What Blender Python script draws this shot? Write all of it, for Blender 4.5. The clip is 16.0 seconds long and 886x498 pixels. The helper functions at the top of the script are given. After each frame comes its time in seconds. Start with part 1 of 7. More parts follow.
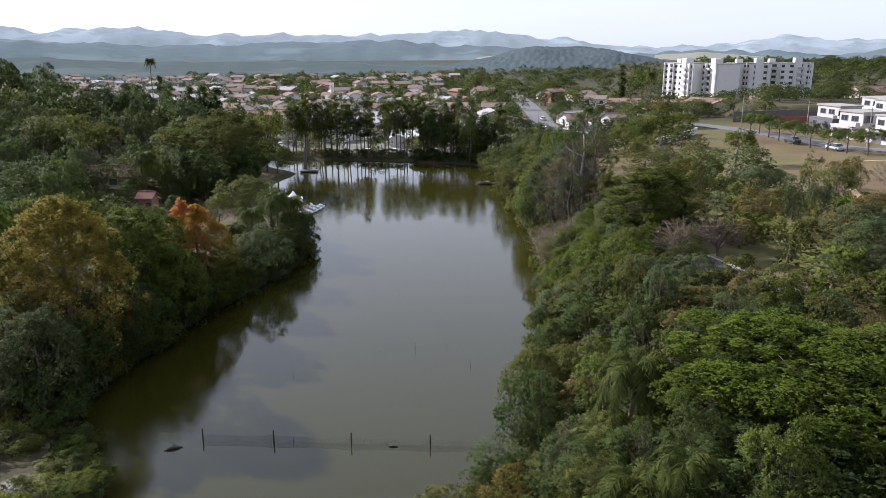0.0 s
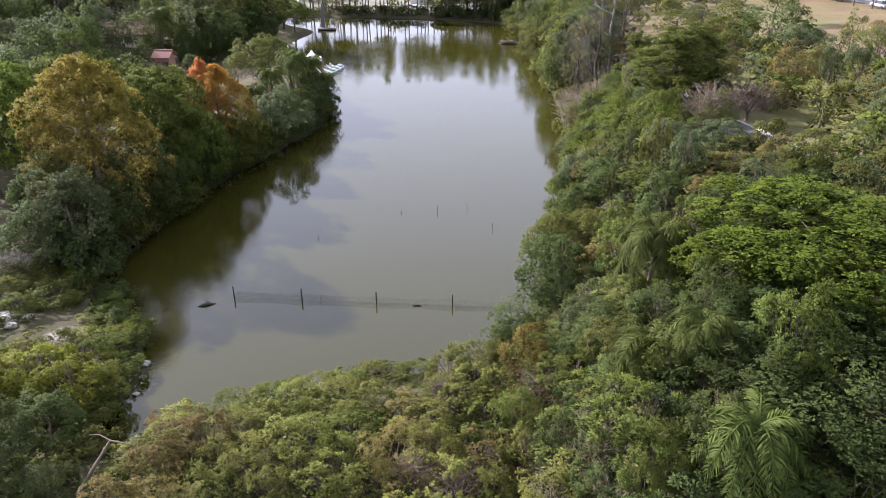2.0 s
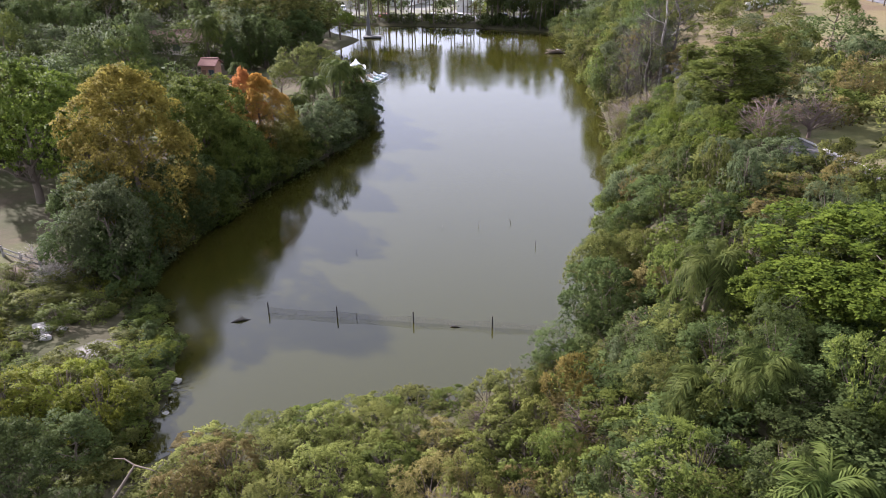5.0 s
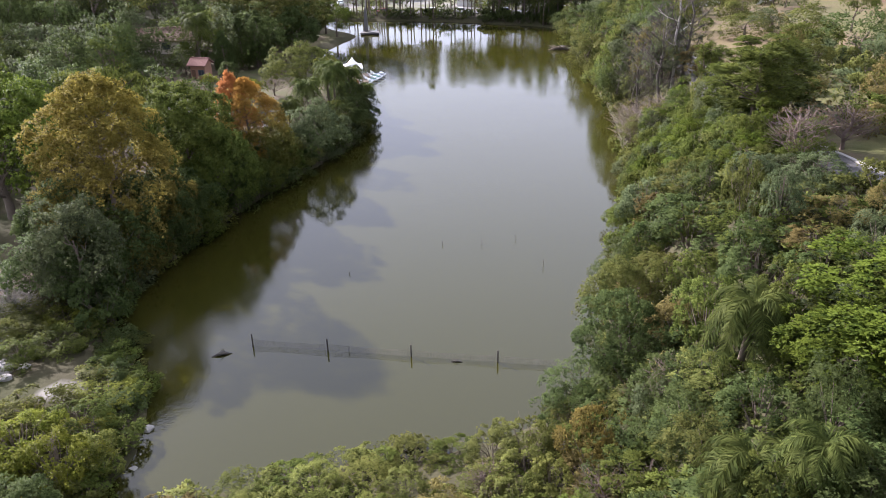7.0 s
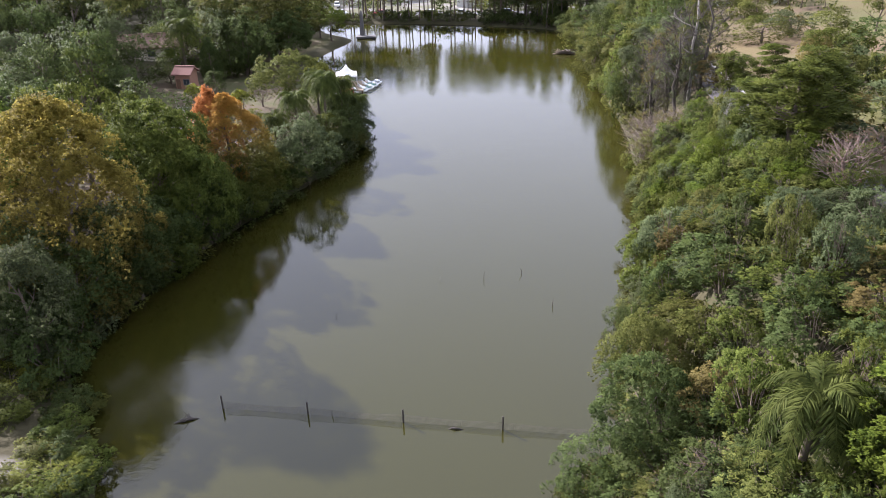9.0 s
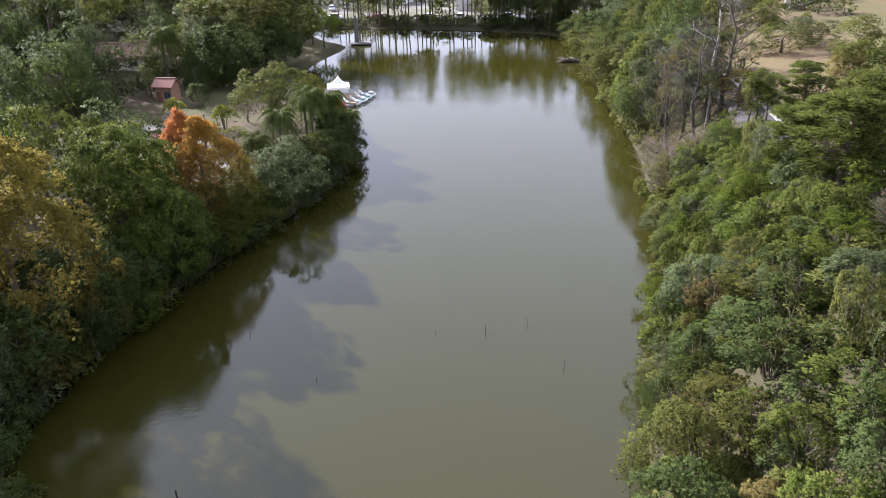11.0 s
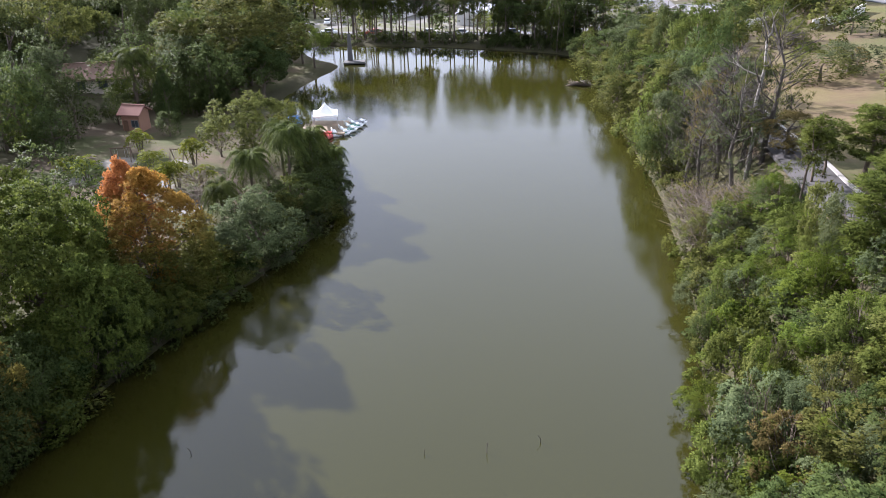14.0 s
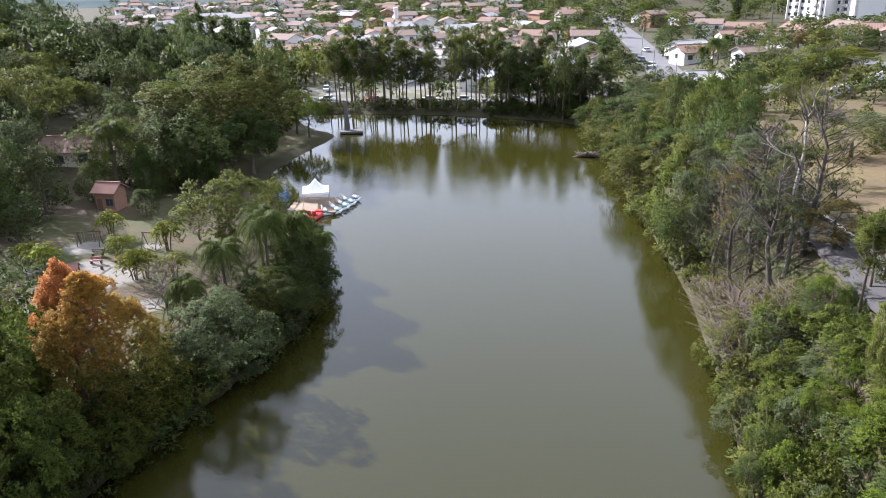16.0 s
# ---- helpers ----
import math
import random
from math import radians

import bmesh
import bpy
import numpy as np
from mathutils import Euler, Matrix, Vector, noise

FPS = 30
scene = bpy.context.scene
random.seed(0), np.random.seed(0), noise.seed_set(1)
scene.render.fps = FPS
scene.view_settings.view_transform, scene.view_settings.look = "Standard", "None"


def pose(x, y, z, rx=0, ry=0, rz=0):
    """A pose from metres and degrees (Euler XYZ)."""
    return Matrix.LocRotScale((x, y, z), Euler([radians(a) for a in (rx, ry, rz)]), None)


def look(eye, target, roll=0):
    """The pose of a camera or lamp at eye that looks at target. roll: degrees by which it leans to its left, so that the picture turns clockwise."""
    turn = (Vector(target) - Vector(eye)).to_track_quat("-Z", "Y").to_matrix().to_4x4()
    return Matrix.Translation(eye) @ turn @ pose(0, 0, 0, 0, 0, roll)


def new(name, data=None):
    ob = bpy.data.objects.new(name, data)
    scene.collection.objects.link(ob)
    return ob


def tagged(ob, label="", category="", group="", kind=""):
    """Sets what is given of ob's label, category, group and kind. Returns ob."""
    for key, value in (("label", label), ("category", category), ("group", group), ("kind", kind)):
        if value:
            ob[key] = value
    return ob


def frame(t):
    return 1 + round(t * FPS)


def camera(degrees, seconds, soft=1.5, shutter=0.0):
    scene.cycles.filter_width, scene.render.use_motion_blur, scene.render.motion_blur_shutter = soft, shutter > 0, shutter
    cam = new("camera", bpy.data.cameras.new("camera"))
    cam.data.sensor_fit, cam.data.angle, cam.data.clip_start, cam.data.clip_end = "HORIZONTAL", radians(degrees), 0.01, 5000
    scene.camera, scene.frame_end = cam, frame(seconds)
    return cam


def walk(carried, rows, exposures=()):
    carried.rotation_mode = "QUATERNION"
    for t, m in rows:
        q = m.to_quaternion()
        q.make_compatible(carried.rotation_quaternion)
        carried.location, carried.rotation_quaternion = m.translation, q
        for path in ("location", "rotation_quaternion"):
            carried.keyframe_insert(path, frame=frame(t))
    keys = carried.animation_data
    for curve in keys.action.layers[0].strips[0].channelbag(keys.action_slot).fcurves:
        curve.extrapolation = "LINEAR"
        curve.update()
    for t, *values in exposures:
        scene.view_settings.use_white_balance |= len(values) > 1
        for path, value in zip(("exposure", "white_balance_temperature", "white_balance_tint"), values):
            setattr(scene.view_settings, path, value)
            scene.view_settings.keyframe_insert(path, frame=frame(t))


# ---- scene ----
cam = camera(61.8, 16.0, soft=0.75)
PATH = [
    (0, (0.648, 2.374, 28.953), (0.698, 4.304, 28.43), -0.2),
    (0.5, (0.551, 2.334, 28.955), (0.605, 4.229, 28.318), -0.2),
    (1, (0.429, 2.273, 28.916), (0.486, 4.125, 28.163), -0.2),
    (1.5, (0.393, 2.266, 28.976), (0.45, 4.076, 28.128), -0.3),
    (2, (0.359, 2.218, 29.035), (0.354, 4.021, 28.168), -0.3),
    (2.5, (0.347, 2.104, 29.043), (0.241, 3.909, 28.19), 0.4),
    (3, (0.348, 2.085, 29.053), (0.241, 3.895, 28.208), 0.4),
    (3.5, (0.413, 2.239, 29.025), (0.303, 4.051, 28.184), 0.1),
    (4, (0.463, 2.786, 29.0), (0.349, 4.596, 28.158), -0.3),
    (6.5, (0.25, 8.53, 28.947), (0.13, 10.33, 28.083), -0.9),
    (7, (0.168, 10.156, 28.947), (0.047, 11.954, 28.079), -1.0),
    (7.5, (0.153, 11.9, 28.901), (0.032, 13.697, 28.03), -1.0),
    (8, (0.158, 13.733, 28.881), (0.035, 15.529, 28.01), -1.0),
    (8.5, (0.126, 15.61, 28.849), (0.001, 17.406, 27.978), -1.2),
    (9, (0.111, 17.505, 28.852), (-0.016, 19.3, 27.98), -1.4),
    (11.5, (-0.154, 27.407, 29.008), (-0.281, 29.2, 28.132), -1.5),
    (12, (-0.27, 29.36, 28.99), (-0.395, 31.152, 28.111), -1.4),
    (12.5, (-0.4, 31.367, 28.939), (-0.524, 33.158, 28.058), -1.3),
    (13, (-0.379, 33.421, 28.929), (-0.504, 35.213, 28.05), -1.3),
    (13.5, (-0.322, 35.515, 28.913), (-0.45, 37.313, 28.045), -1.2),
    (14, (-0.234, 37.743, 28.877), (-0.365, 39.546, 28.021), -1.2),
    (14.5, (-0.183, 40.047, 28.822), (-0.318, 41.862, 27.993), -1.3),
    (15, (-0.161, 42.28, 28.796), (-0.299, 44.111, 28.003), -1.3),
    (15.5, (-0.122, 44.473, 28.816), (-0.263, 46.32, 28.061), -1.3),
    (16, (-0.091, 46.747, 28.814), (-0.236, 48.609, 28.101), -1.4),
]
walk(cam, [(t, look(eye, target, roll)) for t, eye, target, roll in PATH],
     exposures=[(0, 1.06, 5930, 22), (0.5, 1.40, 5950, 26), (1.0, 1.73, 6000, 28), (1.5, 1.96, 5960, 28), (9, 1.95, 5950, 27), (16, 1.83, 5820, 22)])

# ---- world, sun ----
SUN_FROM = Vector((-0.81, 0.59, 0.0)).normalized()
SUN_UP = radians(29)
world = bpy.data.worlds.new("sky_world")
scene.world = world
world.use_nodes = True
wn = world.node_tree
wn.nodes.clear()
w_out = wn.nodes.new("ShaderNodeOutputWorld")
w_bg = wn.nodes.new("ShaderNodeBackground")
w_sky = wn.nodes.new("ShaderNodeTexSky")
w_sky.sky_type = "NISHITA"
w_sky.sun_disc = False
w_sky.sun_elevation = SUN_UP
w_sky.sun_rotation = math.atan2(SUN_FROM.x, SUN_FROM.y)
w_sky.air_density = 1.0
w_sky.dust_density = 3.0
w_sky.ozone_density = 1.0
w_sky.altitude = 700
w_bg.inputs["Strength"].default_value = 0.15
w_haze = wn.nodes.new("ShaderNodeHueSaturation")
w_haze.inputs["Saturation"].default_value = 0.5
wn.links.new(w_sky.outputs[0], w_haze.inputs["Color"])
w_veil = wn.nodes.new("ShaderNodeMixRGB")
w_veil.inputs["Fac"].default_value = 0.86
w_veil.inputs["Color2"].default_value = (2.70, 2.98, 3.16, 1.0)  # thin even haze over the whole sky
wn.links.new(w_haze.outputs[0], w_veil.inputs["Color1"])
wn.links.new(w_veil.outputs[0], w_bg.inputs["Color"])
wn.links.new(w_bg.outputs[0], w_out.inputs["Surface"])

sun_data = bpy.data.lights.new("sun", "SUN")
sun_data.energy = 5.0
sun_data.angle = radians(1.2)
sun_data.color = (1.0, 0.96, 0.90)
sun = new("sun", sun_data)
toward = Vector((SUN_FROM.x * math.cos(SUN_UP), SUN_FROM.y * math.cos(SUN_UP), math.sin(SUN_UP)))
sun.matrix_world = look(toward * 300, (0, 0, 0))


# ---- materials ----
class Nodes:
    """Short hand for building a node material."""

    def __init__(self, name):
        self.mat = bpy.data.materials.new(name)
        self.mat.use_nodes = True
        self.tree = self.mat.node_tree
        self.bsdf = self.tree.nodes["Principled BSDF"]
        self.out = self.tree.nodes["Material Output"]

    def add(self, kind, **values):
        node = self.tree.nodes.new(kind)
        for key, value in values.items():
            node.inputs[key.replace("_", " ")].default_value = value
        return node

    def link(self, a, b):
        self.tree.links.new(a, b)

    def coords(self, kind="Object"):
        return self.tree.nodes.new("ShaderNodeTexCoord").outputs[kind]

    def position(self):
        return self.tree.nodes.new("ShaderNodeNewGeometry").outputs["Position"]

    def noise(self, vec, scale, detail=4.0, rough=0.6, stretch=None):
        if stretch:
            mp = self.add("ShaderNodeMapping", Scale=stretch)
            self.link(vec, mp.inputs["Vector"])
            vec = mp.outputs[0]
        n = self.add("ShaderNodeTexNoise", Scale=scale, Detail=detail, Roughness=rough)
        self.link(vec, n.inputs["Vector"])
        return n.outputs["Fac"]

    def ramp(self, fac, stops):
        r = self.tree.nodes.new("ShaderNodeValToRGB")
        el = r.color_ramp.elements
        while len(el) < len(stops):
            el.new(0.5)
        for e, (p, c) in zip(el, stops):
            e.position, e.color = p, (*c, 1.0)
        self.link(fac, r.inputs["Fac"])
        return r.outputs["Color"]

    def mix(self, fac, a, b, how="MIX"):
        m = self.tree.nodes.new("ShaderNodeMix")
        m.data_type, m.blend_type = "RGBA", how
        for value, at in ((fac, 0), (a, 6), (b, 7)):
            if hasattr(value, "is_output"):
                self.link(value, m.inputs[at])
            else:
                m.inputs[at].default_value = value if at == 0 else (*value, 1.0)
        return m.outputs[2]

    def math(self, how, a, b=0.0):
        m = self.tree.nodes.new("ShaderNodeMath")
        m.operation = how
        for value, at in ((a, 0), (b, 1)):
            if hasattr(value, "is_output"):
                self.link(value, m.inputs[at])
            else:
                m.inputs[at].default_value = value
        return m.outputs[0]

    def bump(self, height, strength=0.4, distance=0.1):
        b = self.add("ShaderNodeBump", Strength=strength, Distance=distance)
        self.link(height, b.inputs["Height"])
        self.link(b.outputs[0], self.bsdf.inputs["Normal"])

    def finish(self, color, rough=0.8, spec=0.3, metal=0.0):
        if hasattr(color, "is_output"):
            self.link(color, self.bsdf.inputs["Base Color"])
        else:
            self.bsdf.inputs["Base Color"].default_value = (*color, 1.0)
        self.bsdf.inputs["Roughness"].default_value = rough
        self.bsdf.inputs["Specular IOR Level"].default_value = spec
        self.bsdf.inputs["Metallic"].default_value = metal
        return self.mat


def shade(c, k):
    return tuple(min(1.0, v * k) for v in c)


def blend(a, b, k):
    return tuple(u + (v - u) * k for u, v in zip(a, b))


def leaf_material(name, low, mid, high, through_light=0.43, rough=0.6, foot=None, foot_z=(2.0, 7.0)):
    """Foliage: colour varies leaf by leaf, bough by bough and tree by tree; some light passes through. foot: the
    still green colour of the lower boughs of a tree that turns from its top."""
    n = Nodes(name)
    geo = n.tree.nodes.new("ShaderNodeNewGeometry")
    leafy = n.ramp(geo.outputs["Random Per Island"], [(0.0, blend(low, mid, 0.15)), (0.55, blend(low, mid, 0.85)), (1.0, blend(mid, high, 0.7))])
    sprays = n.ramp(n.noise(geo.outputs["Position"], 0.95, 2.0), [(0.40, (0, 0, 0)), (0.62, (0.62, 0.62, 0.62))])
    col = n.mix(sprays, leafy, high)
    if foot:
        local = n.coords()
        split = n.tree.nodes.new("ShaderNodeSeparateXYZ")
        n.link(local, split.inputs[0])
        height = n.math("ADD", split.outputs["Z"], n.math("MULTIPLY", n.math("SUBTRACT", n.noise(local, 0.6, 3.0), 0.5), 4.5))
        z0, z1 = foot_z
        turned = n.math("DIVIDE", n.math("SUBTRACT", height, z0), z1 - z0)
        turned_c = n.ramp(turned, [(0.0, (0, 0, 0)), (1.0, (1, 1, 1))])
        green = n.ramp(geo.outputs["Random Per Island"], [(0.0, shade(foot, 0.5)), (0.6, foot), (1.0, shade(foot, 1.7))])
        col = n.mix(turned_c, green, col)
    info = n.tree.nodes.new("ShaderNodeObjectInfo")
    hue = n.add("ShaderNodeHueSaturation", Saturation=1.0)
    n.link(n.math("ADD", n.math("MULTIPLY", info.outputs["Random"], 0.02), 0.492), hue.inputs["Hue"])
    n.link(n.math("ADD", n.math("MULTIPLY", info.outputs["Random"], 0.35), 0.85), hue.inputs["Value"])
    n.link(col, hue.inputs["Color"])
    n.finish(hue.outputs[0], rough, 0.04)
    tr = n.tree.nodes.new("ShaderNodeBsdfTranslucent")
    n.link(hue.outputs[0], tr.inputs["Color"])
    mx = n.tree.nodes.new("ShaderNodeMixShader")
    mx.inputs[0].default_value = through_light
    n.link(n.bsdf.outputs[0], mx.inputs[1])
    n.link(tr.outputs[0], mx.inputs[2])
    n.link(mx.outputs[0], n.out.inputs["Surface"])
    return n.mat


LEAF = {
    "dark": leaf_material("leaves_dark_green", (0.0158, 0.0242, 0.0072), (0.0396, 0.0578, 0.0166), (0.0887, 0.1123, 0.0331)),
    "mid": leaf_material("leaves_green", (0.0196, 0.0277, 0.0052), (0.0566, 0.0739, 0.0132), (0.1198, 0.1401, 0.0286)),
    "bright": leaf_material("leaves_bright_green", (0.0277, 0.0490, 0.0073), (0.0629, 0.0941, 0.0132), (0.1294, 0.1686, 0.0248)),
    "lush": leaf_material("leaves_deep_lush_green", (0.016, 0.028, 0.004), (0.047, 0.068, 0.009), (0.115, 0.145, 0.018)),
    "olive": leaf_material("leaves_olive", (0.0251, 0.0294, 0.0073), (0.0673, 0.0749, 0.0166), (0.1386, 0.1456, 0.0374)),
    "lime": leaf_material("leaves_yellow_green", (0.0343, 0.0441, 0.0052), (0.0937, 0.1092, 0.0120), (0.1914, 0.1995, 0.0286)),
    "grey": leaf_material("leaves_grey_green", (0.0246, 0.0347, 0.0150), (0.0581, 0.0747, 0.0314), (0.1176, 0.1386, 0.0601)),
    "scrub": leaf_material("leaves_pale_scrub", (0.0429, 0.0517, 0.0111), (0.1035, 0.1160, 0.0244), (0.1885, 0.1960, 0.0495)),
    "gold": leaf_material("leaves_autumn_gold", (0.070, 0.057, 0.011), (0.152, 0.122, 0.023), (0.25, 0.195, 0.040), 0.55, foot=(0.090, 0.076, 0.022), foot_z=(0.0, 8.5)),
    "amber": leaf_material("leaves_autumn_amber", (0.24, 0.126, 0.022), (0.50, 0.272, 0.046), (0.66, 0.39, 0.075), 0.55, foot=(0.125, 0.135, 0.028), foot_z=(4.2, 11.0)),
    "rust": leaf_material("leaves_autumn_orange", (0.19, 0.072, 0.026), (0.40, 0.152, 0.050), (0.54, 0.24, 0.078), 0.55, foot=(0.27, 0.160, 0.034), foot_z=(3.0, 9.0)),
    "brown": leaf_material("leaves_dry_brown", (0.0525, 0.0446, 0.0144), (0.1065, 0.0878, 0.0276), (0.1688, 0.1368, 0.0468)),
    "pink": leaf_material("leaves_dry_pink", (0.0675, 0.0432, 0.0270), (0.1050, 0.0720, 0.0450), (0.1500, 0.1080, 0.0690)),
    "palm": leaf_material("palm_fronds", (0.018, 0.028, 0.006), (0.045, 0.064, 0.014), (0.105, 0.125, 0.030), 0.42, 0.62),
}


def plain(name, color, rough=0.8, spec=0.3, metal=0.0, var=0.25, scale=2.0, bump=0.2, stretch=None):
    """A painted, plastered or cast surface with stains at two scales."""
    n = Nodes(name)
    pos = n.coords()
    fine = n.noise(pos, scale * 6, 5.0, 0.65, stretch)
    broad = n.noise(pos, scale * 0.6, 3.0, 0.6, stretch)
    c = n.mix(fine, shade(color, 1 - var), shade(color, 1 + var * 0.6))
    c = n.mix(n.math("MULTIPLY", broad, 0.5), c, shade(color, 1 - var))
    if bump:
        n.bump(fine, bump, 0.02)
    return n.finish(c, rough, spec, metal)


BARK = plain("bark_grey_brown", (0.13, 0.105, 0.08), 0.95, 0.1, var=0.45, scale=1.5, bump=0.6, stretch=(3, 3, 0.6))
BARK_PALE = plain("bark_pale_dead_wood", (0.25, 0.23, 0.20), 0.9, 0.1, var=0.4, scale=1.5, bump=0.5, stretch=(3, 3, 0.6))
BARK_DEAD = plain("bark_weathered_dead_limbs", (0.085, 0.074, 0.062), 0.95, 0.1, var=0.4, scale=1.5, bump=0.5, stretch=(3, 3, 0.6))
BARK_DARK = plain("bark_dark_pine", (0.125, 0.098, 0.078), 0.95, 0.1, var=0.4, scale=1.5, bump=0.6, stretch=(3, 3, 0.6))
TWIG = plain("bare_twigs", (0.17, 0.14, 0.112), 0.95, 0.1, var=0.35, scale=1.0, bump=0)
TWIG_RED = plain("bare_twigs_reddish", (0.14, 0.105, 0.088), 0.95, 0.1, var=0.35, scale=1.0, bump=0)
CONCRETE = plain("concrete_weathered", (0.29, 0.275, 0.25), 0.9, 0.2, var=0.3, scale=0.7)
ASPHALT = plain("asphalt_worn", (0.075, 0.071, 0.068), 0.92, 0.1, var=0.3, scale=0.35)
TOWN_ASPHALT = plain("asphalt_street", (0.13, 0.128, 0.127), 0.92, 0.2, var=0.25, scale=0.1)
DIRT = plain("bare_earth_trail", (0.36, 0.26, 0.16), 0.98, 0.1, var=0.3, scale=0.4)
TIMBER = plain("weathered_timber", (0.11, 0.075, 0.055), 0.9, 0.2, var=0.4, scale=2.0)
POSTWOOD = plain("wet_dark_post", (0.05, 0.042, 0.035), 0.8, 0.3, var=0.4, scale=2.0)
REDPAINT = plain("faded_red_wood", (0.21, 0.075, 0.055), 0.6, 0.4, var=0.3, scale=1.0)
CANVAS = plain("white_canvas", (0.80, 0.79, 0.76), 0.75, 0.3, var=0.08, scale=0.6, bump=0.05)
WHITE = plain("white_render", (0.58, 0.565, 0.54), 0.9, 0.2, var=0.14, scale=0.15, bump=0.05)
CREAM = plain("cream_render", (0.45, 0.39, 0.32), 0.9, 0.2, var=0.16, scale=0.15, bump=0.05)
GREYWALL = plain("grey_render", (0.42, 0.40, 0.38), 0.9, 0.2, var=0.18, scale=0.15, bump=0.05)
BRICKWALL = plain("raw_brick_wall", (0.30, 0.17, 0.115), 0.95, 0.2, var=0.35, scale=1.2)
TILE = plain("terracotta_roof_tiles", (0.215, 0.142, 0.108), 0.9, 0.2, var=0.35, scale=0.5, bump=0.3)
TILE_RED = plain("old_red_roof_tiles", (0.23, 0.125, 0.10), 0.92, 0.2, var=0.4, scale=1.0, bump=0.3)
TILE_BROWN = plain("brown_weathered_roof_tiles", (0.21, 0.155, 0.125), 0.92, 0.2, var=0.35, scale=0.5, bump=0.3)
TILE_GREY = plain("grey_fibre_cement_roof", (0.30, 0.29, 0.28), 0.92, 0.2, var=0.3, scale=0.4, bump=0.3)
METAL_ROOF = plain("pale_metal_roof", (0.60, 0.60, 0.60), 0.45, 0.5, var=0.12, scale=0.2, bump=0)
FRAME = plain("dark_window_frame", (0.10, 0.095, 0.09), 0.5, 0.4, var=0.1, bump=0)
DOORWOOD = plain("brown_door", (0.14, 0.08, 0.05), 0.6, 0.3, var=0.2, bump=0)
RUBBER = plain("black_rubber", (0.025, 0.025, 0.025), 0.8, 0.3, var=0.1, bump=0)
STEEL = plain("galvanised_steel", (0.42, 0.42, 0.42), 0.5, 0.5, metal=0.6, var=0.15, bump=0)
PAINTS = [plain("boat_" + k, c, 0.35, 0.5, var=0.1, scale=0.8, bump=0) for k, c in
          (("white", (0.75, 0.76, 0.75)), ("green", (0.05, 0.17, 0.12)), ("red", (0.42, 0.05, 0.04)), ("dark", (0.05, 0.06, 0.08)))]
CARPAINT = [plain("car_paint_" + k, c, 0.3, 0.5, var=0.05, bump=0) for k, c in
            (("white", (0.75, 0.75, 0.75)), ("silver", (0.42, 0.43, 0.44)), ("dark", (0.04, 0.045, 0.05)), ("red", (0.35, 0.03, 0.03)))]


def glass_material():
    n = Nodes("window_glass")
    n.finish((0.035, 0.042, 0.05), 0.08, 0.6)
    return n.mat


GLASS = glass_material()


def net_material():
    n = Nodes("wet_net_cord")
    return n.finish((0.06, 0.055, 0.045), 0.8, 0.2)


NET = net_material()


def ground_material():
    n = Nodes("ground_soil_and_grass")
    pos = n.position()
    fine = n.noise(pos, 1.6, 8.0, 0.7)
    mid = n.noise(pos, 0.16, 5.0, 0.6)
    broad = n.noise(pos, 0.035, 4.0, 0.55)
    at = n.tree.nodes.new("ShaderNodeAttribute")
    at.attribute_name = "dry"
    green = n.mix(fine, (0.036, 0.042, 0.016), (0.080, 0.084, 0.034))
    soil = n.mix(fine, (0.055, 0.043, 0.029), (0.115, 0.088, 0.058))
    straw = n.mix(fine, (0.080, 0.064, 0.030), (0.150, 0.118, 0.058))
    clay = n.mix(fine, (0.075, 0.054, 0.032), (0.125, 0.088, 0.052))
    wet = n.mix(n.ramp(mid, [(0.42, (0, 0, 0)), (0.60, (1, 1, 1))]), green, soil)
    dry = n.mix(n.ramp(mid, [(0.45, (0, 0, 0)), (0.62, (1, 1, 1))]), straw, clay)
    dry = n.mix(n.ramp(broad, [(0.50, (0, 0, 0)), (0.62, (1, 1, 1))]), dry, n.mix(fine, (0.060, 0.064, 0.022), (0.115, 0.108, 0.042)))
    c = n.mix(at.outputs["Fac"], wet, dry)
    paved = n.tree.nodes.new("ShaderNodeAttribute")
    paved.attribute_name = "paved"
    c = n.mix(paved.outputs["Fac"], c, n.mix(n.ramp(mid, [(0.40, (0, 0, 0)), (0.55, (1, 1, 1))]), n.mix(fine, (0.11, 0.105, 0.10), (0.20, 0.19, 0.175)), n.mix(fine, (0.07, 0.08, 0.04), (0.13, 0.125, 0.07))))
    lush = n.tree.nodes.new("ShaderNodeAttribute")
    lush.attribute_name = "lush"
    # leaf litter that darkens thicket gaps, and painted shade under the lane tree
    litter_and_shade = n.mix(mid, n.mix(fine, (0.020, 0.024, 0.010), (0.050, 0.052, 0.022)), n.mix(fine, (0.035, 0.030, 0.018), (0.075, 0.062, 0.036)))
    c = n.mix(lush.outputs["Fac"], c, litter_and_shade)
    sandy = n.tree.nodes.new("ShaderNodeAttribute")
    sandy.attribute_name = "sandy"
    edge = n.ramp(n.math("ADD", sandy.outputs["Fac"], n.math("MULTIPLY", mid, 0.25)), [(0.42, (0, 0, 0)), (0.66, (1, 1, 1))])
    c = n.mix(edge, c, n.mix(fine, (0.13, 0.12, 0.10), (0.23, 0.215, 0.185)))
    n.bump(fine, 0.6, 0.15)
    return n.finish(c, 0.97, 0.1)


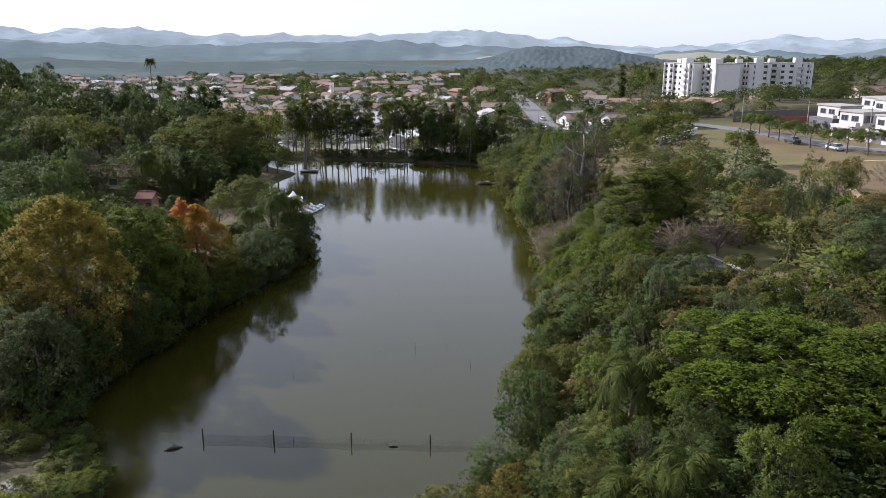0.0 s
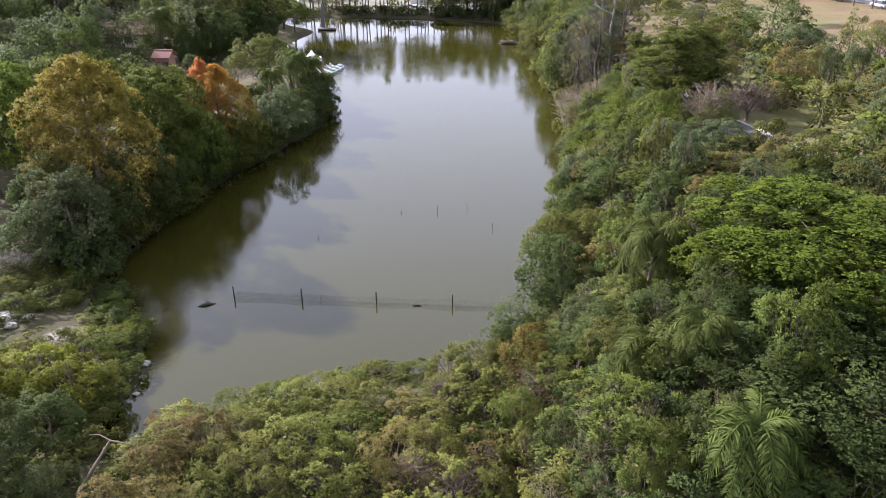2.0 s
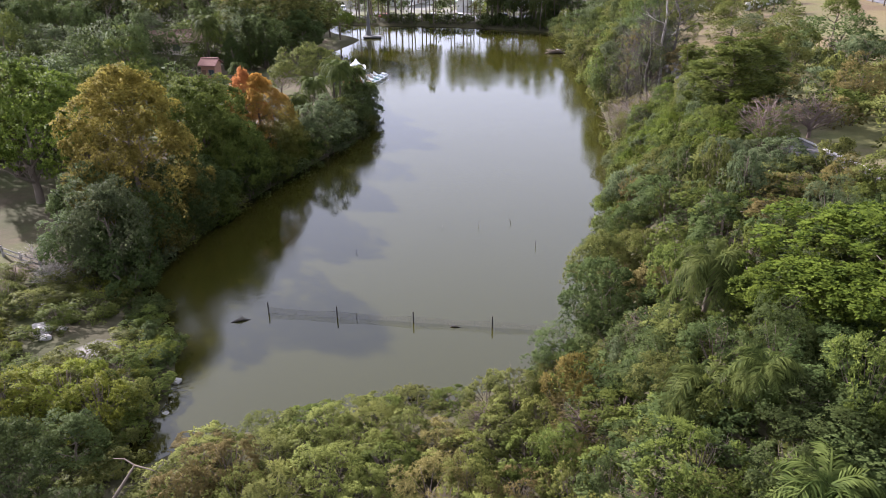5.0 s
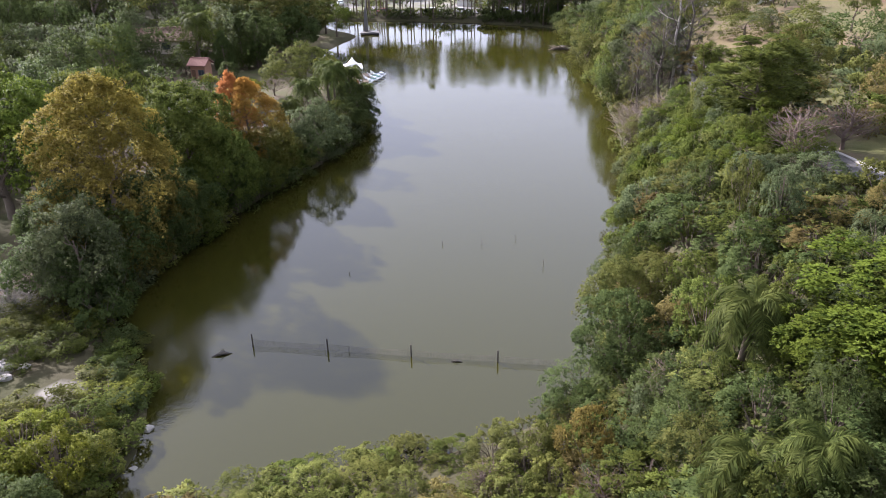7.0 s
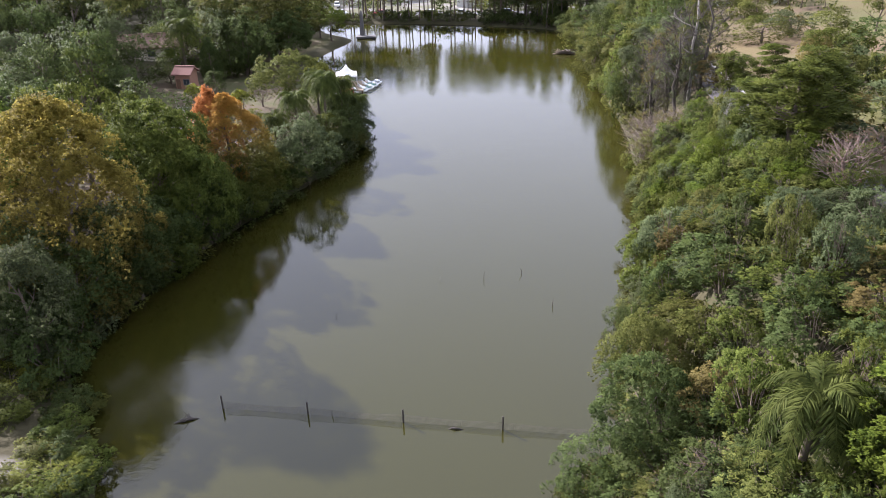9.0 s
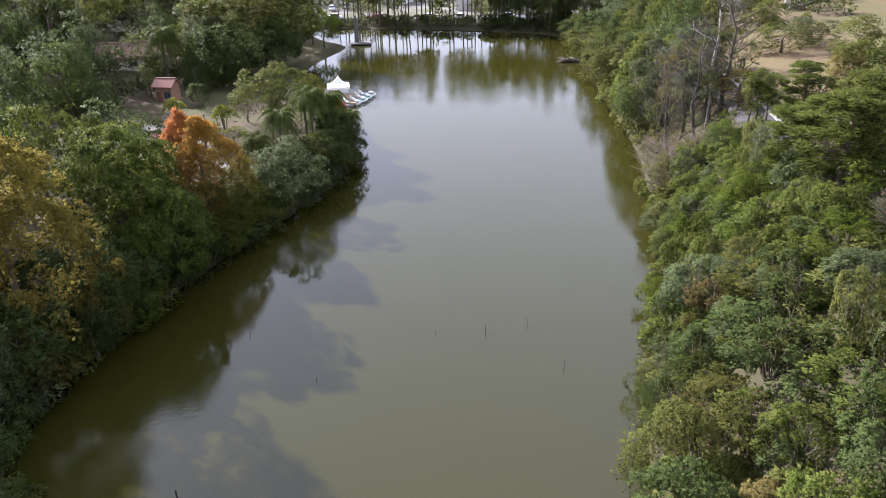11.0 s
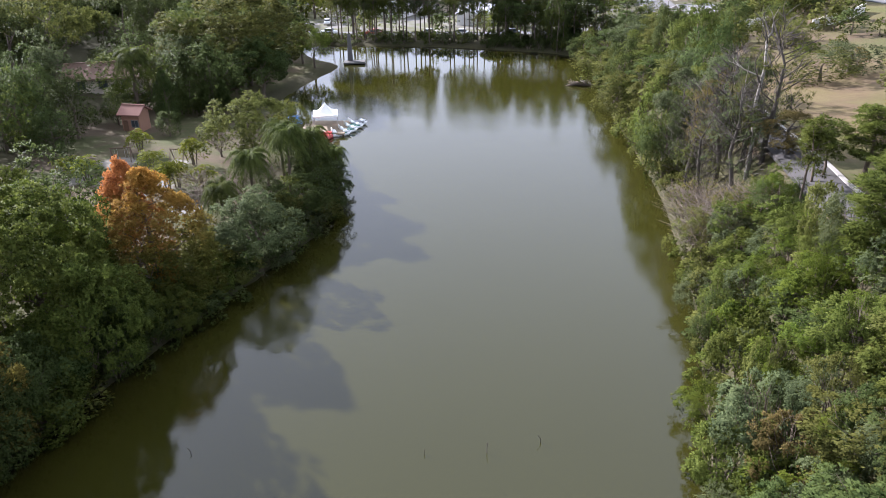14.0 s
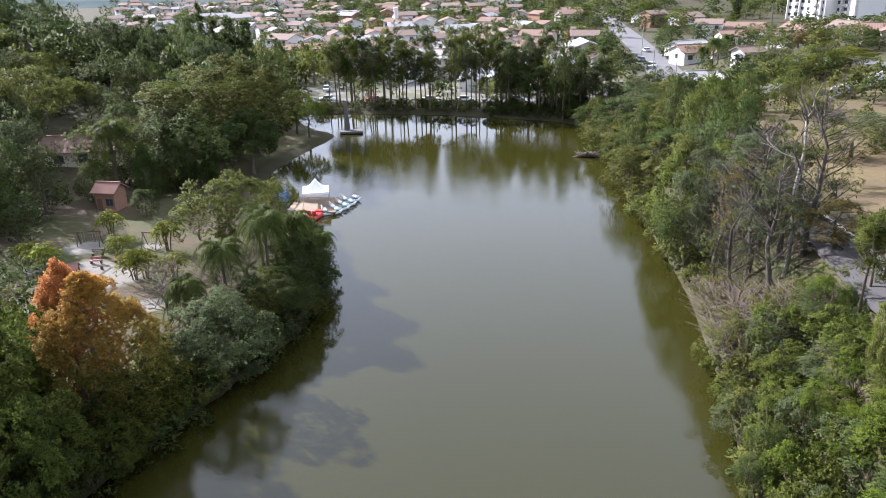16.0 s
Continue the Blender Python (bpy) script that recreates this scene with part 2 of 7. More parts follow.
def water_material():
    """Murky pond water: an olive body and a rippled mirror on it."""
    n = Nodes("murky_pond_water")
    pos = n.position()
    mud = n.noise(pos, 0.03, 3.0, 0.5)
    c = n.mix(mud, (0.0193, 0.0190, 0.0031), (0.0258, 0.0251, 0.0043))
    a = n.noise(pos, 2.4, 5.0, 0.62, (0.8, 1.25, 1.0))
    b = n.noise(pos, 0.25, 2.0, 0.5, (1.0, 0.6, 1.0))
    gust = n.ramp(n.noise(pos, 0.045, 3.0, 0.6), [(0.40, (0.12, 0.12, 0.12)), (0.62, (1, 1, 1))])
    n.bump(n.math("ADD", n.math("MULTIPLY", a, gust), n.math("MULTIPLY", b, 0.5)), 0.16, 0.10)
    n.finish(c, 0.028, 0.92)
    n.bsdf.inputs["IOR"].default_value = 1.333
    return n.mat


def painted_haze_material(name, color, glow, wood=0.25):
    """Far hills, plain backdrop of the distance, with haze painted into colour and emission."""
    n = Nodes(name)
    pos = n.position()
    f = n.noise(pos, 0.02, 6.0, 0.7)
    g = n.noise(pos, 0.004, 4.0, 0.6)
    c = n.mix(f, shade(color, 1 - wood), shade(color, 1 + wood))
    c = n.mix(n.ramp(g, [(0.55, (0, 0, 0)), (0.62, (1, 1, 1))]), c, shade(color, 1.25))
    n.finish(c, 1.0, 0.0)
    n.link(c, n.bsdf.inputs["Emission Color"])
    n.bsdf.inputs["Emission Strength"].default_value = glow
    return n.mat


GROUND = ground_material()
WATER = water_material()


# ---- building helpers ----
def part(name, me, material, parent=None, label="", m=None):
    """Links a mesh or bmesh as one object, under a thing if there is one."""
    if isinstance(me, bmesh.types.BMesh):
        bm, me = me, bpy.data.meshes.new(name)
        bm.to_mesh(me)
        bm.free()
    if not me.materials:
        me.materials.append(material)
    ob = new(name, me)
    if me.materials[0] != material:
        ob.material_slots[0].link = "OBJECT"
        ob.material_slots[0].material = material
    if parent is not None:
        ob.parent = parent
    if m is not None:
        ob.matrix_local = m if parent is not None else m
    if label:
        tagged(ob, label)
    return ob


def thing(name, m, label, category, group="", kind=""):
    ob = new(name)
    ob.empty_display_size = 0.3
    ob.matrix_world = m
    return tagged(ob, label, category, group, kind)


def raw_mesh(name, verts, faces, smooth=False):
    me = bpy.data.meshes.new(name)
    me.from_pydata([tuple(v) for v in verts], [], [tuple(f) for f in faces])
    if smooth:
        me.polygons.foreach_set("use_smooth", [True] * len(me.polygons))
    me.update()
    return me


def quads_mesh(name, corners):
    """A mesh of loose quads from an array of shape (count, 4, 3)."""
    k = len(corners)
    me = bpy.data.meshes.new(name)
    me.vertices.add(k * 4)
    me.vertices.foreach_set("co", np.ascontiguousarray(corners, dtype=np.float32).ravel())
    me.loops.add(k * 4)
    me.loops.foreach_set("vertex_index", np.arange(k * 4, dtype=np.int32))
    me.polygons.add(k)
    me.polygons.foreach_set("loop_start", np.arange(0, k * 4, 4, dtype=np.int32))
    me.update(calc_edges=True)
    return me


def box_into(bm, cx, cy, cz, sx, sy, sz, rz=0.0, bevel=0.0):
    r = bmesh.ops.create_cube(bm, size=1.0, matrix=pose(cx, cy, cz, 0, 0, rz) @ Matrix.Diagonal((sx, sy, sz, 1)))
    if bevel:
        edges = list({e for v in r["verts"] for e in v.link_edges})
        bmesh.ops.bevel(bm, geom=edges, offset=bevel, segments=1, affect="EDGES")


def box_bm(cx, cy, cz, sx, sy, sz, rz=0.0, bevel=0.0):
    bm = bmesh.new()
    box_into(bm, cx, cy, cz, sx, sy, sz, rz, bevel)
    return bm


class Tubes:
    """Collects tapered tubes along lines of points."""

    def __init__(self):
        self.v, self.f = [], []

    def add(self, pts, radii, sides=6):
        pts = [Vector(p) for p in pts]
        start = len(self.v)
        for i, p in enumerate(pts):
            d = (pts[min(i + 1, len(pts) - 1)] - pts[max(i - 1, 0)]).normalized()
            side = d.orthogonal().normalized()
            up = d.cross(side)
            for k in range(sides):
                a = 2 * math.pi * k / sides
                self.v.append(p + (side * math.cos(a) + up * math.sin(a)) * radii[i])
        for i in range(len(pts) - 1):
            for k in range(sides):
                a, b = start + i * sides + k, start + i * sides + (k + 1) % sides
                self.f.append((a, b, b + sides, a + sides))
        self.f.append(tuple(range(start + (len(pts) - 1) * sides, start + len(pts) * sides)))

    def mesh(self, name, smooth=True):
        return raw_mesh(name, self.v, self.f, smooth)


def smooth01(a, b, x):
    t = np.clip((np.asarray(x, float) - a) / (b - a), 0, 1)
    return t * t * (3 - 2 * t)


# ---- the lie of the land ----
SHORE_SOUTH = [(-19.2, 36.5), (-17.1, 38.6), (-12.2, 40.6), (-8.7, 41.2), (-5.2, 42.2), (-0.8, 43.9), (2.8, 45.6), (6.3, 48.6), (8.4, 54)]
SHORE_EAST = [(9.0, 60), (10.8, 66), (12.6, 74), (14.0, 81), (15.6, 90), (16.6, 101), (17.5, 113), (17.2, 125), (17.0, 137), (16.4, 155), (17.4, 170), (17.4, 184)]
SHORE_NORTH = [(13, 191.2), (2, 195), (-9, 199), (-21, 200.8), (-33, 202), (-41, 203.5), (-41, 196), (-36, 187)]
SHORE_WEST = [(-29.5, 181.5), (-29.8, 176), (-31.4, 170.6), (-33, 161.5), (-34.4, 153), (-32, 146), (-27.5, 138), (-23.5, 130), (-20, 122),
              (-17.2, 113), (-16.2, 105), (-17.2, 99), (-19.6, 93), (-22, 86.5), (-24, 80.5), (-26.4, 73), (-28, 64), (-28.6, 58.5),
              (-26, 54), (-22.8, 50.4), (-20.6, 46.5), (-19.9, 43.5), (-19.9, 40), (-20.8, 36)]
lake = np.array(SHORE_SOUTH + SHORE_EAST + SHORE_NORTH + SHORE_WEST)
for _ in range(2):
    nxt = np.roll(lake, -1, axis=0)
    lake = np.stack([lake * 0.75 + nxt * 0.25, lake * 0.25 + nxt * 0.75], 1).reshape(-1, 2)


def shore_distance(x, y):
    """Metres to the shore, positive on land."""
    x, y = np.atleast_1d(np.asarray(x, float)), np.atleast_1d(np.asarray(y, float))
    if x.size < 40:
        a, b = lake, np.roll(lake, -1, axis=0)
        e = b - a
        px, py = x.reshape(-1, 1), y.reshape(-1, 1)
        t = np.clip(((px - a[:, 0]) * e[:, 0] + (py - a[:, 1]) * e[:, 1]) / ((e * e).sum(1) + 1e-12), 0, 1)
        best = np.hypot(px - a[:, 0] - t * e[:, 0], py - a[:, 1] - t * e[:, 1]).min(axis=1)
        over = ((a[:, 1] > py) != (b[:, 1] > py)) & (px < e[:, 0] * (py - a[:, 1]) / (e[:, 1] + 1e-12) + a[:, 0])
        return np.where(over.sum(axis=1) % 2 == 1, -best, best).reshape(x.shape)
    best = np.full(x.shape, 1e9)
    inside = np.zeros(x.shape, bool)
    for (ax, ay), (bx, by) in zip(lake, np.roll(lake, -1, axis=0)):
        ex, ey = bx - ax, by - ay
        t = np.clip(((x - ax) * ex + (y - ay) * ey) / (ex * ex + ey * ey + 1e-12), 0, 1)
        best = np.minimum(best, np.hypot(x - ax - t * ex, y - ay - t * ey))
        cross = ((ay > y) != (by > y)) & (x < (bx - ax) * (y - ay) / (by - ay + 1e-12) + ax)
        inside ^= cross
    return np.where(inside, -best, best)


def land(x, y):
    """Height of the ground."""
    x, y = np.atleast_1d(np.asarray(x, float)), np.atleast_1d(np.asarray(y, float))
    d = shore_distance(x, y)
    out = np.maximum(d, 0)
    bank = 0.7 * smooth01(0, 2.5, out)
    # east bank: steep up to the park road, then the dry hill
    top = np.clip(11.0 - (y - 50) * 0.055, 2.5, 11.0) - 0.15 * np.clip(50 - y, 0, 30)
    ramp = np.clip(out / (9.5 + 0.5 * np.clip(55 - y, 0, 20)), 0, 1)
    east = smooth01(3, 12, x) * (1 - smooth01(180, 225, y)) * smooth01(5, 34, y)
    east_z = top * ramp * ramp * (3 - 2 * ramp) + np.clip(x - 34, 0, 90) * 0.045 * smooth01(60, 110, y)
    # west bank: a gentle park, then the wooded hill
    west = (1 - smooth01(-16, -6, x)) * (1 - smooth01(190, 240, y))
    west_z = 0.045 * np.clip(out - 4, 0, 60) + 12 * smooth01(55, 140, -x) * smooth01(70, 130, y)
    # beyond the dam the town, lower in the middle, rising to both sides
    north = smooth01(203, 232, y)
    north_z = -2.7 + 3.0 * smooth01(5, 45, x) + 6.5 * smooth01(60, 130, x) * (1 - 0.75 * smooth01(265, 325, y)) + 8 * smooth01(70, 220, -x) * (1 - smooth01(255, 330, y))
    z = bank + east * east_z + west * west_z * (1 - north) + north * north_z
    # the hill's shoulder with its street, and the terraces above it
    shoulder = smooth01(45, 72, x) * smooth01(140, 175, y) * (1 - smooth01(235, 290, y))
    z = z * (1 - shoulder) + 8.2 * shoulder
    z = z + 4.6 * np.maximum(smooth01(94, 108, x) * smooth01(210, 217, y), 0.35 * smooth01(110, 120, x) * smooth01(160, 178, y)) * (1 - smooth01(240, 320, y))
    z = z + 9.0 * smooth01(190, 300, x) * smooth01(250, 400, y)
    z = z * (1 - smooth01(900, 1500, np.hypot(x, y)))
    z = z + 0.10 * np.sin(x * 0.43 + 1.3 * np.sin(y * 0.21)) * np.sin(y * 0.37) * smooth01(1, 6, out)
    return np.where(d < 0, -0.12 - np.minimum(1.4, -d * 0.35), z)


def ground_at(x, y):
    return float(land(x, y)[0])


def spread(a, b, step, out, grow=1.22):
    """Grid lines: even between a and b, then ever wider out to +-out."""
    xs = list(np.arange(a, b + step / 2, step))
    s, lo, hi = step, xs[0], xs[-1]
    left, right = [], []
    while lo > -out or hi < out:
        s *= grow
        lo, hi = lo - s, hi + s
        left.append(lo), right.append(hi)
    return np.array(left[::-1] + xs + right)


def build_ground():
    gx, gy = spread(-110, 110, 1.5, 4600), spread(8, 250, 1.5, 4600)
    X, Y = np.meshgrid(gx, gy)
    Z = land(X.ravel(), Y.ravel())
    nx, ny = len(gx), len(gy)
    verts = np.stack([X.ravel(), Y.ravel(), Z], 1)
    i = np.arange(nx * ny).reshape(ny, nx)
    faces = np.stack([i[:-1, :-1], i[:-1, 1:], i[1:, 1:], i[1:, :-1]], -1).reshape(-1, 4)
    me = raw_mesh("ground", verts, faces, True)
    dry = smooth01(24, 34, X.ravel()) * (1 - 0.6 * smooth01(190, 215, Y.ravel()))
    dry = dry * (1 - smooth01(110, 160, X.ravel()))
    dry = np.maximum(dry, 0.35 * smooth01(215, 240, Y.ravel()) * (1 - smooth01(420, 520, Y.ravel())))
    sand = np.exp(-(((X.ravel() + 36) / 9) ** 2 + ((Y.ravel() - 108) / 10) ** 2))
    track = 0.7 * np.exp(-(((X.ravel() + 42) / 3.5) ** 2 + ((Y.ravel() - 62) / 7) ** 2))
    dry = np.maximum(dry, 0.8 * np.exp(-(((X.ravel() + 38) / 7) ** 2 + ((Y.ravel() - 163) / 14) ** 2)))
    dry = np.maximum(dry, np.maximum(0.15 * sand, 0.3 * track))
    dry = dry * (1 - 0.55 * smooth01(135, 160, Y.ravel()) * (1 - smooth01(60, 75, X.ravel())))
    sandy = np.zeros(len(dry))
    for sx, sy, sr in ((-37.0, 110.4, 2.3), (-40.6, 112.0, 2.3), (-43.8, 117.8, 2.0), (-42.5, 103.3, 2.0), (-30.9, 105, 1.4), (-37.3, 118.8, 1.2), (-45.6, 111.5, 1.4), (-26.8, 47.2, 1.1), (-20.0, 38.4, 0.7)):
        sandy = np.maximum(sandy, np.exp(-0.7 * ((X.ravel() - sx) ** 2 + (Y.ravel() - sy) ** 2) / sr ** 2))
    gx2, gy2 = X.ravel(), Y.ravel()
    far_out = shore_distance(gx2, gy2)
    road_x = np.interp(gy2, [34, 46, 55, 63, 75, 88, 99, 112, 126, 140, 156], [33, 29, 26, 24.4, 23.4, 23.8, 25, 26, 27, 30, 36])
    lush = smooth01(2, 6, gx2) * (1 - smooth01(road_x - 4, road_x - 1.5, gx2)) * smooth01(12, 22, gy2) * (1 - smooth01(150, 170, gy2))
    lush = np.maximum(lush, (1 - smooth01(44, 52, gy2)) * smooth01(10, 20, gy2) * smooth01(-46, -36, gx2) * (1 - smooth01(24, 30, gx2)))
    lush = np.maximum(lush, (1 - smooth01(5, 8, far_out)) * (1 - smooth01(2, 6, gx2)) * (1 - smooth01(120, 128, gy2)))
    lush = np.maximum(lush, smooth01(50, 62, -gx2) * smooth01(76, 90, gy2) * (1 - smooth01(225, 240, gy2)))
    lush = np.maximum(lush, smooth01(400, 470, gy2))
    # shade beneath the lane tree, painted with the dark litter colour
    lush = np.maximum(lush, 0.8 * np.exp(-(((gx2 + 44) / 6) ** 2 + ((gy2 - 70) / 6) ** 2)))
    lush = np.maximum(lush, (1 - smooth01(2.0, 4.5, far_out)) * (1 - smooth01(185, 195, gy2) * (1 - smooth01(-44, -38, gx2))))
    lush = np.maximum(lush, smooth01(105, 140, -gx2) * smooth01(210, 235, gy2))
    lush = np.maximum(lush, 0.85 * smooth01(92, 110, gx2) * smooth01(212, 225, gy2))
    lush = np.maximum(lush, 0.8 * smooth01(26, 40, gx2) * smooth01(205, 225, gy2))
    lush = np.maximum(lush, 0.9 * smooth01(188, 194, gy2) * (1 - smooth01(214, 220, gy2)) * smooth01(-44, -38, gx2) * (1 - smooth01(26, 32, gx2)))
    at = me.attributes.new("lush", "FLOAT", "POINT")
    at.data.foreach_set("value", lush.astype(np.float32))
    at = me.attributes.new("sandy", "FLOAT", "POINT")
    at.data.foreach_set("value", sandy.astype(np.float32))
    at = me.attributes.new("dry", "FLOAT", "POINT")
    at.data.foreach_set("value", dry.astype(np.float32))
    paved = smooth01(222, 240, Y.ravel()) * (1 - smooth01(520, 640, Y.ravel())) * (1 - smooth01(150, 260, np.abs(X.ravel()))) * (1 - 0.8 * smooth01(55, 75, X.ravel()))
    at = me.attributes.new("paved", "FLOAT", "POINT")
    at.data.foreach_set("value", paved.astype(np.float32))
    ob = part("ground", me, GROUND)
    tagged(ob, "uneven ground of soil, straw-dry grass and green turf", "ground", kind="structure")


def build_water():
    c = lake.mean(axis=0)
    ring = []
    for k in range(len(lake)):
        t = lake[(k + 1) % len(lake)] - lake[k - 1]
        nrm = np.array([t[1], -t[0]]) / (np.hypot(*t) + 1e-9)
        ring.append(lake[k] + nrm * 0.8)
    bm = bmesh.new()
    vs = [bm.verts.new((p[0], p[1], 0.0)) for p in ring]
    face = bm.faces.new(vs)
    if face.normal.z < 0:
        face.normal_flip()
    bmesh.ops.triangulate(bm, faces=[face])
    ob = part("water", bm, WATER)
    tagged(ob, "murky olive pond water with light ripples", "water", kind="structure")


def ribbon(name, pts, width, lift, material, label, category, thick=0.35, kind="structure"):
    """A road or trail laid along the ground, with real edges."""
    p = np.array(pts, float)
    for _ in range(3):
        q = np.stack([p[:-1] * 0.75 + p[1:] * 0.25, p[:-1] * 0.25 + p[1:] * 0.75], 1).reshape(-1, 2)
        p = np.vstack([p[:1], q, p[-1:]])
    t = np.gradient(p, axis=0)
    t /= np.hypot(t[:, 0], t[:, 1])[:, None] + 1e-9
    nrm = np.stack([-t[:, 1], t[:, 0]], 1)
    offs = np.linspace(-0.5, 0.5, 5) * width
    rows = []
    for o in offs:
        q = p + nrm * o
        rows.append(np.column_stack([q, land(q[:, 0], q[:, 1])]))
    rows = np.array(rows)
    rows[:, :, 2] = rows[:, :, 2].max(axis=0)[None] * 0.65 + rows[:, :, 2] * 0.35 + lift
    low = rows.copy()
    low[:, :, 2] -= thick
    k, m = rows.shape[0], rows.shape[1]
    verts = np.vstack([rows.reshape(-1, 3), low.reshape(-1, 3)])
    f = []
    for a in range(k - 1):
        for b in range(m - 1):
            f.append((a * m + b, (a + 1) * m + b, (a + 1) * m + b + 1, a * m + b + 1))
    n = k * m
    for a, flip in ((0, False), (k - 1, True)):
        for b in range(m - 1):
            q = (a * m + b, a * m + b + 1, n + a * m + b + 1, n + a * m + b)
            f.append(q[::-1] if flip else q)
    ob = part(name, raw_mesh(name, verts, f), material)
    tagged(ob, label, category, kind=kind)
    return rows


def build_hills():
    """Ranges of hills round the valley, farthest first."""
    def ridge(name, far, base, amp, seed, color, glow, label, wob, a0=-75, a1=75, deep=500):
        m = painted_haze_material(name + "_tone", color, glow)
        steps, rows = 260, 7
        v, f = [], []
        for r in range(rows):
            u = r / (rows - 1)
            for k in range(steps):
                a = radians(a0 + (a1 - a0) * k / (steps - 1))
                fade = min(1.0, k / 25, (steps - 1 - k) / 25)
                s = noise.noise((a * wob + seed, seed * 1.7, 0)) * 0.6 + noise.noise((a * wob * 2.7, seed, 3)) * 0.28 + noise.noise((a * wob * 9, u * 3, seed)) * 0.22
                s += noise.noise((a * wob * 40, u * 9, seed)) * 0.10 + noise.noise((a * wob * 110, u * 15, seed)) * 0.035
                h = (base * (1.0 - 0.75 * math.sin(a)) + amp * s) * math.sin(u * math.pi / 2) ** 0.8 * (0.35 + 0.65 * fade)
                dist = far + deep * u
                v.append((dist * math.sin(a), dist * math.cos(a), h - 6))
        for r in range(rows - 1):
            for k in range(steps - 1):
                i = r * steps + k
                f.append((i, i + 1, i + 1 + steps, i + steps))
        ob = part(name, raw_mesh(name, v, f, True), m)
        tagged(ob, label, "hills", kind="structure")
    # farther ranges are painted paler and bluer and glow more, for haze
    ridge("backdrop_range", 3300, 88, 105, 4.2, (0.150, 0.178, 0.190), 0.37, "far range of wooded hills in pale blue painted haze", 4.6)
    ridge("backdrop_hills", 1900, 44, 46, 9.1, (0.078, 0.100, 0.104), 0.31, "wooded hills in blue-green painted haze", 5.5)
    ridge("backdrop_woods", 850, 15, 20, 2.6, (0.056, 0.070, 0.068), 0.30, "low wooded hills, dim green under painted haze", 4.0)
    # the wooded hill behind the street, with a mown field on its flank
    v, f, cols = [], [], 230
    rows = 46
    for r in range(rows):
        for k in range(cols):
            u, w = k / (cols - 1), r / (rows - 1)
            a = radians(0.5 + 22 * u)
            dist = 880 + 420 * w
            dome = math.exp(-(abs(u - 0.46) / 0.33) ** 2.6) * math.sin(min(1.0, w * 1.25) * math.pi / 2) ** 0.9
            rough = noise.noise((u * 60, w * 22, 1)) * 1.6 + noise.noise((u * 150, w * 60, 7)) * 1.0
            shape = 1 + 0.18 * noise.noise((u * 7, w * 4, 5))
            v.append((dist * math.sin(a), dist * math.cos(a), -5 + 35 * dome * shape + rough * min(1, dome * 4)))
    for r in range(rows - 1):
        for k in range(cols - 1):
            i = r * cols + k
            f.append((i, i + 1, i + 1 + cols, i + cols))
    # light haze on the hill comes from its bluish tone and glow
    ob = part("backdrop_wooded_hill", raw_mesh("wooded_hill", v, f, True), painted_haze_material("wooded_hill_tone", (0.050, 0.064, 0.066), 0.36, 0.3))
    tagged(ob, "dark wooded hill beyond the town in light painted haze", "hills", kind="structure")
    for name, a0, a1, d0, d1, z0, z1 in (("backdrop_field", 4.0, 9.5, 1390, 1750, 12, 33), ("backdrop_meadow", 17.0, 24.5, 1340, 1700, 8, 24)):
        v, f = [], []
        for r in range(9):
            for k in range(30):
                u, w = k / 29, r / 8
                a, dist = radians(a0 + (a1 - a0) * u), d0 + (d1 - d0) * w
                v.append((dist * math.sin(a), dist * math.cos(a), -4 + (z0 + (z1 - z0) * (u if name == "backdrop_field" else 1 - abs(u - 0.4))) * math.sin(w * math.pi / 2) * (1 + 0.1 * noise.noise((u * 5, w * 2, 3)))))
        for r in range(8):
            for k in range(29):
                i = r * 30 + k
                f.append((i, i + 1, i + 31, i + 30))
        # field colour greyed and made to glow as haze would
        ob = part(name, raw_mesh(name, v, f, True), painted_haze_material(name + "_tone", (0.15, 0.152, 0.12), 0.36, 0.12))
        tagged(ob, "dry field on a far hillside, paled by painted haze", "field", kind="structure")


# ---- plants: shapes ----
def unit(v):
    return v / (np.linalg.norm(v, axis=-1, keepdims=True) + 1e-9)


def leaf_quads(rng, base, way, length, width, droop=0.15):
    """Folded lance-shaped leaves that grow from base along way."""
    k = len(base)
    side = unit(np.cross(way, unit(rng.normal(size=(k, 3)) * 0.6 + np.array([0, 0, 1.0]))))
    L = length * rng.uniform(0.7, 1.3, (k, 1))
    W = width * rng.uniform(0.7, 1.3, (k, 1))
    mid = base + way * L * 0.45
    tip = base + way * L + np.array([0, 0, -1.0]) * L * droop
    return np.stack([base, mid - side * W * 0.5, tip, mid + side * W * 0.5], 1)


CROWN_WAY = {}


def leaf_mesh(name, corners, outward, lean):
    """Leaves whose faces lean to the outside of their bough."""
    flat = unit(np.cross(corners[:, 2] - corners[:, 0], corners[:, 3] - corners[:, 1]))
    back = (flat * outward).sum(1) < 0
    corners[back] = corners[back][:, [0, 3, 2, 1]]
    flat[back] *= -1
    me = quads_mesh(name, corners)
    way = np.repeat(unit(flat * (1 - lean) + outward * lean), 4, axis=0)
    me.normals_split_custom_set_from_vertices(way.tolist())
    CROWN_WAY[me.name] = way
    return me


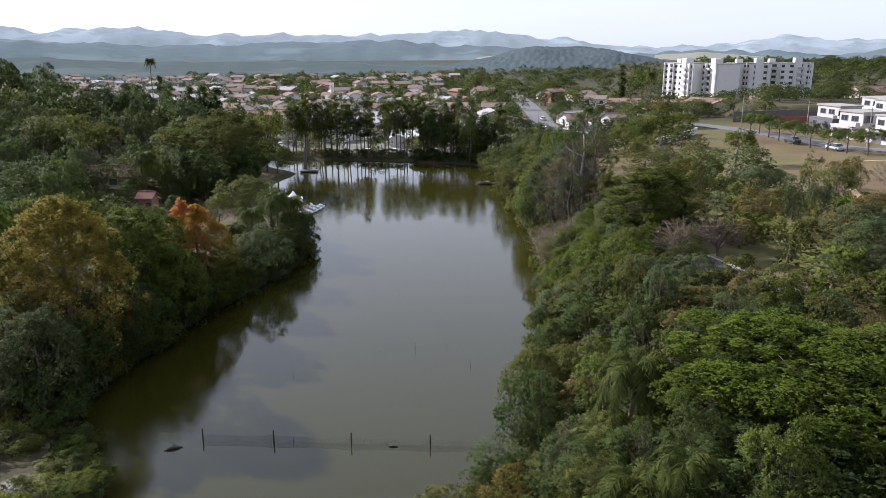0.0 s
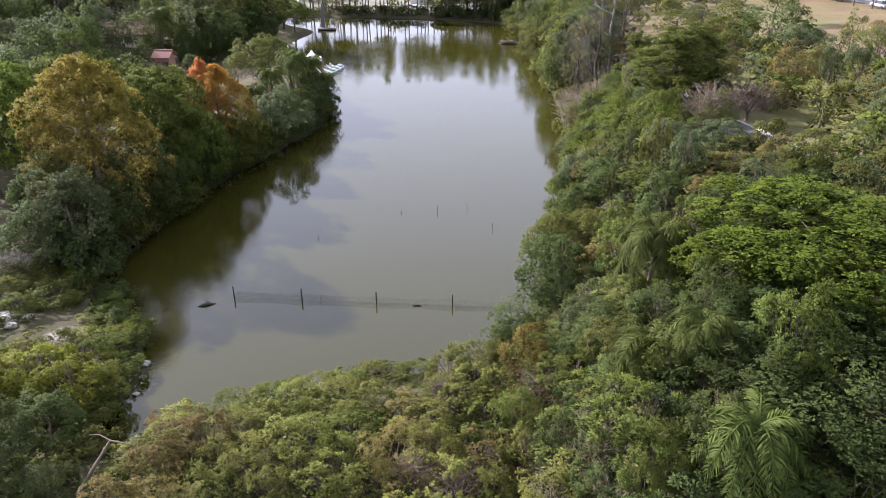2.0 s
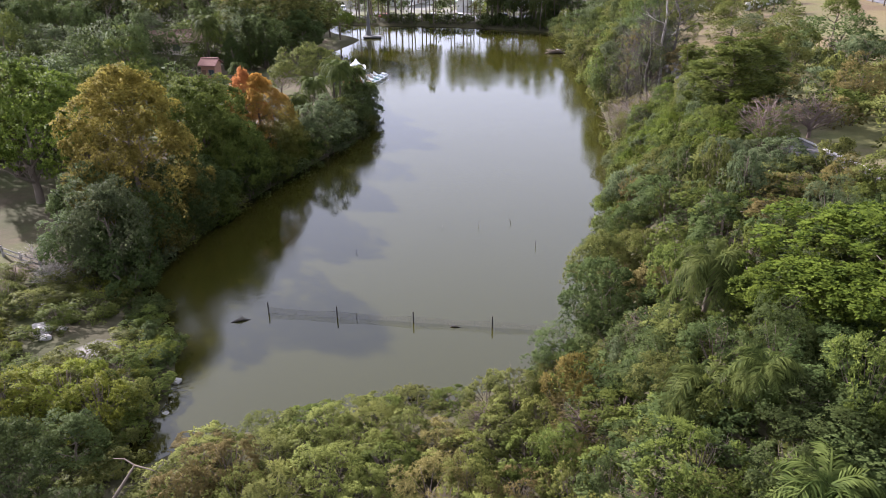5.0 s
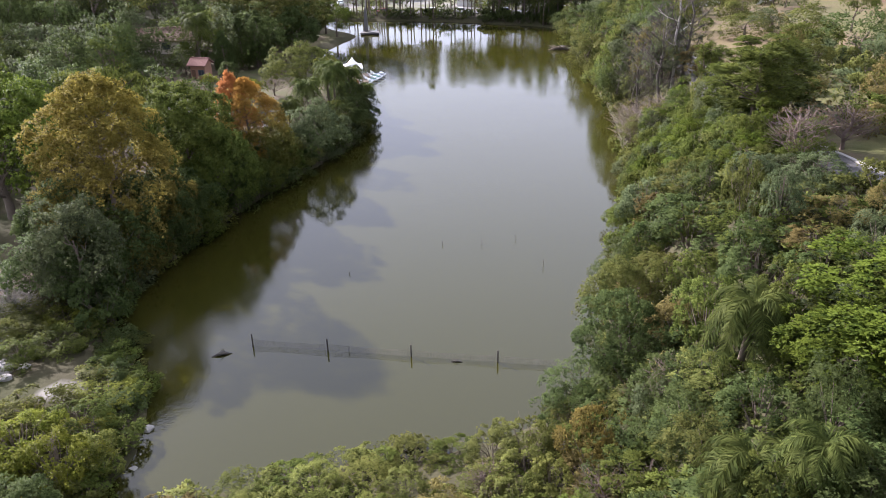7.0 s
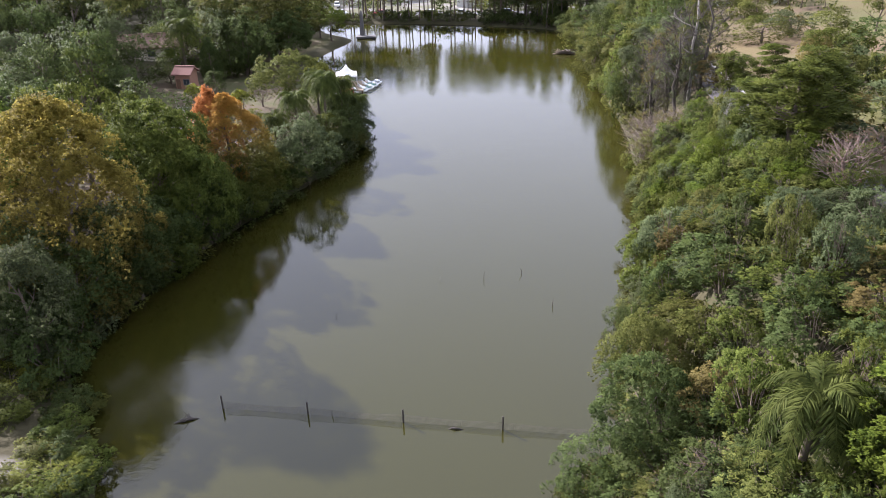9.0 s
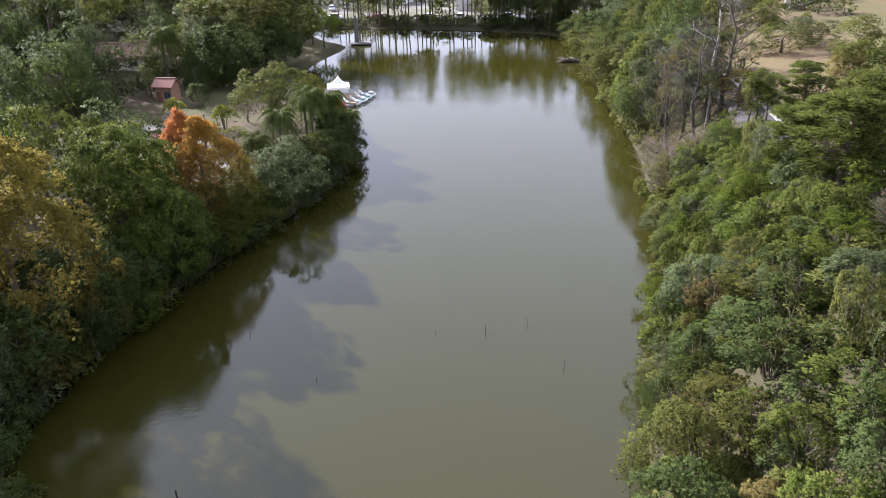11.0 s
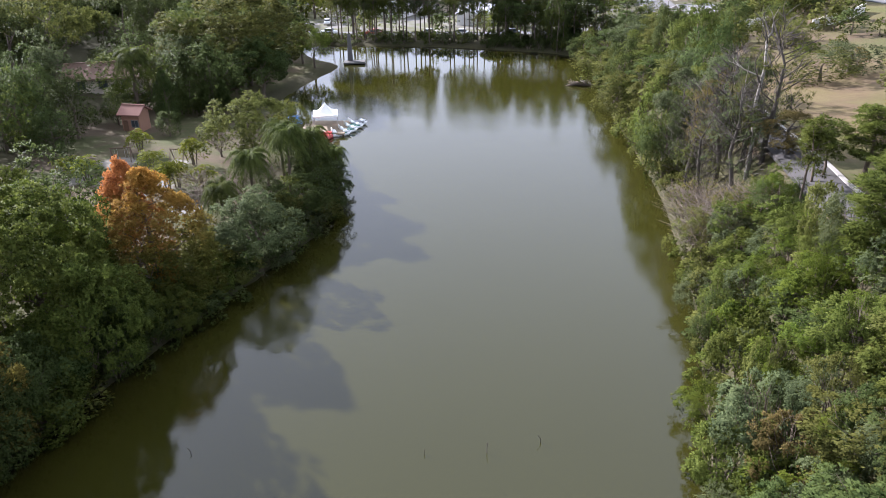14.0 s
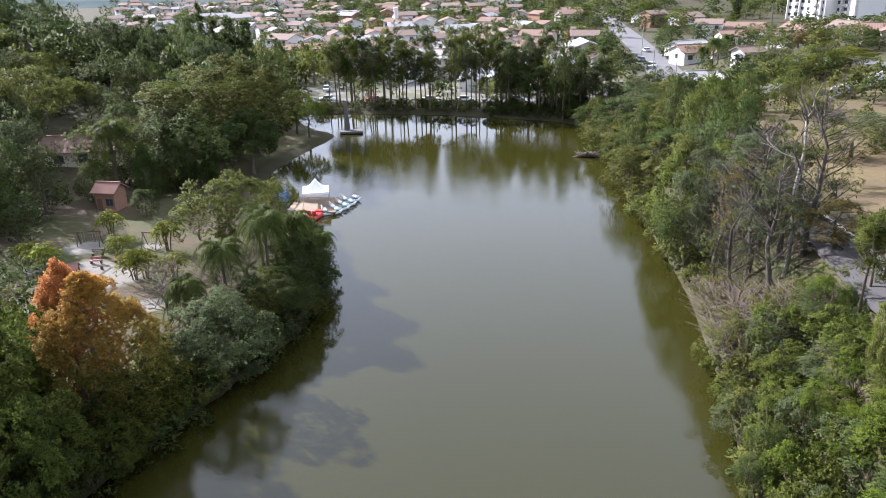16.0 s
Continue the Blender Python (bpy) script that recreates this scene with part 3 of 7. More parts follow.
def crown_mesh(name, seed, centres, radii, tufts, leaves, length, width, flat=1.0, droop=0.15):
    """A crown of lobes, each covered with tufts of leaves."""
    lean = 0.78 if name.split("_")[1] in ("mid", "far", "town") else 0.58
    rng = np.random.default_rng(seed)
    out, face = [], []
    mid = centres.mean(axis=0)
    for c, r in zip(centres, radii):
        outward = unit((c - mid)[None])[0]
        k = max(4, int(tufts * rng.uniform(0.8, 1.2)))
        d = unit(rng.normal(size=(k, 3)) + outward * 0.7 + np.array([0, 0, 0.75]))
        pos = c + d * np.array([1, 1, flat]) * r * rng.uniform(0.68, 1.06, (k, 1))
        way = np.repeat(unit(d + outward * 0.3), leaves, axis=0)
        way = unit(way + rng.normal(size=way.shape) * 0.75)
        base = np.repeat(pos, leaves, axis=0) + rng.normal(size=way.shape) * length * 0.25
        out.append(leaf_quads(rng, base, way, length, width, droop))
        face.append(np.repeat(unit(d + outward * 0.45 + np.array([0, 0, 0.15])), leaves, axis=0))
    return leaf_mesh(name, np.concatenate(out), np.concatenate(face), lean)


def lobes_round(rng, k, axes, z, size, hollow=0.55, skirt=-0.5):
    """Lobes over an uneven dome: some sides bulge, others are hollow."""
    d = unit(rng.normal(size=(k * 3, 3)))
    d = d[d[:, 2] > skirt][:k]
    s = rng.uniform(hollow, 1.0, (len(d), 1)) ** 0.6
    az, el = np.arctan2(d[:, 1], d[:, 0]), np.arcsin(np.clip(d[:, 2], -1, 1))
    p = rng.uniform(0, 6.28, 4)
    swell = 1 + 0.15 * np.sin(2 * az + p[0]) * np.cos(el) + 0.13 * np.sin(3 * az + 2.2 * el + p[1]) + 0.12 * np.sin(5 * el + p[2]) * np.sin(az + p[3])
    c = d * s * swell[:, None] * np.array(axes) + np.array([0, 0, z])
    return c, rng.uniform(size * 0.65, size * 1.3, len(d))


def lobes_cone(rng, k, r, z0, z1, size, power=0.75):
    t = rng.uniform(0, 1, k) ** 1.15
    a = rng.uniform(0, 2 * np.pi, k)
    rad = r * (1 - t) ** power * rng.uniform(0.6, 1.0, k) * (0.75 + 0.25 * np.sin(np.clip(t * 6, 0, np.pi / 2)))
    c = np.stack([rad * np.cos(a), rad * np.sin(a), z0 + (z1 - z0) * t], 1)
    return c, size * rng.uniform(0.7, 1.2, k) * (1.1 - 0.55 * t)


def limbs(rng, tubes, base, top, r0, boughs, reach, spread_z, sides=6, lean=0.3):
    """A trunk and limbs that rise out of it."""
    pts = [Vector((rng.normal() * lean * u, rng.normal() * lean * u, base + (top - base) * u)) for u in (0, 0.2, 0.45, 0.7, 1.0)]
    pts[0].z -= 0.5
    tubes.add(pts, [r0 * 1.25, r0, r0 * 0.8, r0 * 0.55, r0 * 0.2], sides + 2)
    for b in range(boughs):
        u = rng.uniform(spread_z, 0.95)
        j = min(3, int(u * 4))
        start = pts[j].lerp(pts[j + 1], u * 4 - j)
        a = b * 2.4 + rng.uniform(-0.4, 0.4)
        long = reach * (1.15 - 0.6 * u) * rng.uniform(0.7, 1.2)
        d = Vector((math.cos(a), math.sin(a), rng.uniform(0.35, 0.9)))
        p1 = start + d * long * 0.45 + Vector((0, 0, 0.1))
        p2 = start + d * long + Vector((rng.normal() * 0.2, rng.normal() * 0.2, long * 0.15))
        rr = r0 * 0.45 * (1.1 - 0.6 * u)
        tubes.add([start, p1, p2], [rr, rr * 0.65, rr * 0.15], sides)
        for _ in range(2):
            e = p1 + Vector((rng.normal(), rng.normal(), abs(rng.normal()) + 0.3)).normalized() * long * 0.5
            tubes.add([p1, p1.lerp(e, 0.5) + Vector((0, 0, 0.05)), e], [rr * 0.5, rr * 0.32, rr * 0.08], 4)


PLANTS = {}


def plant(kind, variant):
    """The shared meshes of a kind of plant: trunk, crown, and the height and radius at which they were modelled."""
    key = (kind, variant)
    if key in PLANTS:
        return PLANTS[key]
    rng = np.random.default_rng(sum(ord(ch) for ch in kind) * 31 + variant * 7 + 5)
    tb = Tubes()
    name = kind + "_crown"
    if kind in ("round", "round_mid", "round_far", "round_town"):
        many, tufts, lv, ln = {"round": (54, 46, 8, 0.215), "round_mid": (40, 32, 7, 0.27), "round_far": (15, 8, 3, 1.2), "round_town": (24, 12, 4, 0.62)}[kind]
        limbs(rng, tb, 0, 6.8, 0.28, {"round": 8, "round_mid": 6}.get(kind, 1), 3.6, 0.35, {"round": 6, "round_mid": 4}.get(kind, 3))
        c, r = lobes_round(rng, many, (4.0, 4.0, 3.4), 6.0, 1.15, 0.75) if kind == "round" else lobes_round(rng, many, (3.7, 3.7, 3.9), 4.9, 1.65 if kind == "round_mid" else 1.9, 0.6, -0.95)
        crown, size = crown_mesh(name, variant, c, r, tufts, lv, ln, ln * 0.5), (10.2, 5.0)
    elif kind == "dense":
        limbs(rng, tb, 0, 6.0, 0.26, 8, 2.6, 0.35, 6)
        c, r = lobes_round(rng, 50, (4.2, 4.2, 3.7), 5.9, 1.12, 0.86, -0.7)
        c = np.concatenate([c, rng.normal(size=(14, 3)) * np.array([1.4, 1.4, 0.9]) + np.array([0, 0, 6.0])])
        r = np.concatenate([r, np.full(14, 1.1)])
        crown, size = crown_mesh(name, variant, c, r, 66, 6, 0.17, 0.105), (10.2, 5.0)
    elif kind == "clump":
        limbs(rng, tb, 0, 5.6, 0.30, 11, 2.8, 0.3, 6)
        c, r = lobes_round(rng, 125, (4.4, 4.4, 3.9), 5.9, 0.78, 0.80, -0.62)
        r = r * rng.uniform(0.6, 1.35, len(r))
        heart = rng.normal(size=(26, 3)) * np.array([1.7, 1.7, 1.3]) + np.array([0, 0, 6.0])
        c, r = np.concatenate([c, heart]), np.concatenate([r, np.full(26, 1.0)])
        crown, size = crown_mesh(name, variant, c, r, 32, 9, 0.18, 0.105, 0.85), (10.2, 5.0)
    elif kind == "snag":
        limbs(rng, tb, 0, 12.8, 0.20, 15, 3.6, 0.35, 6, 0.5)
        for b in range(170):
            a, u = rng.uniform(0, 6.28), rng.uniform(0.25, 1.0)
            rad = rng.uniform(0.3, 3.1) * math.sin(min(1.0, 1.25 * (1.05 - u)) * math.pi / 2)
            p = Vector((rad * math.cos(a), rad * math.sin(a), 13.2 * u))
            d = Vector((math.cos(a) * 0.7 + rng.normal() * 0.4, math.sin(a) * 0.7 + rng.normal() * 0.4, rng.uniform(0.1, 1.0))).normalized()
            long = rng.uniform(0.7, 1.7)
            tb.add([p - d * 0.5, p + d * long * 0.4 + Vector((rng.normal() * 0.1, rng.normal() * 0.1, 0)), p + d * long], [0.035, 0.025, 0.008], 3)
        c, r = lobes_round(rng, 30, (3.0, 3.0, 3.9), 6.9, 0.85, 0.45, -0.9)
        crown, size = crown_mesh(name, variant, c, r, 24, 6, 0.17, 0.055, 1.0, 0.4), (13.4, 4.0)
    elif kind == "cone":
        many, tufts, lv, ln = 110, 52, 6, 0.21
        limbs(rng, tb, 0, 9.6, 0.25, 14, 2.8, 0.2, 5, 0.1)
        c, r = lobes_cone(rng, many, 3.9, 1.6, 9.4, 1.25, 0.62)
        crown, size = crown_mesh(name, variant, c, r, tufts, lv, ln, ln * 0.6), (10.2, 4.8)
    elif kind in ("ovoid", "spire"):
        limbs(rng, tb, 0, 8.6, 0.16, 16, 2.6, 0.15, 5, 0.1)
        many, bow, power = {"ovoid": (330, 2.6, 0.6), "spire": (300, 2.0, 0.75)}[kind]
        t = rng.uniform(0, 1, many) ** 1.35
        a = rng.uniform(0, 6.28, many)
        lumpy = 1 + 0.10 * np.sin(3 * a + 5 * t) + 0.08 * np.sin(5 * a - 7 * t)
        rad = 3.9 * np.clip(1 - t ** bow, 0, 1) ** power * np.clip(0.88 + t, 0, 1) * rng.uniform(0.45, 1.0, many) ** 0.6 * (lumpy if kind == "ovoid" else 0.5 + 0.5 * lumpy)
        c = np.stack([rad * np.cos(a), rad * np.sin(a), 0.3 + 9.3 * t], 1)
        crown, size = crown_mesh(name, variant, c, rng.uniform(0.35, 0.8, many), 54, 9, 0.105, 0.062, 1.2), (10.2, 4.6)
    elif kind in ("umbrella", "umbrella_mid"):
        many, tufts, lv, ln = {"umbrella": (44, 40, 8, 0.24), "umbrella_mid": (50, 30, 7, 0.25)}[kind]
        limbs(rng, tb, 0, 6.2, 0.24, 9, 3.6, 0.45, 5)
        c, r = lobes_round(rng, many, (4.4, 4.4, 1.7), 5.9, 1.25, 0.5, -0.7)
        crown, size = crown_mesh(name, variant, c, r, tufts, lv, ln, ln * 0.45, 0.6), (8.4, 5.6)
    elif kind in ("pine", "pine_mid"):
        many, tufts, lv, ln = {"pine": (44, 44, 8, 0.34), "pine_mid": (24, 22, 6, 0.46)}[kind]
        limbs(rng, tb, 0, 13.2, 0.15 if kind == "pine_mid" else 0.2, 13, 2.6, 0.5, 5, 0.25)
        t = rng.uniform(0.32 if kind == "pine" else 0.46, 1.0, many)
        a = rng.uniform(0, 6.28, many)
        rad = 2.9 * (1.15 - t) ** 0.6 * rng.uniform(0.25, 1.0, many)
        c = np.stack([rad * np.cos(a), rad * np.sin(a), 13.4 * t], 1)
        crown, size = crown_mesh(name, variant, c, rng.uniform(0.55, 1.05, many), tufts, lv, ln, ln * 0.16 + 0.03, 0.5, 0.05), (14.2, 3.2)
    elif kind == "sparse":
        limbs(rng, tb, 0, 12.5, 0.26, 16, 3.4, 0.3, 6, 0.5)
        many = 44
        t = rng.uniform(0.32, 1.0, many)
        a = rng.uniform(0, 6.28, many)
        rad = 3.6 * np.sin(np.clip((t - 0.2) * 1.25, 0, 1) * np.pi) ** 0.5 * rng.uniform(0.45, 1.0, many)
        c = np.stack([rad * np.cos(a), rad * np.sin(a), 13.0 * t], 1)
        crown, size = crown_mesh(name, variant, c, rng.uniform(0.7, 1.25, many), 32, 6, 0.34, 0.11, 1.0, 0.5), (13.8, 4.2)
    elif kind == "column":
        limbs(rng, tb, 0, 9.5, 0.2, 6, 0.8, 0.1, 4, 0.05)
        t = rng.uniform(0.05, 1, 34)
        a = rng.uniform(0, 6.28, 34)
        rad = 0.85 * np.sin(np.clip(t * 0.95 + 0.05, 0, 1) * np.pi) ** 0.5 * rng.uniform(0.3, 1, 34)
        c = np.stack([rad * np.cos(a), rad * np.sin(a), 0.6 + 9.2 * t], 1)
        crown, size = crown_mesh(name, variant, c, np.full(34, 0.55), 18, 4, 0.5, 0.2), (10.5, 1.5)
    elif kind in ("shrub", "shrub_mid"):
        many, tufts, lv, ln = {"shrub": (26, 32, 8, 0.175), "shrub_mid": (18, 16, 5, 0.31)}[kind]
        for b in range(6):
            a = b * 1.05 + rng.uniform(-0.3, 0.3)
            tb.add([(0.15 * math.cos(a), 0.15 * math.sin(a), -0.5), (0.5 * math.cos(a), 0.5 * math.sin(a), 1.0),
                    (1.3 * math.cos(a), 1.3 * math.sin(a), 2.3)], [0.07, 0.05, 0.015], 4)
        c, r = lobes_round(rng, many, (1.95, 1.95, 1.6), 1.7, 0.72, 0.58, -0.75)
        r = r * rng.uniform(0.7, 1.25, len(r))
        crown, size = crown_mesh(name, variant, c, r, tufts, lv, ln, ln * 0.5), (3.8, 2.5)
    elif kind == "thicket":
        for b in range(7):
            a = b * 0.9 + rng.uniform(-0.3, 0.3)
            tb.add([(0.15 * math.cos(a), 0.15 * math.sin(a), -0.5), (0.5 * math.cos(a), 0.5 * math.sin(a), 1.0),
                    (1.3 * math.cos(a), 1.3 * math.sin(a), 2.3)], [0.06, 0.045, 0.012], 4)
        c, r = lobes_round(rng, 46, (2.1, 2.1, 1.6), 1.7, 0.56, 0.62, -0.45)
        r = r * rng.uniform(0.5, 1.3, len(r))
        for b in range(26):
            a, rad = rng.uniform(0, 6.28), rng.uniform(0.2, 1.9)
            p = Vector((rad * math.cos(a), rad * math.sin(a), 3.2 - 0.33 * rad * rad))
            tb.add([p * 0.6, p, p + Vector((rng.normal() * 0.3, rng.normal() * 0.3, rng.uniform(0.2, 0.75)))], [0.022, 0.014, 0.005], 3)
        crown, size = crown_mesh(name, variant, c, r, 27, 8, 0.135, 0.068), (3.9, 2.5)
    elif kind == "feather":
        for b in range(8):
            a = b * 0.8
            tb.add([(0.1 * math.cos(a), 0.1 * math.sin(a), -0.5), (0.4 * math.cos(a), 0.4 * math.sin(a), 1.6),
                    (1.2 * math.cos(a), 1.2 * math.sin(a), 3.2)], [0.06, 0.045, 0.012], 4)
        c, r = lobes_round(rng, 30, (2.1, 2.1, 1.8), 2.0, 0.8, 0.5, -0.45)
        crown, size = crown_mesh(name, variant, c, r, 30, 8, 0.20, 0.048, 1.0, 0.35), (4.2, 2.7)
    elif kind == "bare":
        twig = []
        limbs(rng, tb, 0, 4.6, 0.16, 14, 2.6, 0.2, 5, 0.4)
        for b in range(150):
            a, u = rng.uniform(0, 6.28), rng.uniform(0.25, 1.0)
            rad = rng.uniform(0.4, 2.2)
            p = Vector((rad * math.cos(a), rad * math.sin(a), 1.2 + 3.8 * u * (1 - 0.12 * rad)))
            d = Vector((math.cos(a) * 0.7 + rng.normal() * 0.4, math.sin(a) * 0.7 + rng.normal() * 0.4, rng.uniform(0.2, 1.1))).normalized()
            q = p + d * rng.uniform(0.7, 1.5)
            tb.add([p - d * 0.4, p + d * 0.3 + Vector((rng.normal() * 0.08, rng.normal() * 0.08, 0)), q], [0.028, 0.02, 0.006], 3)
        c, r = lobes_round(rng, 22, (2.0, 2.0, 1.5), 3.6, 0.7)
        crown, size = crown_mesh(name, variant, c, r, 7, 3, 0.16, 0.07), (5.6, 2.7)
    elif kind == "palm":
        pts = [(0.15 * math.sin(u * 2), 0.1 * u, 6.2 * u) for u in (0, 0.25, 0.5, 0.75, 1.0)]
        tb.add([(0, 0, -0.5)] + pts, [0.26, 0.22, 0.19, 0.17, 0.16, 0.18], 9)
        top = Vector(pts[-1])
        quads = []
        for b in range(24):
            a = b * 2.399 + rng.uniform(-0.15, 0.15)
            rise = 1.2 - 1.8 * (b / 23)
            d = Vector((math.cos(a), math.sin(a), 0))
            long = rng.uniform(2.5, 3.1)
            line = []
            for u in np.linspace(0, 1, 13):
                line.append(top + d * long * (u * 0.95) * (1.0 - 0.25 * max(0, rise) * (1 - u)) + Vector((0, 0, long * (rise * u * 0.75 - 0.95 * u * u * u - 0.2 * u * u) + 0.1)))
            for i in range(1, 13):
                wide = (line[i] - line[i - 1]).cross(Vector((0, 0, 1))).normalized() * (0.05 * (1 - i / 14))
                quads.append([line[i - 1] - wide, line[i] - wide, line[i] + wide, line[i - 1] + wide])
            for i in range(1, 13):
                along = (line[i] - line[i - 1]).normalized()
                flat = along.cross(Vector((0, 0, 1))).normalized()
                for s in (-1, 1):
                    for k in range(6):
                        p = line[i - 1].lerp(line[i], k / 6)
                        w = (flat * s * rng.uniform(0.35, 1.1) + along * 0.6 + Vector((0, 0, rng.uniform(-0.75, 0.3)))).normalized()
                        ll = (0.75 * math.sin(math.pi * min(0.97, (i / 13) * 0.85 + 0.12)) + 0.1) * rng.uniform(0.85, 1.15)
                        m1, tip = p + w * ll * 0.5, p + w * ll + Vector((0, 0, -0.28 * ll))
                        up = along * 0.046
                        quads.append([p, m1 - up, tip, m1 + up])
        crown, size = quads_mesh(name, np.array(quads)), (7.4, 3.0)
    elif kind == "plume":
        q = []
        for sx, sy, sh in ((0, 0, 1.9), (0.28, 0.1, 1.55), (-0.2, 0.24, 1.7), (-0.1, -0.27, 1.4)):
            tb.add([(sx * 0.4, sy * 0.4, -0.4), (sx * 0.8, sy * 0.8, sh * 0.4), (sx * 1.6, sy * 1.6, sh)], [0.06, 0.05, 0.045], 5)
            top = np.array([sx * 1.6, sy * 1.6, sh])
            for b in range(9):
                a = b * 0.7 + rng.uniform(-0.2, 0.2)
                d = np.array([math.cos(a), math.sin(a), 0])
                rise = rng.uniform(0.1, 0.9)
                for k in range(7):
                    u = (k + 1) / 7
                    base = top + d * 0.85 * u + np.array([0, 0, rise * u - 0.9 * u * u])
                    for side in (-1, 1):
                        w = unit((d * 0.7 + side * np.array([-d[1], d[0], 0]) + np.array([0, 0, -0.35]) + rng.normal(size=3) * 0.25)[None])
                        q.append(leaf_quads(rng, base[None], w, 0.34, 0.10))
        crown, size = quads_mesh(name, np.concatenate(q)), (2.6, 1.3)
    PLANTS[key] = (tb.mesh(kind + "_trunk"), crown, size)
    return PLANTS[key]


VARIANTS = {"clump": 3, "ovoid": 2, "spire": 2, "dense": 2, "snag": 2, "round": 4, "round_mid": 4, "round_far": 3, "round_town": 3, "shrub": 4, "shrub_mid": 3, "cone": 2, "pine": 2, "pine_mid": 3, "sparse": 3,
            "umbrella": 2, "umbrella_mid": 2, "feather": 2, "thicket": 4, "bare": 3, "palm": 2}
WORDS = {"clump": "broad clump-leaved tree", "dense": "full broad-leaved tree", "snag": "tall half-dead tree", "ovoid": "full rounded tree", "spire": "pointed leafy tree", "round": "broad leafy tree", "round_mid": "broad leafy tree", "round_far": "leafy tree", "cone": "tall pointed tree",
         "umbrella": "spreading flat-topped tree", "umbrella_mid": "spreading flat-topped tree", "pine": "tall pine", "pine_mid": "tall slender pine",
         "sparse": "tall sparse eucalyptus", "column": "narrow columnar cypress", "shrub": "dense shrub", "shrub_mid": "dense shrub",
         "feather": "feathery fine-leaved bush", "thicket": "dense small-leaved shrub", "bare": "bare twiggy tree", "palm": "drooping feather palm", "plume": "young tufted tree"}
TONES = {"dark": "dark green", "mid": "green", "bright": "bright green", "lush": "lush green", "olive": "olive green", "lime": "yellow-green", "scrub": "pale olive", "grey": "grey-green",
         "gold": "golden autumn", "amber": "amber and olive", "rust": "orange autumn", "brown": "dry brownish", "pink": "reddish bare", "palm": "green", "straw": "straw-coloured"}
CATEGORY = {"shrub": "bush", "shrub_mid": "bush", "feather": "bush", "thicket": "bush", "palm": "palm", "plume": "tree"}
counter = [0]


def grow(kind, tone, x, y, top, radius, where, z=None, group="", bark=None, turn=None):
    """One tree or bush: its top at the height top above the pond, its crown as wide as radius says."""
    counter[0] += 1
    v = counter[0] * 5 % VARIANTS.get(kind, 1)
    trunk, crown, (h0, r0) = plant(kind, v)
    z = ground_at(x, y) - 0.1 if z is None else z
    s = radius / r0
    sz = max(0.25, (top - z) / h0)
    cat = CATEGORY.get(kind, "tree")
    name = {"bush": "bush", "palm": "palm", "tree": "tree"}[cat]
    a = counter[0] * 2.39996 if turn is None else turn
    m = Matrix.Translation((x, y, z)) @ Matrix.Rotation(a, 4, "Z") @ Matrix.Diagonal((s, s, sz, 1))
    ob = thing(name, m, f"{TONES[tone]} {WORDS[kind]} {where}", cat, group)
    if bark is None:
        bark = {"pine": BARK_DARK, "pine_mid": BARK_DARK, "sparse": BARK_DEAD, "snag": BARK_DEAD, "bare": TWIG}.get(kind, BARK)
    t_m = c_m = None
    if kind == "palm":
        ob.matrix_world = Matrix.Translation((x, y, z)) @ Matrix.Rotation(a, 4, "Z") @ Matrix.Diagonal((s, s, s, 1))
        stem = max(0.6, (top - z) / s - 1.2)
        t_m, c_m = Matrix.Diagonal((1, 1, stem / 6.2, 1)), Matrix.Translation((0, 0, stem - 6.2))
    part("stem" if cat == "bush" else "trunk", trunk, bark, ob, m=t_m)
    part("foliage" if cat == "bush" else "crown", crown, LEAF[tone], ob, m=c_m)
    return ob


def fill(seed, count, box, gap, make, keep=None, tries=40):
    """Scatters plants over a stretch of the plan, at least gap metres apart."""
    rng = random.Random(seed)
    spots = []
    x0, x1, y0, y1 = box
    for _ in range(count * tries):
        if len(spots) >= count:
            break
        x, y = rng.uniform(x0, x1), rng.uniform(y0, y1)
        d = float(shore_distance(x, y)[0])
        if d < 0.3 or (keep and not keep(x, y, d)):
            continue
        if all((x - a) ** 2 + (y - b) ** 2 > gap * gap for a, b in spots):
            spots.append((x, y))
            make(rng, x, y, d)
    return spots


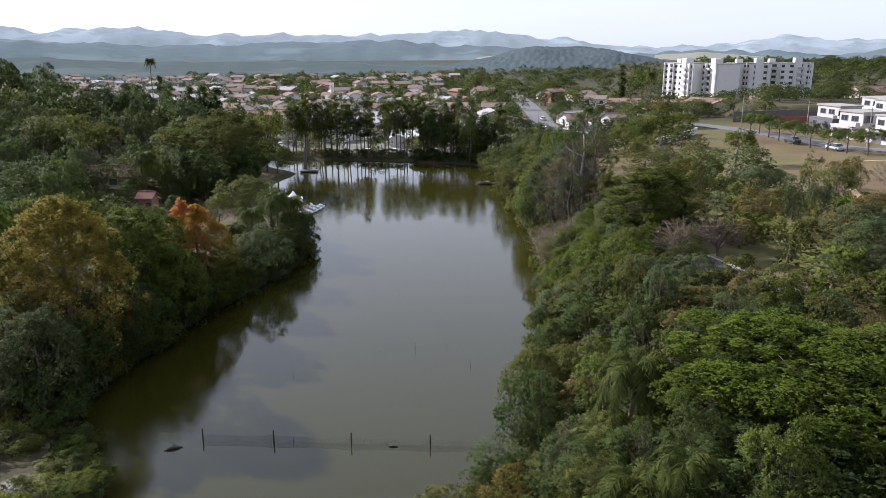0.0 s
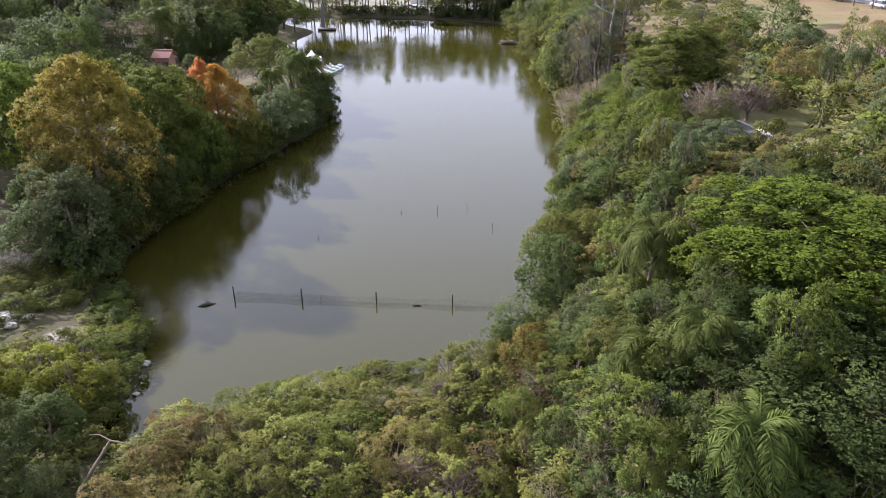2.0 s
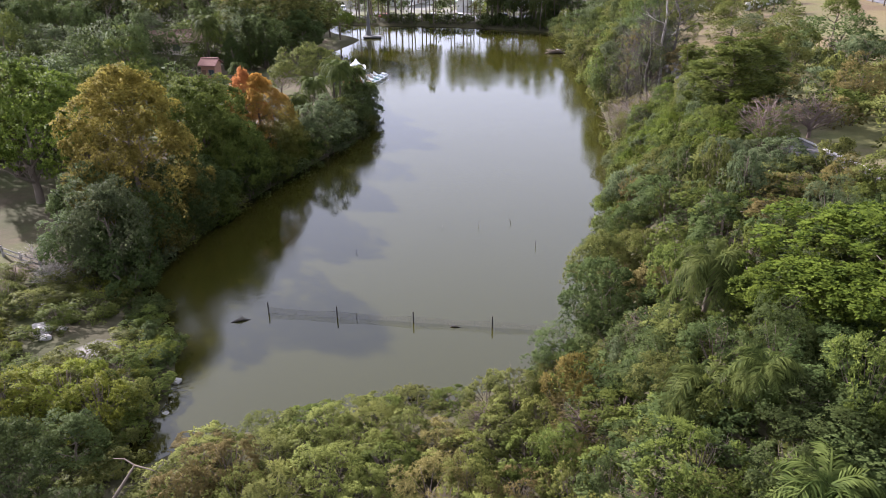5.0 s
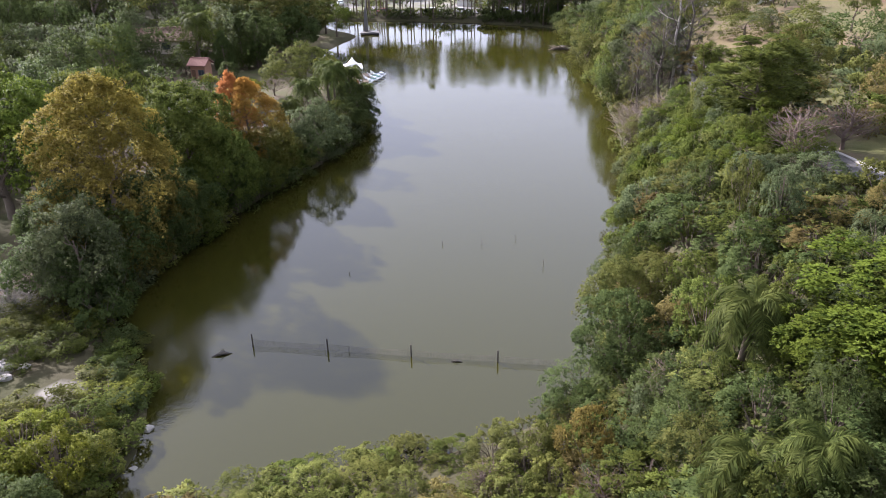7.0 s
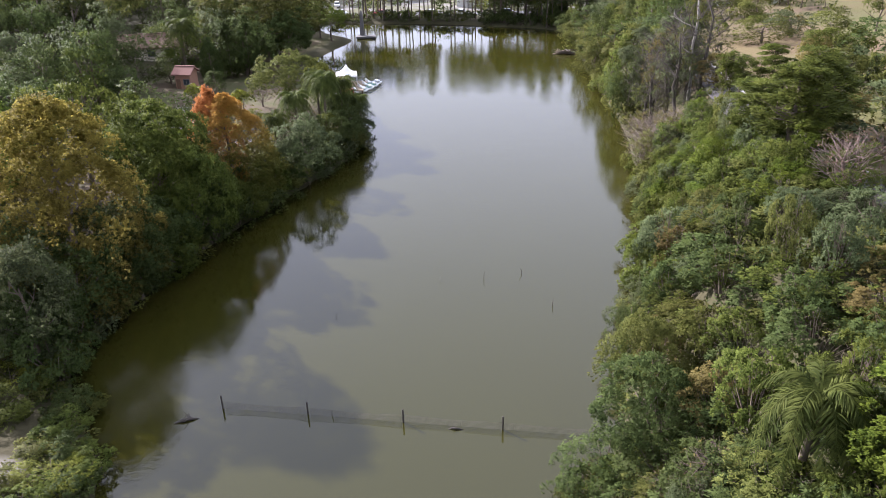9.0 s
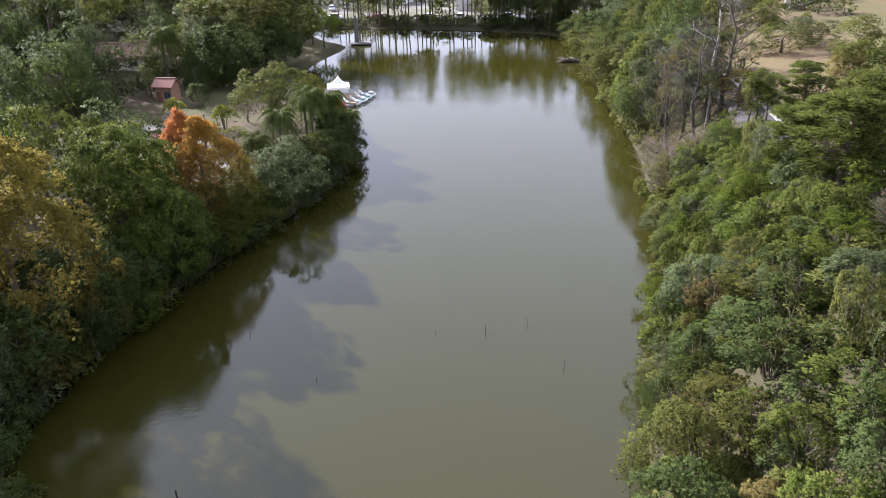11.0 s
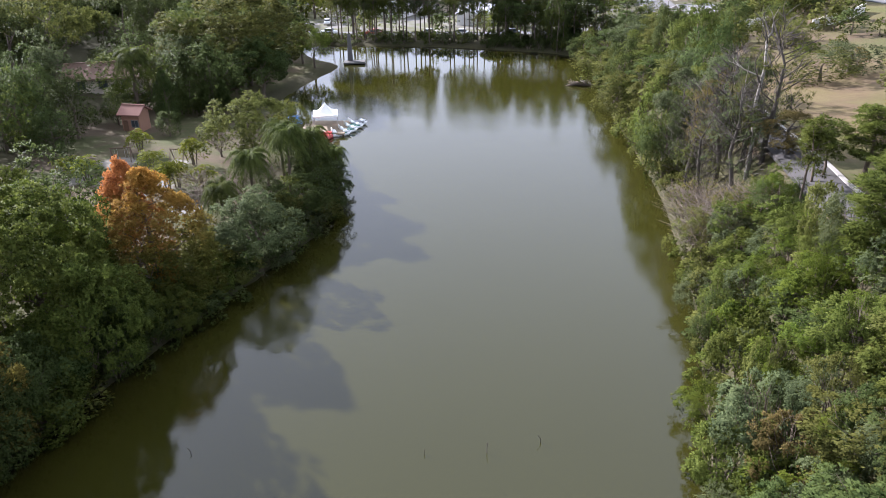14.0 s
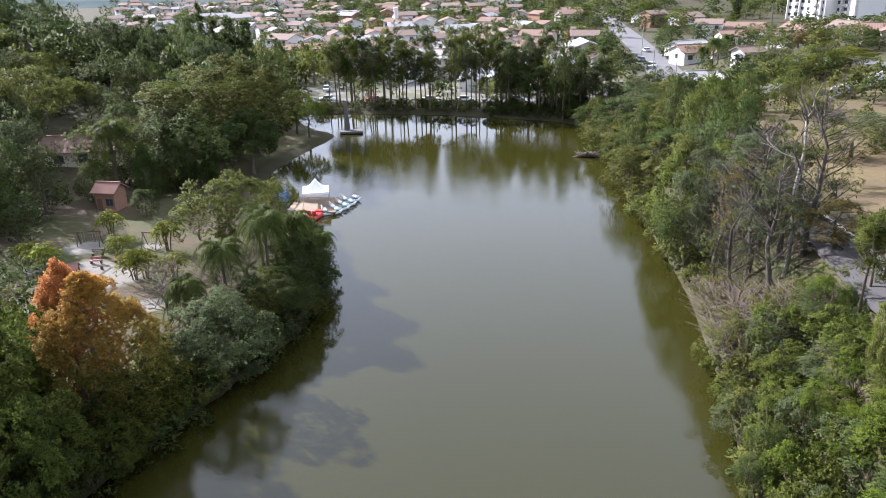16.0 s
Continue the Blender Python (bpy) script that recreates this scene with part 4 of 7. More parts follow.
class Bulk:
    """Far plants that nobody could count, joined into one mesh."""

    def __init__(self):
        self.v, self.f, self.m, self.mats, self.n, self.way = [], [], [], [], 0, []

    def take(self, me, m, material):
        if material not in self.mats:
            self.mats.append(material)
        co = np.empty(len(me.vertices) * 3, np.float32)
        me.vertices.foreach_get("co", co)
        r = np.array(m.to_3x3())
        self.v.append(co.reshape(-1, 3) @ r.T + np.array(m.translation))
        if me.name in CROWN_WAY:
            self.way.append(unit(CROWN_WAY[me.name] @ np.linalg.inv(r)))
        else:
            self.way.append(np.zeros((len(me.vertices), 3)))
        for p in me.polygons:
            self.f.append([i + self.n for i in p.vertices])
        self.m += [self.mats.index(material)] * len(me.polygons)
        self.n += len(me.vertices)

    def grow(self, kind, tone, x, y, top, radius):
        counter[0] += 1
        trunk, crown, (h0, r0) = plant(kind, counter[0] * 5 % VARIANTS.get(kind, 1))
        z = ground_at(x, y) - 0.1
        s = radius / r0
        m = Matrix.Translation((x, y, z)) @ Matrix.Rotation(counter[0] * 2.39996, 4, "Z") @ Matrix.Diagonal((s, s, max(0.25, (top - z) / h0), 1))
        self.take(trunk, m, BARK)
        self.take(crown, m, LEAF[tone])

    def done(self, name, words, category):
        me = raw_mesh(name, np.concatenate(self.v), self.f)
        for mat in self.mats:
            me.materials.append(mat)
        me.polygons.foreach_set("material_index", self.m)
        me.normals_split_custom_set_from_vertices(np.concatenate(self.way).tolist())
        tagged(new(name, me), words, category, kind="stuff")


# ---- ground, water, roads, distance ----
build_ground()
build_water()
build_hills()
ROAD = [(33, 34), (29, 46), (26, 55), (24.4, 63), (23.4, 75), (23.8, 88), (25, 99), (26, 112), (27, 126), (30, 140), (36, 156)]
ribbon("road", ROAD, 2.8, 0.10, ASPHALT, "narrow grey asphalt park road", "road")
ribbon("kerb", [(x + 1.62, y + 0.2) for x, y in ROAD], 0.35, 0.20, CONCRETE, "pale concrete kerb of the park road", "kerb")
ribbon("trail", [(88, 128), (76, 134), (70, 128), (64, 112), (56, 92)], 0.8, 0.06, DIRT, "trodden earth trail across dry grass", "path")
ribbon("street", [(34, 222), (43, 232), (46, 274), (50, 323), (53, 369), (60, 520)], 9.0, 0.15, TOWN_ASPHALT, "pale worn town street", "road")
ribbon("dam_street", [(-90, 232), (-40, 228), (0, 222), (34, 222)], 7.0, 0.15, TOWN_ASPHALT, "pale street behind the dam", "road")
ribbon("hill_street", [(58, 226), (72, 214), (82, 198), (87, 178), (90, 160), (94, 144), (100, 122), (108, 90)], 6.5, 0.15, TOWN_ASPHALT, "grey street along the houses", "road")

# ---- west bank: the autumn trees and their neighbours ----
BANK = "on the pond's bank"
grow("ovoid", "gold", -31.7, 67, 16.4, 7.3, BANK)
grow("spire", "amber", -26.2, 87.6, 11.5, 6.0, BANK)
grow("spire", "rust", -27.9, 88.3, 11.9, 3.6, BANK)
grow("clump", "mid", -23.2, 83.4, 3.6, 2.2, BANK)
grow("clump", "mid", -30.0, 79.0, 13.0, 5.2, BANK)
grow("clump", "bright", -31.8, 83.6, 11.0, 4.4, BANK)
grow("clump", "mid", -26.0, 76.4, 9.8, 3.8, BANK)
grow("clump", "mid", -26.2, 80.0, 7.0, 3.2, BANK)
grow("clump", "bright", -45.5, 73, 15.2, 6.5, "beside the park lane")
grow("clump", "mid", -52, 80, 13.5, 5.8, "beside the park lane")
grow("round", "grey", -30.0, 57.2, 9.4, 3.5, BANK)
grow("round", "dark", -33.5, 61.5, 9.0, 3.8, BANK)
grow("round", "dark", -29.3, 62.5, 6.8, 3.2, BANK)
grow("round", "dark", -33, 57.5, 6.6, 3.4, BANK)
grow("round", "dark", -27.6, 67.5, 6.6, 3.0, BANK)
grow("round", "dark", -27.0, 72.5, 6.0, 3.2, BANK)
grow("round", "dark", -28.4, 70.8, 7.4, 3.4, BANK)
grow("round", "dark", -25.6, 79.8, 5.0, 3.0, BANK)
fill(9, 13, (-34, -22, 59, 80), 3.6, lambda rng, x, y, d: grow("clump" if rng.random() < 0.6 else "round", rng.choice(["dark", "mid", "dark"]), x, y, rng.uniform(4.6, 6.8) if y < 73 else rng.uniform(4.5, 7.0), rng.uniform(2.4, 3.4), BANK), lambda x, y, d: 0.8 < d < 5.5)
grow("round", "olive", -27.2, 116.5, 9.6, 5.4, BANK)
grow("round", "grey", -20.0, 93.4, 7.3, 3.9, BANK)
grow("round", "dark", -18.2, 103, 5.5, 3.2, BANK)
grow("round", "dark", -18.5, 109, 5.8, 3.0, BANK)
grow("bare", "grey", -25, 106, 5.5, 3.0, BANK)
grow("bare", "grey", -28.5, 103, 4.6, 2.6, "on the playground's edge")
grow("bare", "grey", -23.5, 101, 4.6, 2.6, BANK)
for px, py, pt in ((-20.5, 106.5, 9.6), (-21.8, 109.5, 9.2), (-19.2, 111, 8.2), (-23.4, 103.5, 8.0)):
    grow("palm", "palm", px, py, pt, 2.6, BANK)
grow("palm", "palm", -17.4, 115.0, 4.8, 1.7, BANK)
grow("palm", "palm", -24.5, 98, 7.0, 2.4, BANK)
for px, py, pt in ((-53.5, 127, 10.5), (-51.5, 134, 6.5), (-42.5, 129.5, 5.0), (-57, 121, 12.5), (-58.5, 112, 13.0), (-57, 103, 12.0), (-60, 128, 13.5), (-52.0, 119, 8.0)):
    grow("round_mid", "dark", px, py, pt, pt * 0.36, "round the park hut")
grow("round", "lime", -26.5, 131, 5.4, 2.3, "beside the boat landing")
grow("round", "bright", -33.5, 175.5, 7.6, 3.8, "on the grassy point")
grow("round", "mid", -36.5, 178.5, 8.4, 3.8, "on the grassy point")
for px, py, pt in ((-44.2, 111.0, 5.4), (-34.7, 110.0, 5.4), (-33.9, 110.6, 4.8), (-43.0, 121.8, 5.2), (-35.0, 118.2, 5.4), (-31.4, 111.2, 4.2), (-39.4, 116.4, 4.2), (-42.8, 102.1, 4.6), (-41.0, 101.0, 4.2), (-44.6, 100.4, 4.6), (-46.8, 112.5, 4.8)):
    grow("plume", "lime", px, py, pt, 1.8, "on the playground")


def west_under(rng, x, y, d):
    tone = rng.choice(["dark", "dark", "mid", "olive", "grey"])
    grow("shrub", tone, x, y, ground_at(x, y) + rng.uniform(2.2, 4.4), rng.uniform(1.8, 2.9), BANK)


for px, py in ((-31, 108), (-27, 110), (-33, 122), (-29, 121), (-24.5, 112), (-36, 100), (-41, 101)):
    grow("bare", "brown", px, py, ground_at(px, py) + 3.4, 2.2, "on the playground's edge")


west_shore = Bulk()
fill(4, 60, (-31, -14, 56, 124), 1.6, lambda rng, x, y, d: west_shore.grow("shrub_mid", rng.choice(["dark", "grey", "dark", "olive"]), x, y, ground_at(x, y) + rng.uniform(1.6, 3.0), rng.uniform(1.7, 2.6)), lambda x, y, d: d < 1.1)
west_shore.done("west_shore_scrub", "dark scrub hanging over the pond's west shore", "scrub")
fill(3, 48, (-36, -15, 56, 122), 2.4, west_under, lambda x, y, d: d < 4.0 and not (-36 < x < -27 and y > 98))


far_wood = Bulk()


def west_wood(rng, x, y, d):
    tone = rng.choice(["dark", "dark", "grey", "mid", "dark", "dark"])
    kind = "round_mid" if rng.random() < 0.8 else "umbrella_mid"
    top, wide = ground_at(x, y) + rng.uniform(8.0, 13.5), rng.uniform(4.2, 6.2)
    if y > 165 or x < -88:
        far_wood.grow("round_far" if y > 185 or x < -95 else kind, tone, x, y, top, wide)
    else:
        grow(kind, tone, x, y, top, wide, "in the park's wood")


def not_play(x, y, d):
    return not (-68 < x < -53 and 139 < y < 157) and not (-56 < x < -28 and 92 < y < 137) and not (x > -40 and 140 < y < 172) and not (x > -44 and 172 < y)


fill(5, 128, (-125, -30, 84, 218), 5.3, west_wood, not_play)
fill(8, 26, (-112, -50, 200, 276), 6.5, lambda rng, x, y, d: far_wood.grow("round_far", rng.choice(["dark", "dark", "mid"]), x, y, ground_at(x, y) + rng.uniform(9, 14), rng.uniform(4, 5.6)))
for px, py in ((46, 168), (41, 172), (38, 182), (50, 198), (58, 196), (64, 202), (48, 160)):
    grow("round_mid", ["olive", "mid", "dark"][int(px * py) % 3], px, py, ground_at(px, py) + 4.6 + (px * 7 + py) % 4, 2.6 + (px + py) % 3 * 0.7, "on the slope above the pond")
fill(6, 16, (-170, -100, 218, 300), 9, lambda rng, x, y, d: far_wood.grow("round_far", rng.choice(["dark", "mid", "olive"]), x, y, ground_at(x, y) + rng.uniform(7, 12), rng.uniform(4, 6)))
far_wood.done("far_wood", "dark leafy wood on the hillside", "trees")
under = Bulk()
fill(7, 70, (-85, -30, 84, 200), 4.8, lambda rng, x, y, d: under.grow("shrub_mid", rng.choice(["dark", "dark", "mid", "olive"]), x, y, ground_at(x, y) + rng.uniform(1.4, 3.2), rng.uniform(2.0, 3.4)), not_play)
under.done("wood_undergrowth", "dark undergrowth of the park's wood", "scrub")
for px, py, pt in ((-47, 168.5, 12.5), (-41, 160, 10), (-52, 160, 13), (-55, 172, 13), (-46, 178, 12)):
    grow("round_mid", "mid", px, py, pt, 6.0, "near the pond's far shore")
for px, py, pt in ((-84, 268, 12), (-80, 266, 13), (-74, 270, 12.5), (-112, 330, 18)):
    grow("column", "dark", px, py, pt, 2.2, "rising above the town")
for px, py, pt, pr, kind in ((-122, 226, 25.5, 8, "round_mid"), (-114, 236, 24, 7, "round_mid"), (-107, 222, 21.5, 6.5, "round_mid"), (-128, 212, 24, 8, "round_mid"), (-99, 232, 20.5, 4, "pine_mid"),
                            (-94, 226, 20, 4, "pine_mid"), (-89, 234, 19.5, 4, "pine_mid"), (-84, 228, 20.5, 4.5, "pine_mid"), (-79, 238, 19, 4, "pine_mid"), (-75, 230, 19.5, 4.5, "pine_mid"),
                            (-69, 236, 18, 4, "pine_mid"), (-64, 229, 18.5, 4, "round_mid"), (-71, 222, 17, 4.5, "round_mid"), (-86, 219, 17.5, 5, "round_mid"), (-97, 216, 18.5, 5.5, "round_mid"), (-58, 238, 15, 4, "round_mid")):
    grow(kind, "dark", px, py, pt, pr, "on the wooded rise")
for px, py, pt, pr, tone in ((-119, 219, 25.0, 8.5, "dark"), (-110, 228, 23.0, 8.0, "grey"), (-127, 232, 26.0, 9.0, "dark"), (-103, 214, 20.5, 7.5, "dark"), (-116, 204, 21.5, 8.0, "mid"), (-92, 221, 18.5, 6.5, "grey"),
                             (-82, 222, 17.5, 6.0, "dark"), (-77, 214, 16.0, 6.0, "dark"), (-104, 200, 18.5, 7.5, "dark"), (-66, 216, 15.0, 5.5, "grey")):
    grow("clump", tone, px, py, pt, pr, "on the wooded rise")
grow("round_mid", "lime", -53, 262, 8.6, 5.6, "among the town's houses")
grow("palm", "palm", -140, 400, 25, 3.6, "tall above the town")
grow("column", "dark", 107, 405, 20, 2.8, "rising above the town")
grow("palm", "palm", 119, 392, 17.5, 3.6, "among the town's roofs")
grow("umbrella", "olive", -69, 151, 17.2, 8.8, "over the park's wood")
grow("umbrella", "mid", -95, 150, 17.5, 9.0, "over the park's wood")
grow("clump", "olive", -41.8, 158, 15.8, 10.8, "spreading near the pond's far shore")
grow("clump", "dark", -36.2, 151.5, 10.5, 5.0, "near the pond's far shore")
for px, py, pt, pr in ((-43.6, 140.5, 10.5, 2.6), (-41.0, 142.5, 11.0, 2.8), (-45.6, 137.0, 8.6, 2.4)):
    grow("cone", "dark", px, py, pt, pr, "behind the park hut")
for px, py, pt in ((-67.8, 226, 18.4), (-63.6, 225, 18.8), (-60.2, 226, 18.0)):
    grow("column", "dark", px, py, pt, 2.6, "rising before the town")
grow("bare", "brown", -55.0, 158, 9.0, 4.6, "in the park's wood", bark=TWIG_RED)
grow("palm", "palm", -50.8, 139, 11.4, 3.4, "behind the park hut")
for px, py, pt, pr in ((-51.6, 192, 12, 7), (-56, 183, 12.5, 7), (-46, 186, 10.5, 6)):
    grow("dense", "dark", px, py, pt, pr, "near the pond's far shore")

PALMS = ((12.5, 41.2, 12.4, 2.8), (13.2, 26.2, 10.4, 3.0), (10.4, 33.0, 10.2, 2.5), (12.3, 31.8, 11.6, 1.9))


def clear_of_palms(x, y):
    return all(math.hypot(x - a, y - b + 1.6) > 3.4 for a, b, *_ in PALMS)


# ---- south shore: the near thicket ----
SOUTH = "in the shore thicket"


def south_bush(rng, x, y, d):
    tone = rng.choice(["scrub", "olive", "scrub", "olive", "scrub", "brown", "olive", "mid", "brown"] if x < 6 else ["dark", "dark", "mid", "dark", "olive", "dark"])
    kind = "feather" if rng.random() < 0.15 else "thicket"
    low, high = (0.5, 1.1) if d < 2.2 else (0.9, 1.9) if d < 5 else (1.5, 2.9)
    if not clear_of_palms(x, y):
        low, high = 0.7, 1.6
    z = ground_at(x, y)
    if rng.random() < 0.14 and d > 2:
        grow("bare", "brown", x, y, z + high, rng.uniform(1.2, 1.7), SOUTH, bark=TWIG_RED)
    grow(kind, tone, x, y, z + rng.uniform(low, high), rng.uniform(1.5, 2.5), SOUTH)


fill(11, 96, (-17, 10, 20, 47.5), 1.85, south_bush, lambda x, y, d: d < 20 and not (x < -13 and y > 37.5))
grow("shrub", "gold", 5.6, 40.5, 5.2, 1.9, SOUTH)


def west_marsh(rng, x, y, d):
    near = y < 37.5
    tone = rng.choice(["dark", "dark", "mid", "dark"] if near else ["scrub", "mid", "olive", "mid", "olive", "lime"])
    low, high = (0.8, 2.2) if near else (0.4, 1.0) if d < 2.5 else (0.8, 1.9)
    grow(rng.choice(["thicket", "feather", "thicket"]), tone, x, y, ground_at(x, y) + rng.uniform(low, high), rng.uniform(1.3, 2.3), "on the marshy bank")


fill(12, 66, (-44, -20, 24, 57), 1.95, west_marsh, lambda x, y, d: not (x < -38 and y > 52) and not (-30.5 < x < -26 and 45.5 < y < 50))
grow("bare", "grey", -36.6, 57.6, 4.0, 2.2, "beside the park lane", bark=BARK_PALE)
grow("bare", "grey", -34.6, 56.0, 3.2, 1.8, "beside the park lane", bark=BARK_PALE)
fill(13, 26, (-30, -18, 34, 60), 1.7, lambda rng, x, y, d: grow("shrub", rng.choice(["dark", "mid", "olive"]), x, y, ground_at(x, y) + rng.uniform(0.9, 1.9), rng.uniform(1.2, 1.9), "on the marshy bank"), lambda x, y, d: d < 1.6 and x < -19)
weeds = Bulk()
fill(14, 90, (-42, -19.5, 26, 57), 1.5, lambda rng, x, y, d: weeds.grow("shrub_mid", rng.choice(["mid", "dark", "olive", "mid"]), x, y, ground_at(x, y) + rng.uniform(0.5, 1.1), rng.uniform(1.0, 1.6)))
weeds.done("marsh_weeds", "low green weeds covering the marshy bank", "weeds")
for px, py, pt, pr, tone in ((-25.0, 40.0, 4.2, 2.9, "lime"), (-22.4, 39.0, 4.0, 2.3, "lime"), (-28.2, 38.8, 4.2, 2.8, "lime"), (-20.9, 40.4, 3.0, 1.6, "scrub"), (-31.5, 41.0, 3.8, 2.6, "mid"), (-23.6, 43.4, 2.6, 2.2, "mid"), (-26.8, 44.0, 2.8, 2.4, "olive")):
    grow("thicket", tone, px, py, pt, pr, "on the marshy bank")
grow("dense", "dark", -25.2, 32.0, 6.6, 3.2, "on the marshy bank")
grow("dense", "mid", -29.0, 33.5, 6.0, 3.0, "on the marshy bank")
grow("round", "dark", -22.0, 35.4, 4.0, 2.2, "on the marshy bank")

# ---- east bank ----
EAST = "on the steep pond bank"
grow("clump", "lush", 20.4, 37.2, 15.0, 6.4, EAST)
grow("clump", "mid", 26.8, 35.5, 14.8, 6.0, EAST)
grow("clump", "lush", 15.8, 38.4, 12.6, 3.4, EAST)
grow("clump", "dark", 17.4, 33.0, 11.6, 3.6, EAST)
grow("dense", "dark", 14.6, 30.6, 8.8, 2.8, EAST)
grow("dense", "dark", 19, 28, 11.5, 4.8, EAST)
for px, py, pt, pr in PALMS:
    grow("palm", "palm", px, py, pt, pr, EAST)
grow("round", "dark", 8.2, 48.5, 7.4, 3.2, EAST)
grow("round", "olive", 9.2, 53, 7.6, 3.0, EAST)


def east_bush(rng, x, y, d):
    tone = rng.choice(["dark", "mid", "dark", "dark", "olive"] if y < 40 else ["olive", "mid", "dark", "grey", "mid", "dark", "brown", "dark"] if y < 68 else ["mid", "lush", "mid", "dark", "lush", "olive", "grey"])
    top = ground_at(x, y) + (rng.uniform(1.8, 5.0) if clear_of_palms(x, y) else rng.uniform(1.4, 2.8)) * (0.45 if x > 17.5 and 46 < y < 70 else 1.0)
    grow(rng.choice(["thicket", "thicket", "feather"]) if y < 66 else rng.choice(["shrub", "feather", "feather", "thicket"]), tone, x, y, top, rng.uniform(1.45, 2.7), EAST)


def off_road(x, y, d):
    rx = np.interp(y, [p[1] for p in ROAD], [p[0] for p in ROAD])
    return x < rx - (3.6 if 52 < y < 68 else 2.6)


fill(21, 112, (4, 31, 19, 96), 2.45, east_bush, lambda x, y, d: off_road(x, y, d) and not (x > 15 and 32 < y < 41) and (y > 45 or x > 9))
bank = Bulk()
fill(25, 230, (5, 31, 19, 96), 1.5, lambda rng, x, y, d: bank.grow("shrub_mid", rng.choice(["mid", "olive", "dark"]), x, y, ground_at(x, y) + rng.uniform(0.8, 1.7), rng.uniform(1.3, 1.9)), off_road)
fill(28, 40, (8, 30, 22, 48), 1.8, lambda rng, x, y, d: bank.grow("shrub_mid", rng.choice(["dark", "mid", "dark"]), x, y, ground_at(x, y) + rng.uniform(0.9, 2.0), rng.uniform(1.4, 2.0)))
fill(26, 40, (-17, 10, 20, 42), 2.2, lambda rng, x, y, d: bank.grow("shrub_mid", rng.choice(["scrub", "olive", "mid"]), x, y, ground_at(x, y) + rng.uniform(0.8, 1.5), rng.uniform(1.3, 1.9)))
bank.done("bank_undergrowth", "low leafy undergrowth covering the pond's bank", "scrub")
shore = Bulk()
fill(22, 85, (13, 30, 80, 205), 2.0, lambda rng, x, y, d: shore.grow("shrub_mid", rng.choice(["mid", "olive", "olive", "scrub"]), x, y, ground_at(x, y) + rng.uniform(1.6, 3.0), rng.uniform(1.6, 2.2)), lambda x, y, d: 0.5 < d < 1.9)
fill(24, 40, (16, 34, 110, 200), 2.8, lambda rng, x, y, d: shore.grow("shrub_mid", rng.choice(["mid", "olive", "dark", "mid"]), x, y, ground_at(x, y) + rng.uniform(2.2, 4.0), rng.uniform(2.0, 3.0)), lambda x, y, d: off_road(x, y, d) or y > 156)
shore.done("shore_scrub", "leafy scrub hanging over the pond's east shore", "scrub")
for px, py, pt, pr, tone in ((14, 57, 10.6, 3.8, "dark"), (16.5, 51, 11.6, 3.6, "mid"), (16, 62, 10.4, 3.4, "olive"), (18.5, 70, 10.4, 3.4, "mid"),
                             (13.5, 68, 7.6, 3.2, "grey"), (20.0, 45, 12.6, 3.6, "mid")):
    grow("thicket", tone, px, py, pt, pr, EAST)
for px, py, pt, tone in ((14.2, 60.2, 7.4, "mid"), (12.6, 57.4, 5.8, "olive"), (2.3, 41.8, 3.4, "olive")):
    grow("thicket", tone, px, py, pt, 2.3, EAST)
grow("bare", "pink", 21.9, 61.5, 15.4, 2.5, "beside the park road", bark=TWIG_RED)
grow("bare", "pink", 27, 66, 14.5, 2.6, "beside the park road", bark=TWIG_RED)
for px, py, pt, pr in ((21.0, 68.5, 18.4, 4.0), (24.2, 73, 18.2, 4.2), (20.6, 76, 15.5, 3.0), (27.5, 79, 16, 3.4), (27.5, 92, 15, 2.8), (26.5, 86, 13.6, 2.6)):
    grow("pine", "mid", px, py, pt, pr, "beside the park road")
for px, py, pt in ((22.5, 90.2, 14.4), (23.6, 91.6, 14.8), (24.8, 92.6, 14.0)):
    grow("pine_mid", "mid", px, py, pt, 2.1, "beside the park road")
for px, py, pt, pr in ((22.6, 104, 15.5, 3.4), (22.8, 112, 15.0, 3.8), (19.4, 115, 12.5, 3.4), (24.5, 99, 12.5, 3.0)):
    grow("sparse", ["grey", "brown"][int(px * 10) % 2], px, py, pt, pr, EAST)
for px, py, pt, pr in ((23.4, 101.6, 20.2, 4.2), (20.6, 100.2, 15.0, 4.0), (20.8, 105.6, 16.5, 4.4), (22.6, 108.5, 16.5, 4.0), (18.9, 103.6, 12.5, 3.4), (19.4, 110.0, 13.0, 3.6)):
    grow("snag", ["olive", "brown", "grey"][int(px * 10) % 3], px, py, pt, pr, EAST)
for px, py, pt in ((18.6, 98.5, 5.6), (20.2, 96.5, 7.2), (19, 101.5, 6.0), (17.8, 103.5, 4.8), (17.4, 95.5, 4.6), (21.2, 93.6, 8.6), (17.6, 99.8, 4.4), (19.6, 94, 6.6)):
    grow("bare", "brown", px, py, pt, 2.8, EAST)


def east_far(rng, x, y, d):
    tone = rng.choice(["mid", "dark", "dark", "olive", "olive", "grey"])
    grow("round_mid" if rng.random() < 0.75 else "pine_mid", tone, x, y, ground_at(x, y) + (rng.uniform(6, 10.5) if y < 150 else rng.uniform(4.0, 7.0)), rng.uniform(2.6, 4.2), "on the pond's wooded east shore")


fill(23, 46, (16, 36, 112, 205), 4.0, east_far, lambda x, y, d: d < 12 and off_road(x, y, d) or (d < 16 and y > 150))

